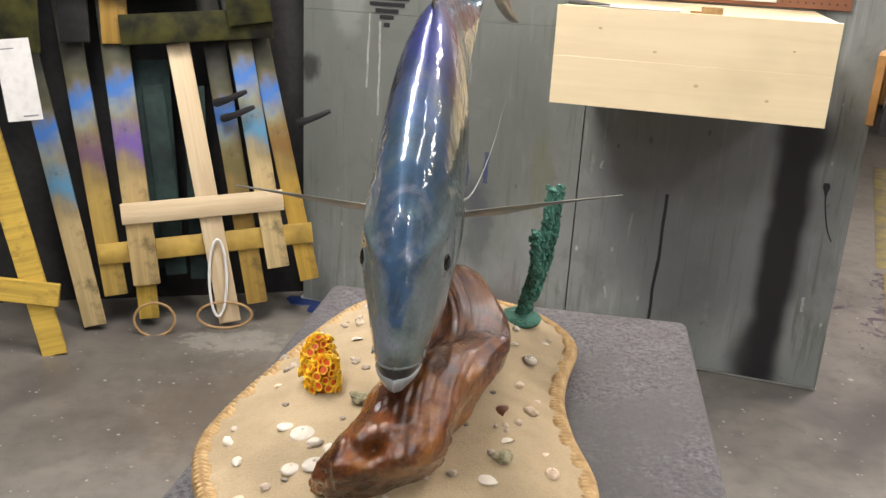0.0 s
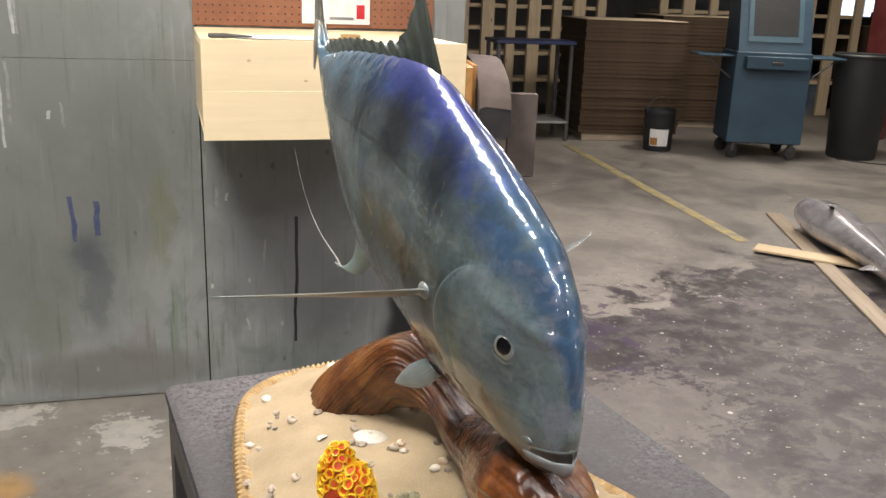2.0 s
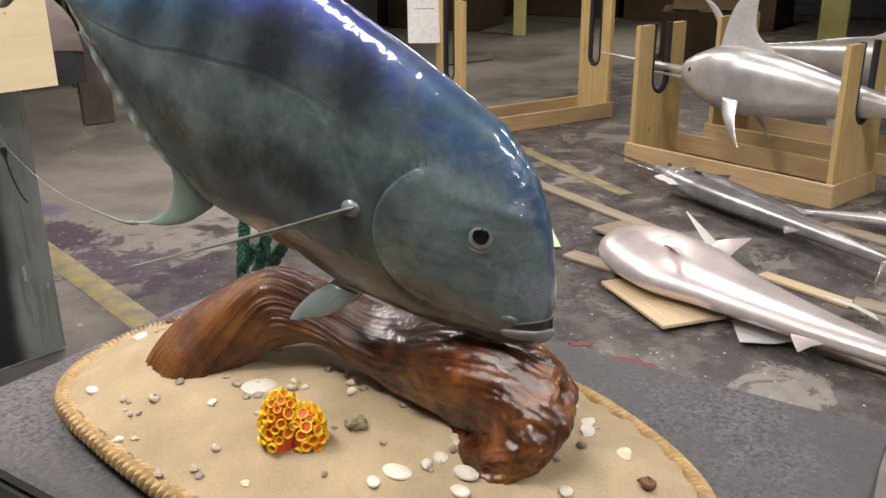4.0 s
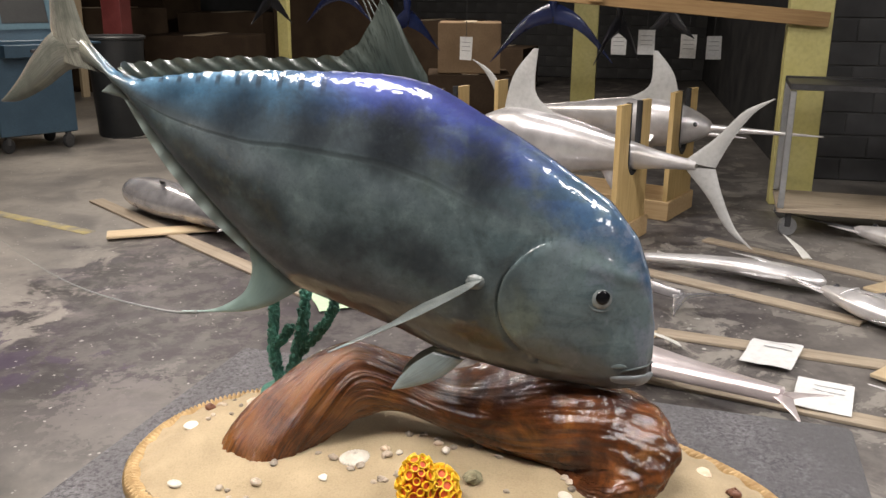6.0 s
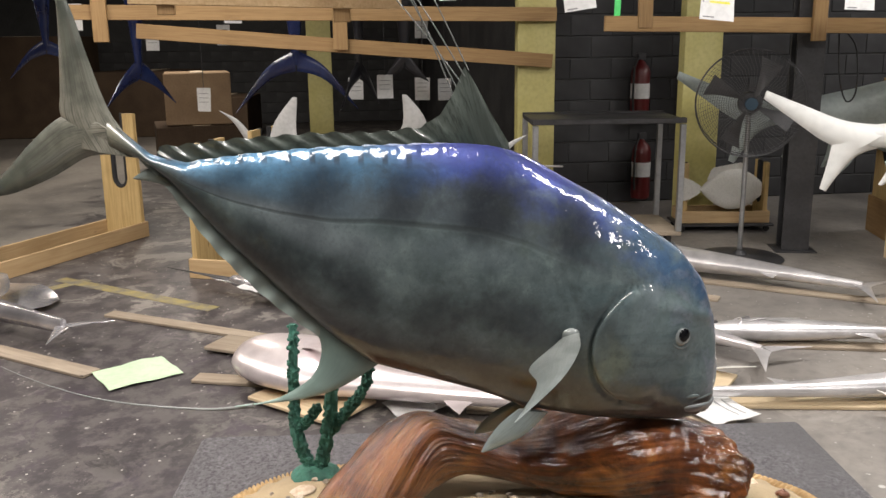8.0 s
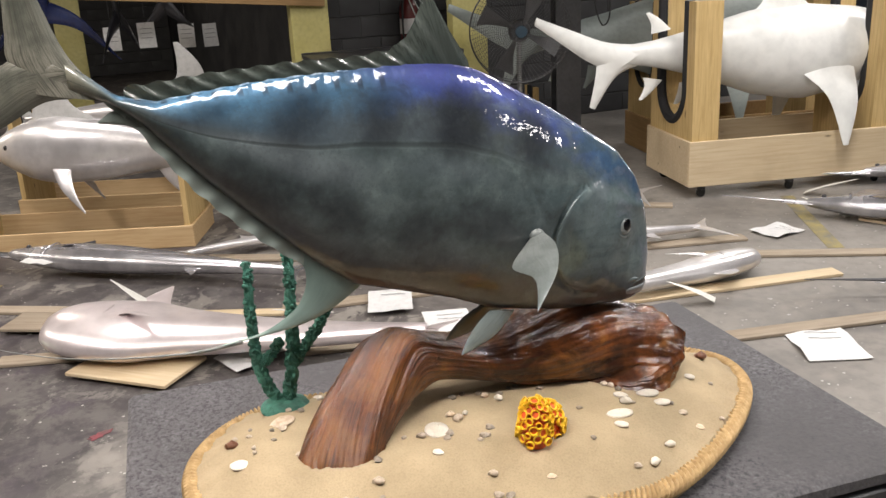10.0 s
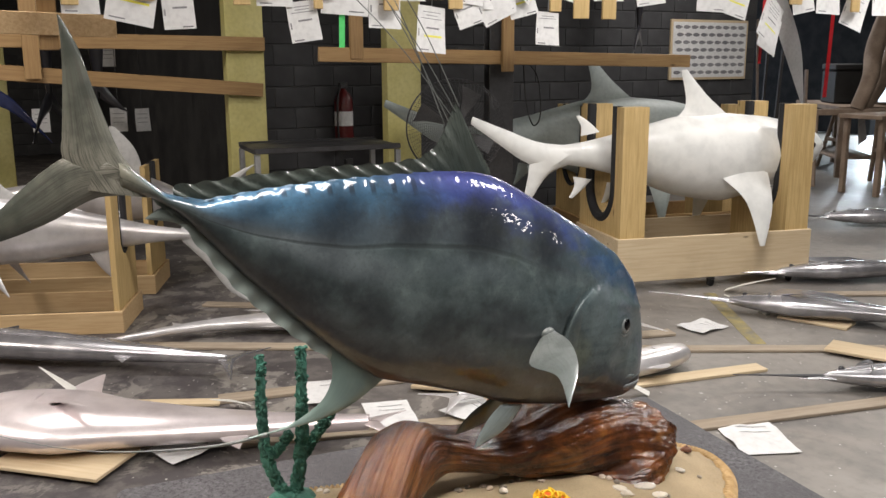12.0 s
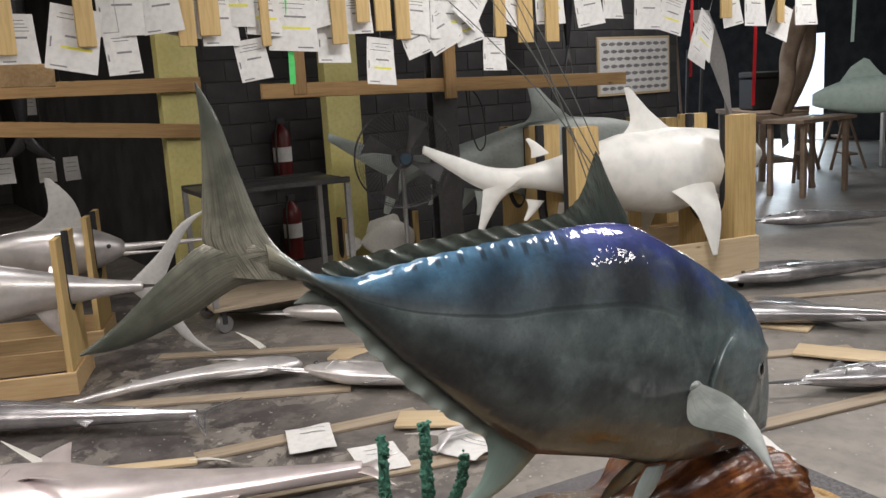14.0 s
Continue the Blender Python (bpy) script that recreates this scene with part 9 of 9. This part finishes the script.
step_stool(7.45, -11.2, -40, "worn wooden step stool on the floor by the door")
t = thing("white_board", "tall narrow white board standing by the door", "board", pose(6.98, -11.55, 0, 0, 0, -35))
boxed("panel", (-0.05, -0.02, 0.002), (0.05, 0.02, 1.05), PAPER, t)
b = Build()
rows = []
for i in range(30):
    q = i / 29
    h = 0.30 * math.sin(math.pi * (0.06 + 0.9 * q)) ** 0.7
    rows.append([(1.5 * q, 0.10 * math.sin(math.pi * (0.1 + 0.85 * q)) * math.cos(a), h * math.sin(a) * (1.0 if math.sin(a) > 0 else 0.6)) for a in (math.tau * j / 22 for j in range(22))])
b.grid(rows, MINT, True, True)
b.fin([(0.3, 0, 0.2), (0.45, 0, 0.42), (0.6, 0, 0.52)], [(0.9, 0, 0.22), (0.75, 0, 0.38), (0.66, 0, 0.5)], 0.03, MINT, (0, 1, 0))
tagged(part("fish_cast", b, None, "", pose(6.35, -8.75, 1.165, 0, 0, -150), True, 60), "pale mint green fish cast lying on a worn bench", "fish cast", "casts near the door")
strap(4.70, -7.0, 1.85, 3.7, 0.06, MINT, "pale green strap hanging from the ceiling", 0.02)
paper_sheet(pose(5.47, 4.00, 1.06, 0, 0, -60), 0.26, 0.36, "white sheet of paper hung on the empty pine stand", [(0, 0.1, 0.15, 0.006, INK)], PAPER, "hanging job sheets", 0.02, "job_sheet")


def loose_fin(x, y, turn, length, tilt, label):
    """A cut-off white fin cast lying against another cast."""
    b = Build()
    b.fin(spline([(0, 0, 0.004), (length * 0.4, 0.05 * length, 0.03), (length, 0.22 * length, 0.05)], 10), spline([(0.02, 0.30 * length, 0.004), (length * 0.45, 0.30 * length, 0.03), (length * 1.01, 0.25 * length, 0.05)], 10), 0.012, PRIMER, (0, 0.2, 1))
    tagged(part("fin_cast", b, None, "", pose(x, y, 0.012, 0, -tilt, turn), True, 60), label, "fin cast", "loose fins on the floor")


def sail_fin():
    """The broad flat sail of the cast beside it, laid down with a wavy free edge."""
    outer = spline([(5.10, 4.24, 0.05), (5.36, 4.14, 0.07), (5.50, 3.92, 0.05), (5.25, 3.48, 0.03), (4.92, 3.14, 0.05), (4.74, 3.02, 0.03)], 26)
    inner = spline([(5.02, 4.18, 0.04), (4.88, 3.98, 0.05), (4.74, 3.74, 0.05), (4.58, 3.48, 0.05), (4.46, 3.24, 0.04), (4.60, 3.06, 0.03)], 26)
    o = Vector((4.9, 3.6, 0))
    b = Build()
    b.fin([p - o for p in outer], [p - o for p in inner], 0.022, DARKSILVER, (0, 0, 1), 10, lambda t, c: 0.016 * math.sin(t * 19) * (1 - c))
    tagged(part("sail_fin_cast", b, None, "", Matrix.Translation(o), True, 60), "flat dark silver sail fin cast lying on the floor", "fin cast", "loose fins on the floor")


sail_fin()
for x, y, turn, length, tilt in ((3.42, 1.22, 70, 0.34, 38), (4.72, -0.28, 40, 0.22, 20), (2.95, -0.42, 200, 0.30, 12), (3.0, -2.85, 30, 0.30, 10), (3.55, -3.0, 210, 0.34, 12), (3.15, 0.62, 120, 0.28, 15), (2.30, -1.20, 60, 0.26, 14)):
    loose_fin(x, y, turn, length, tilt, "loose white primed fin cast lying on the floor")
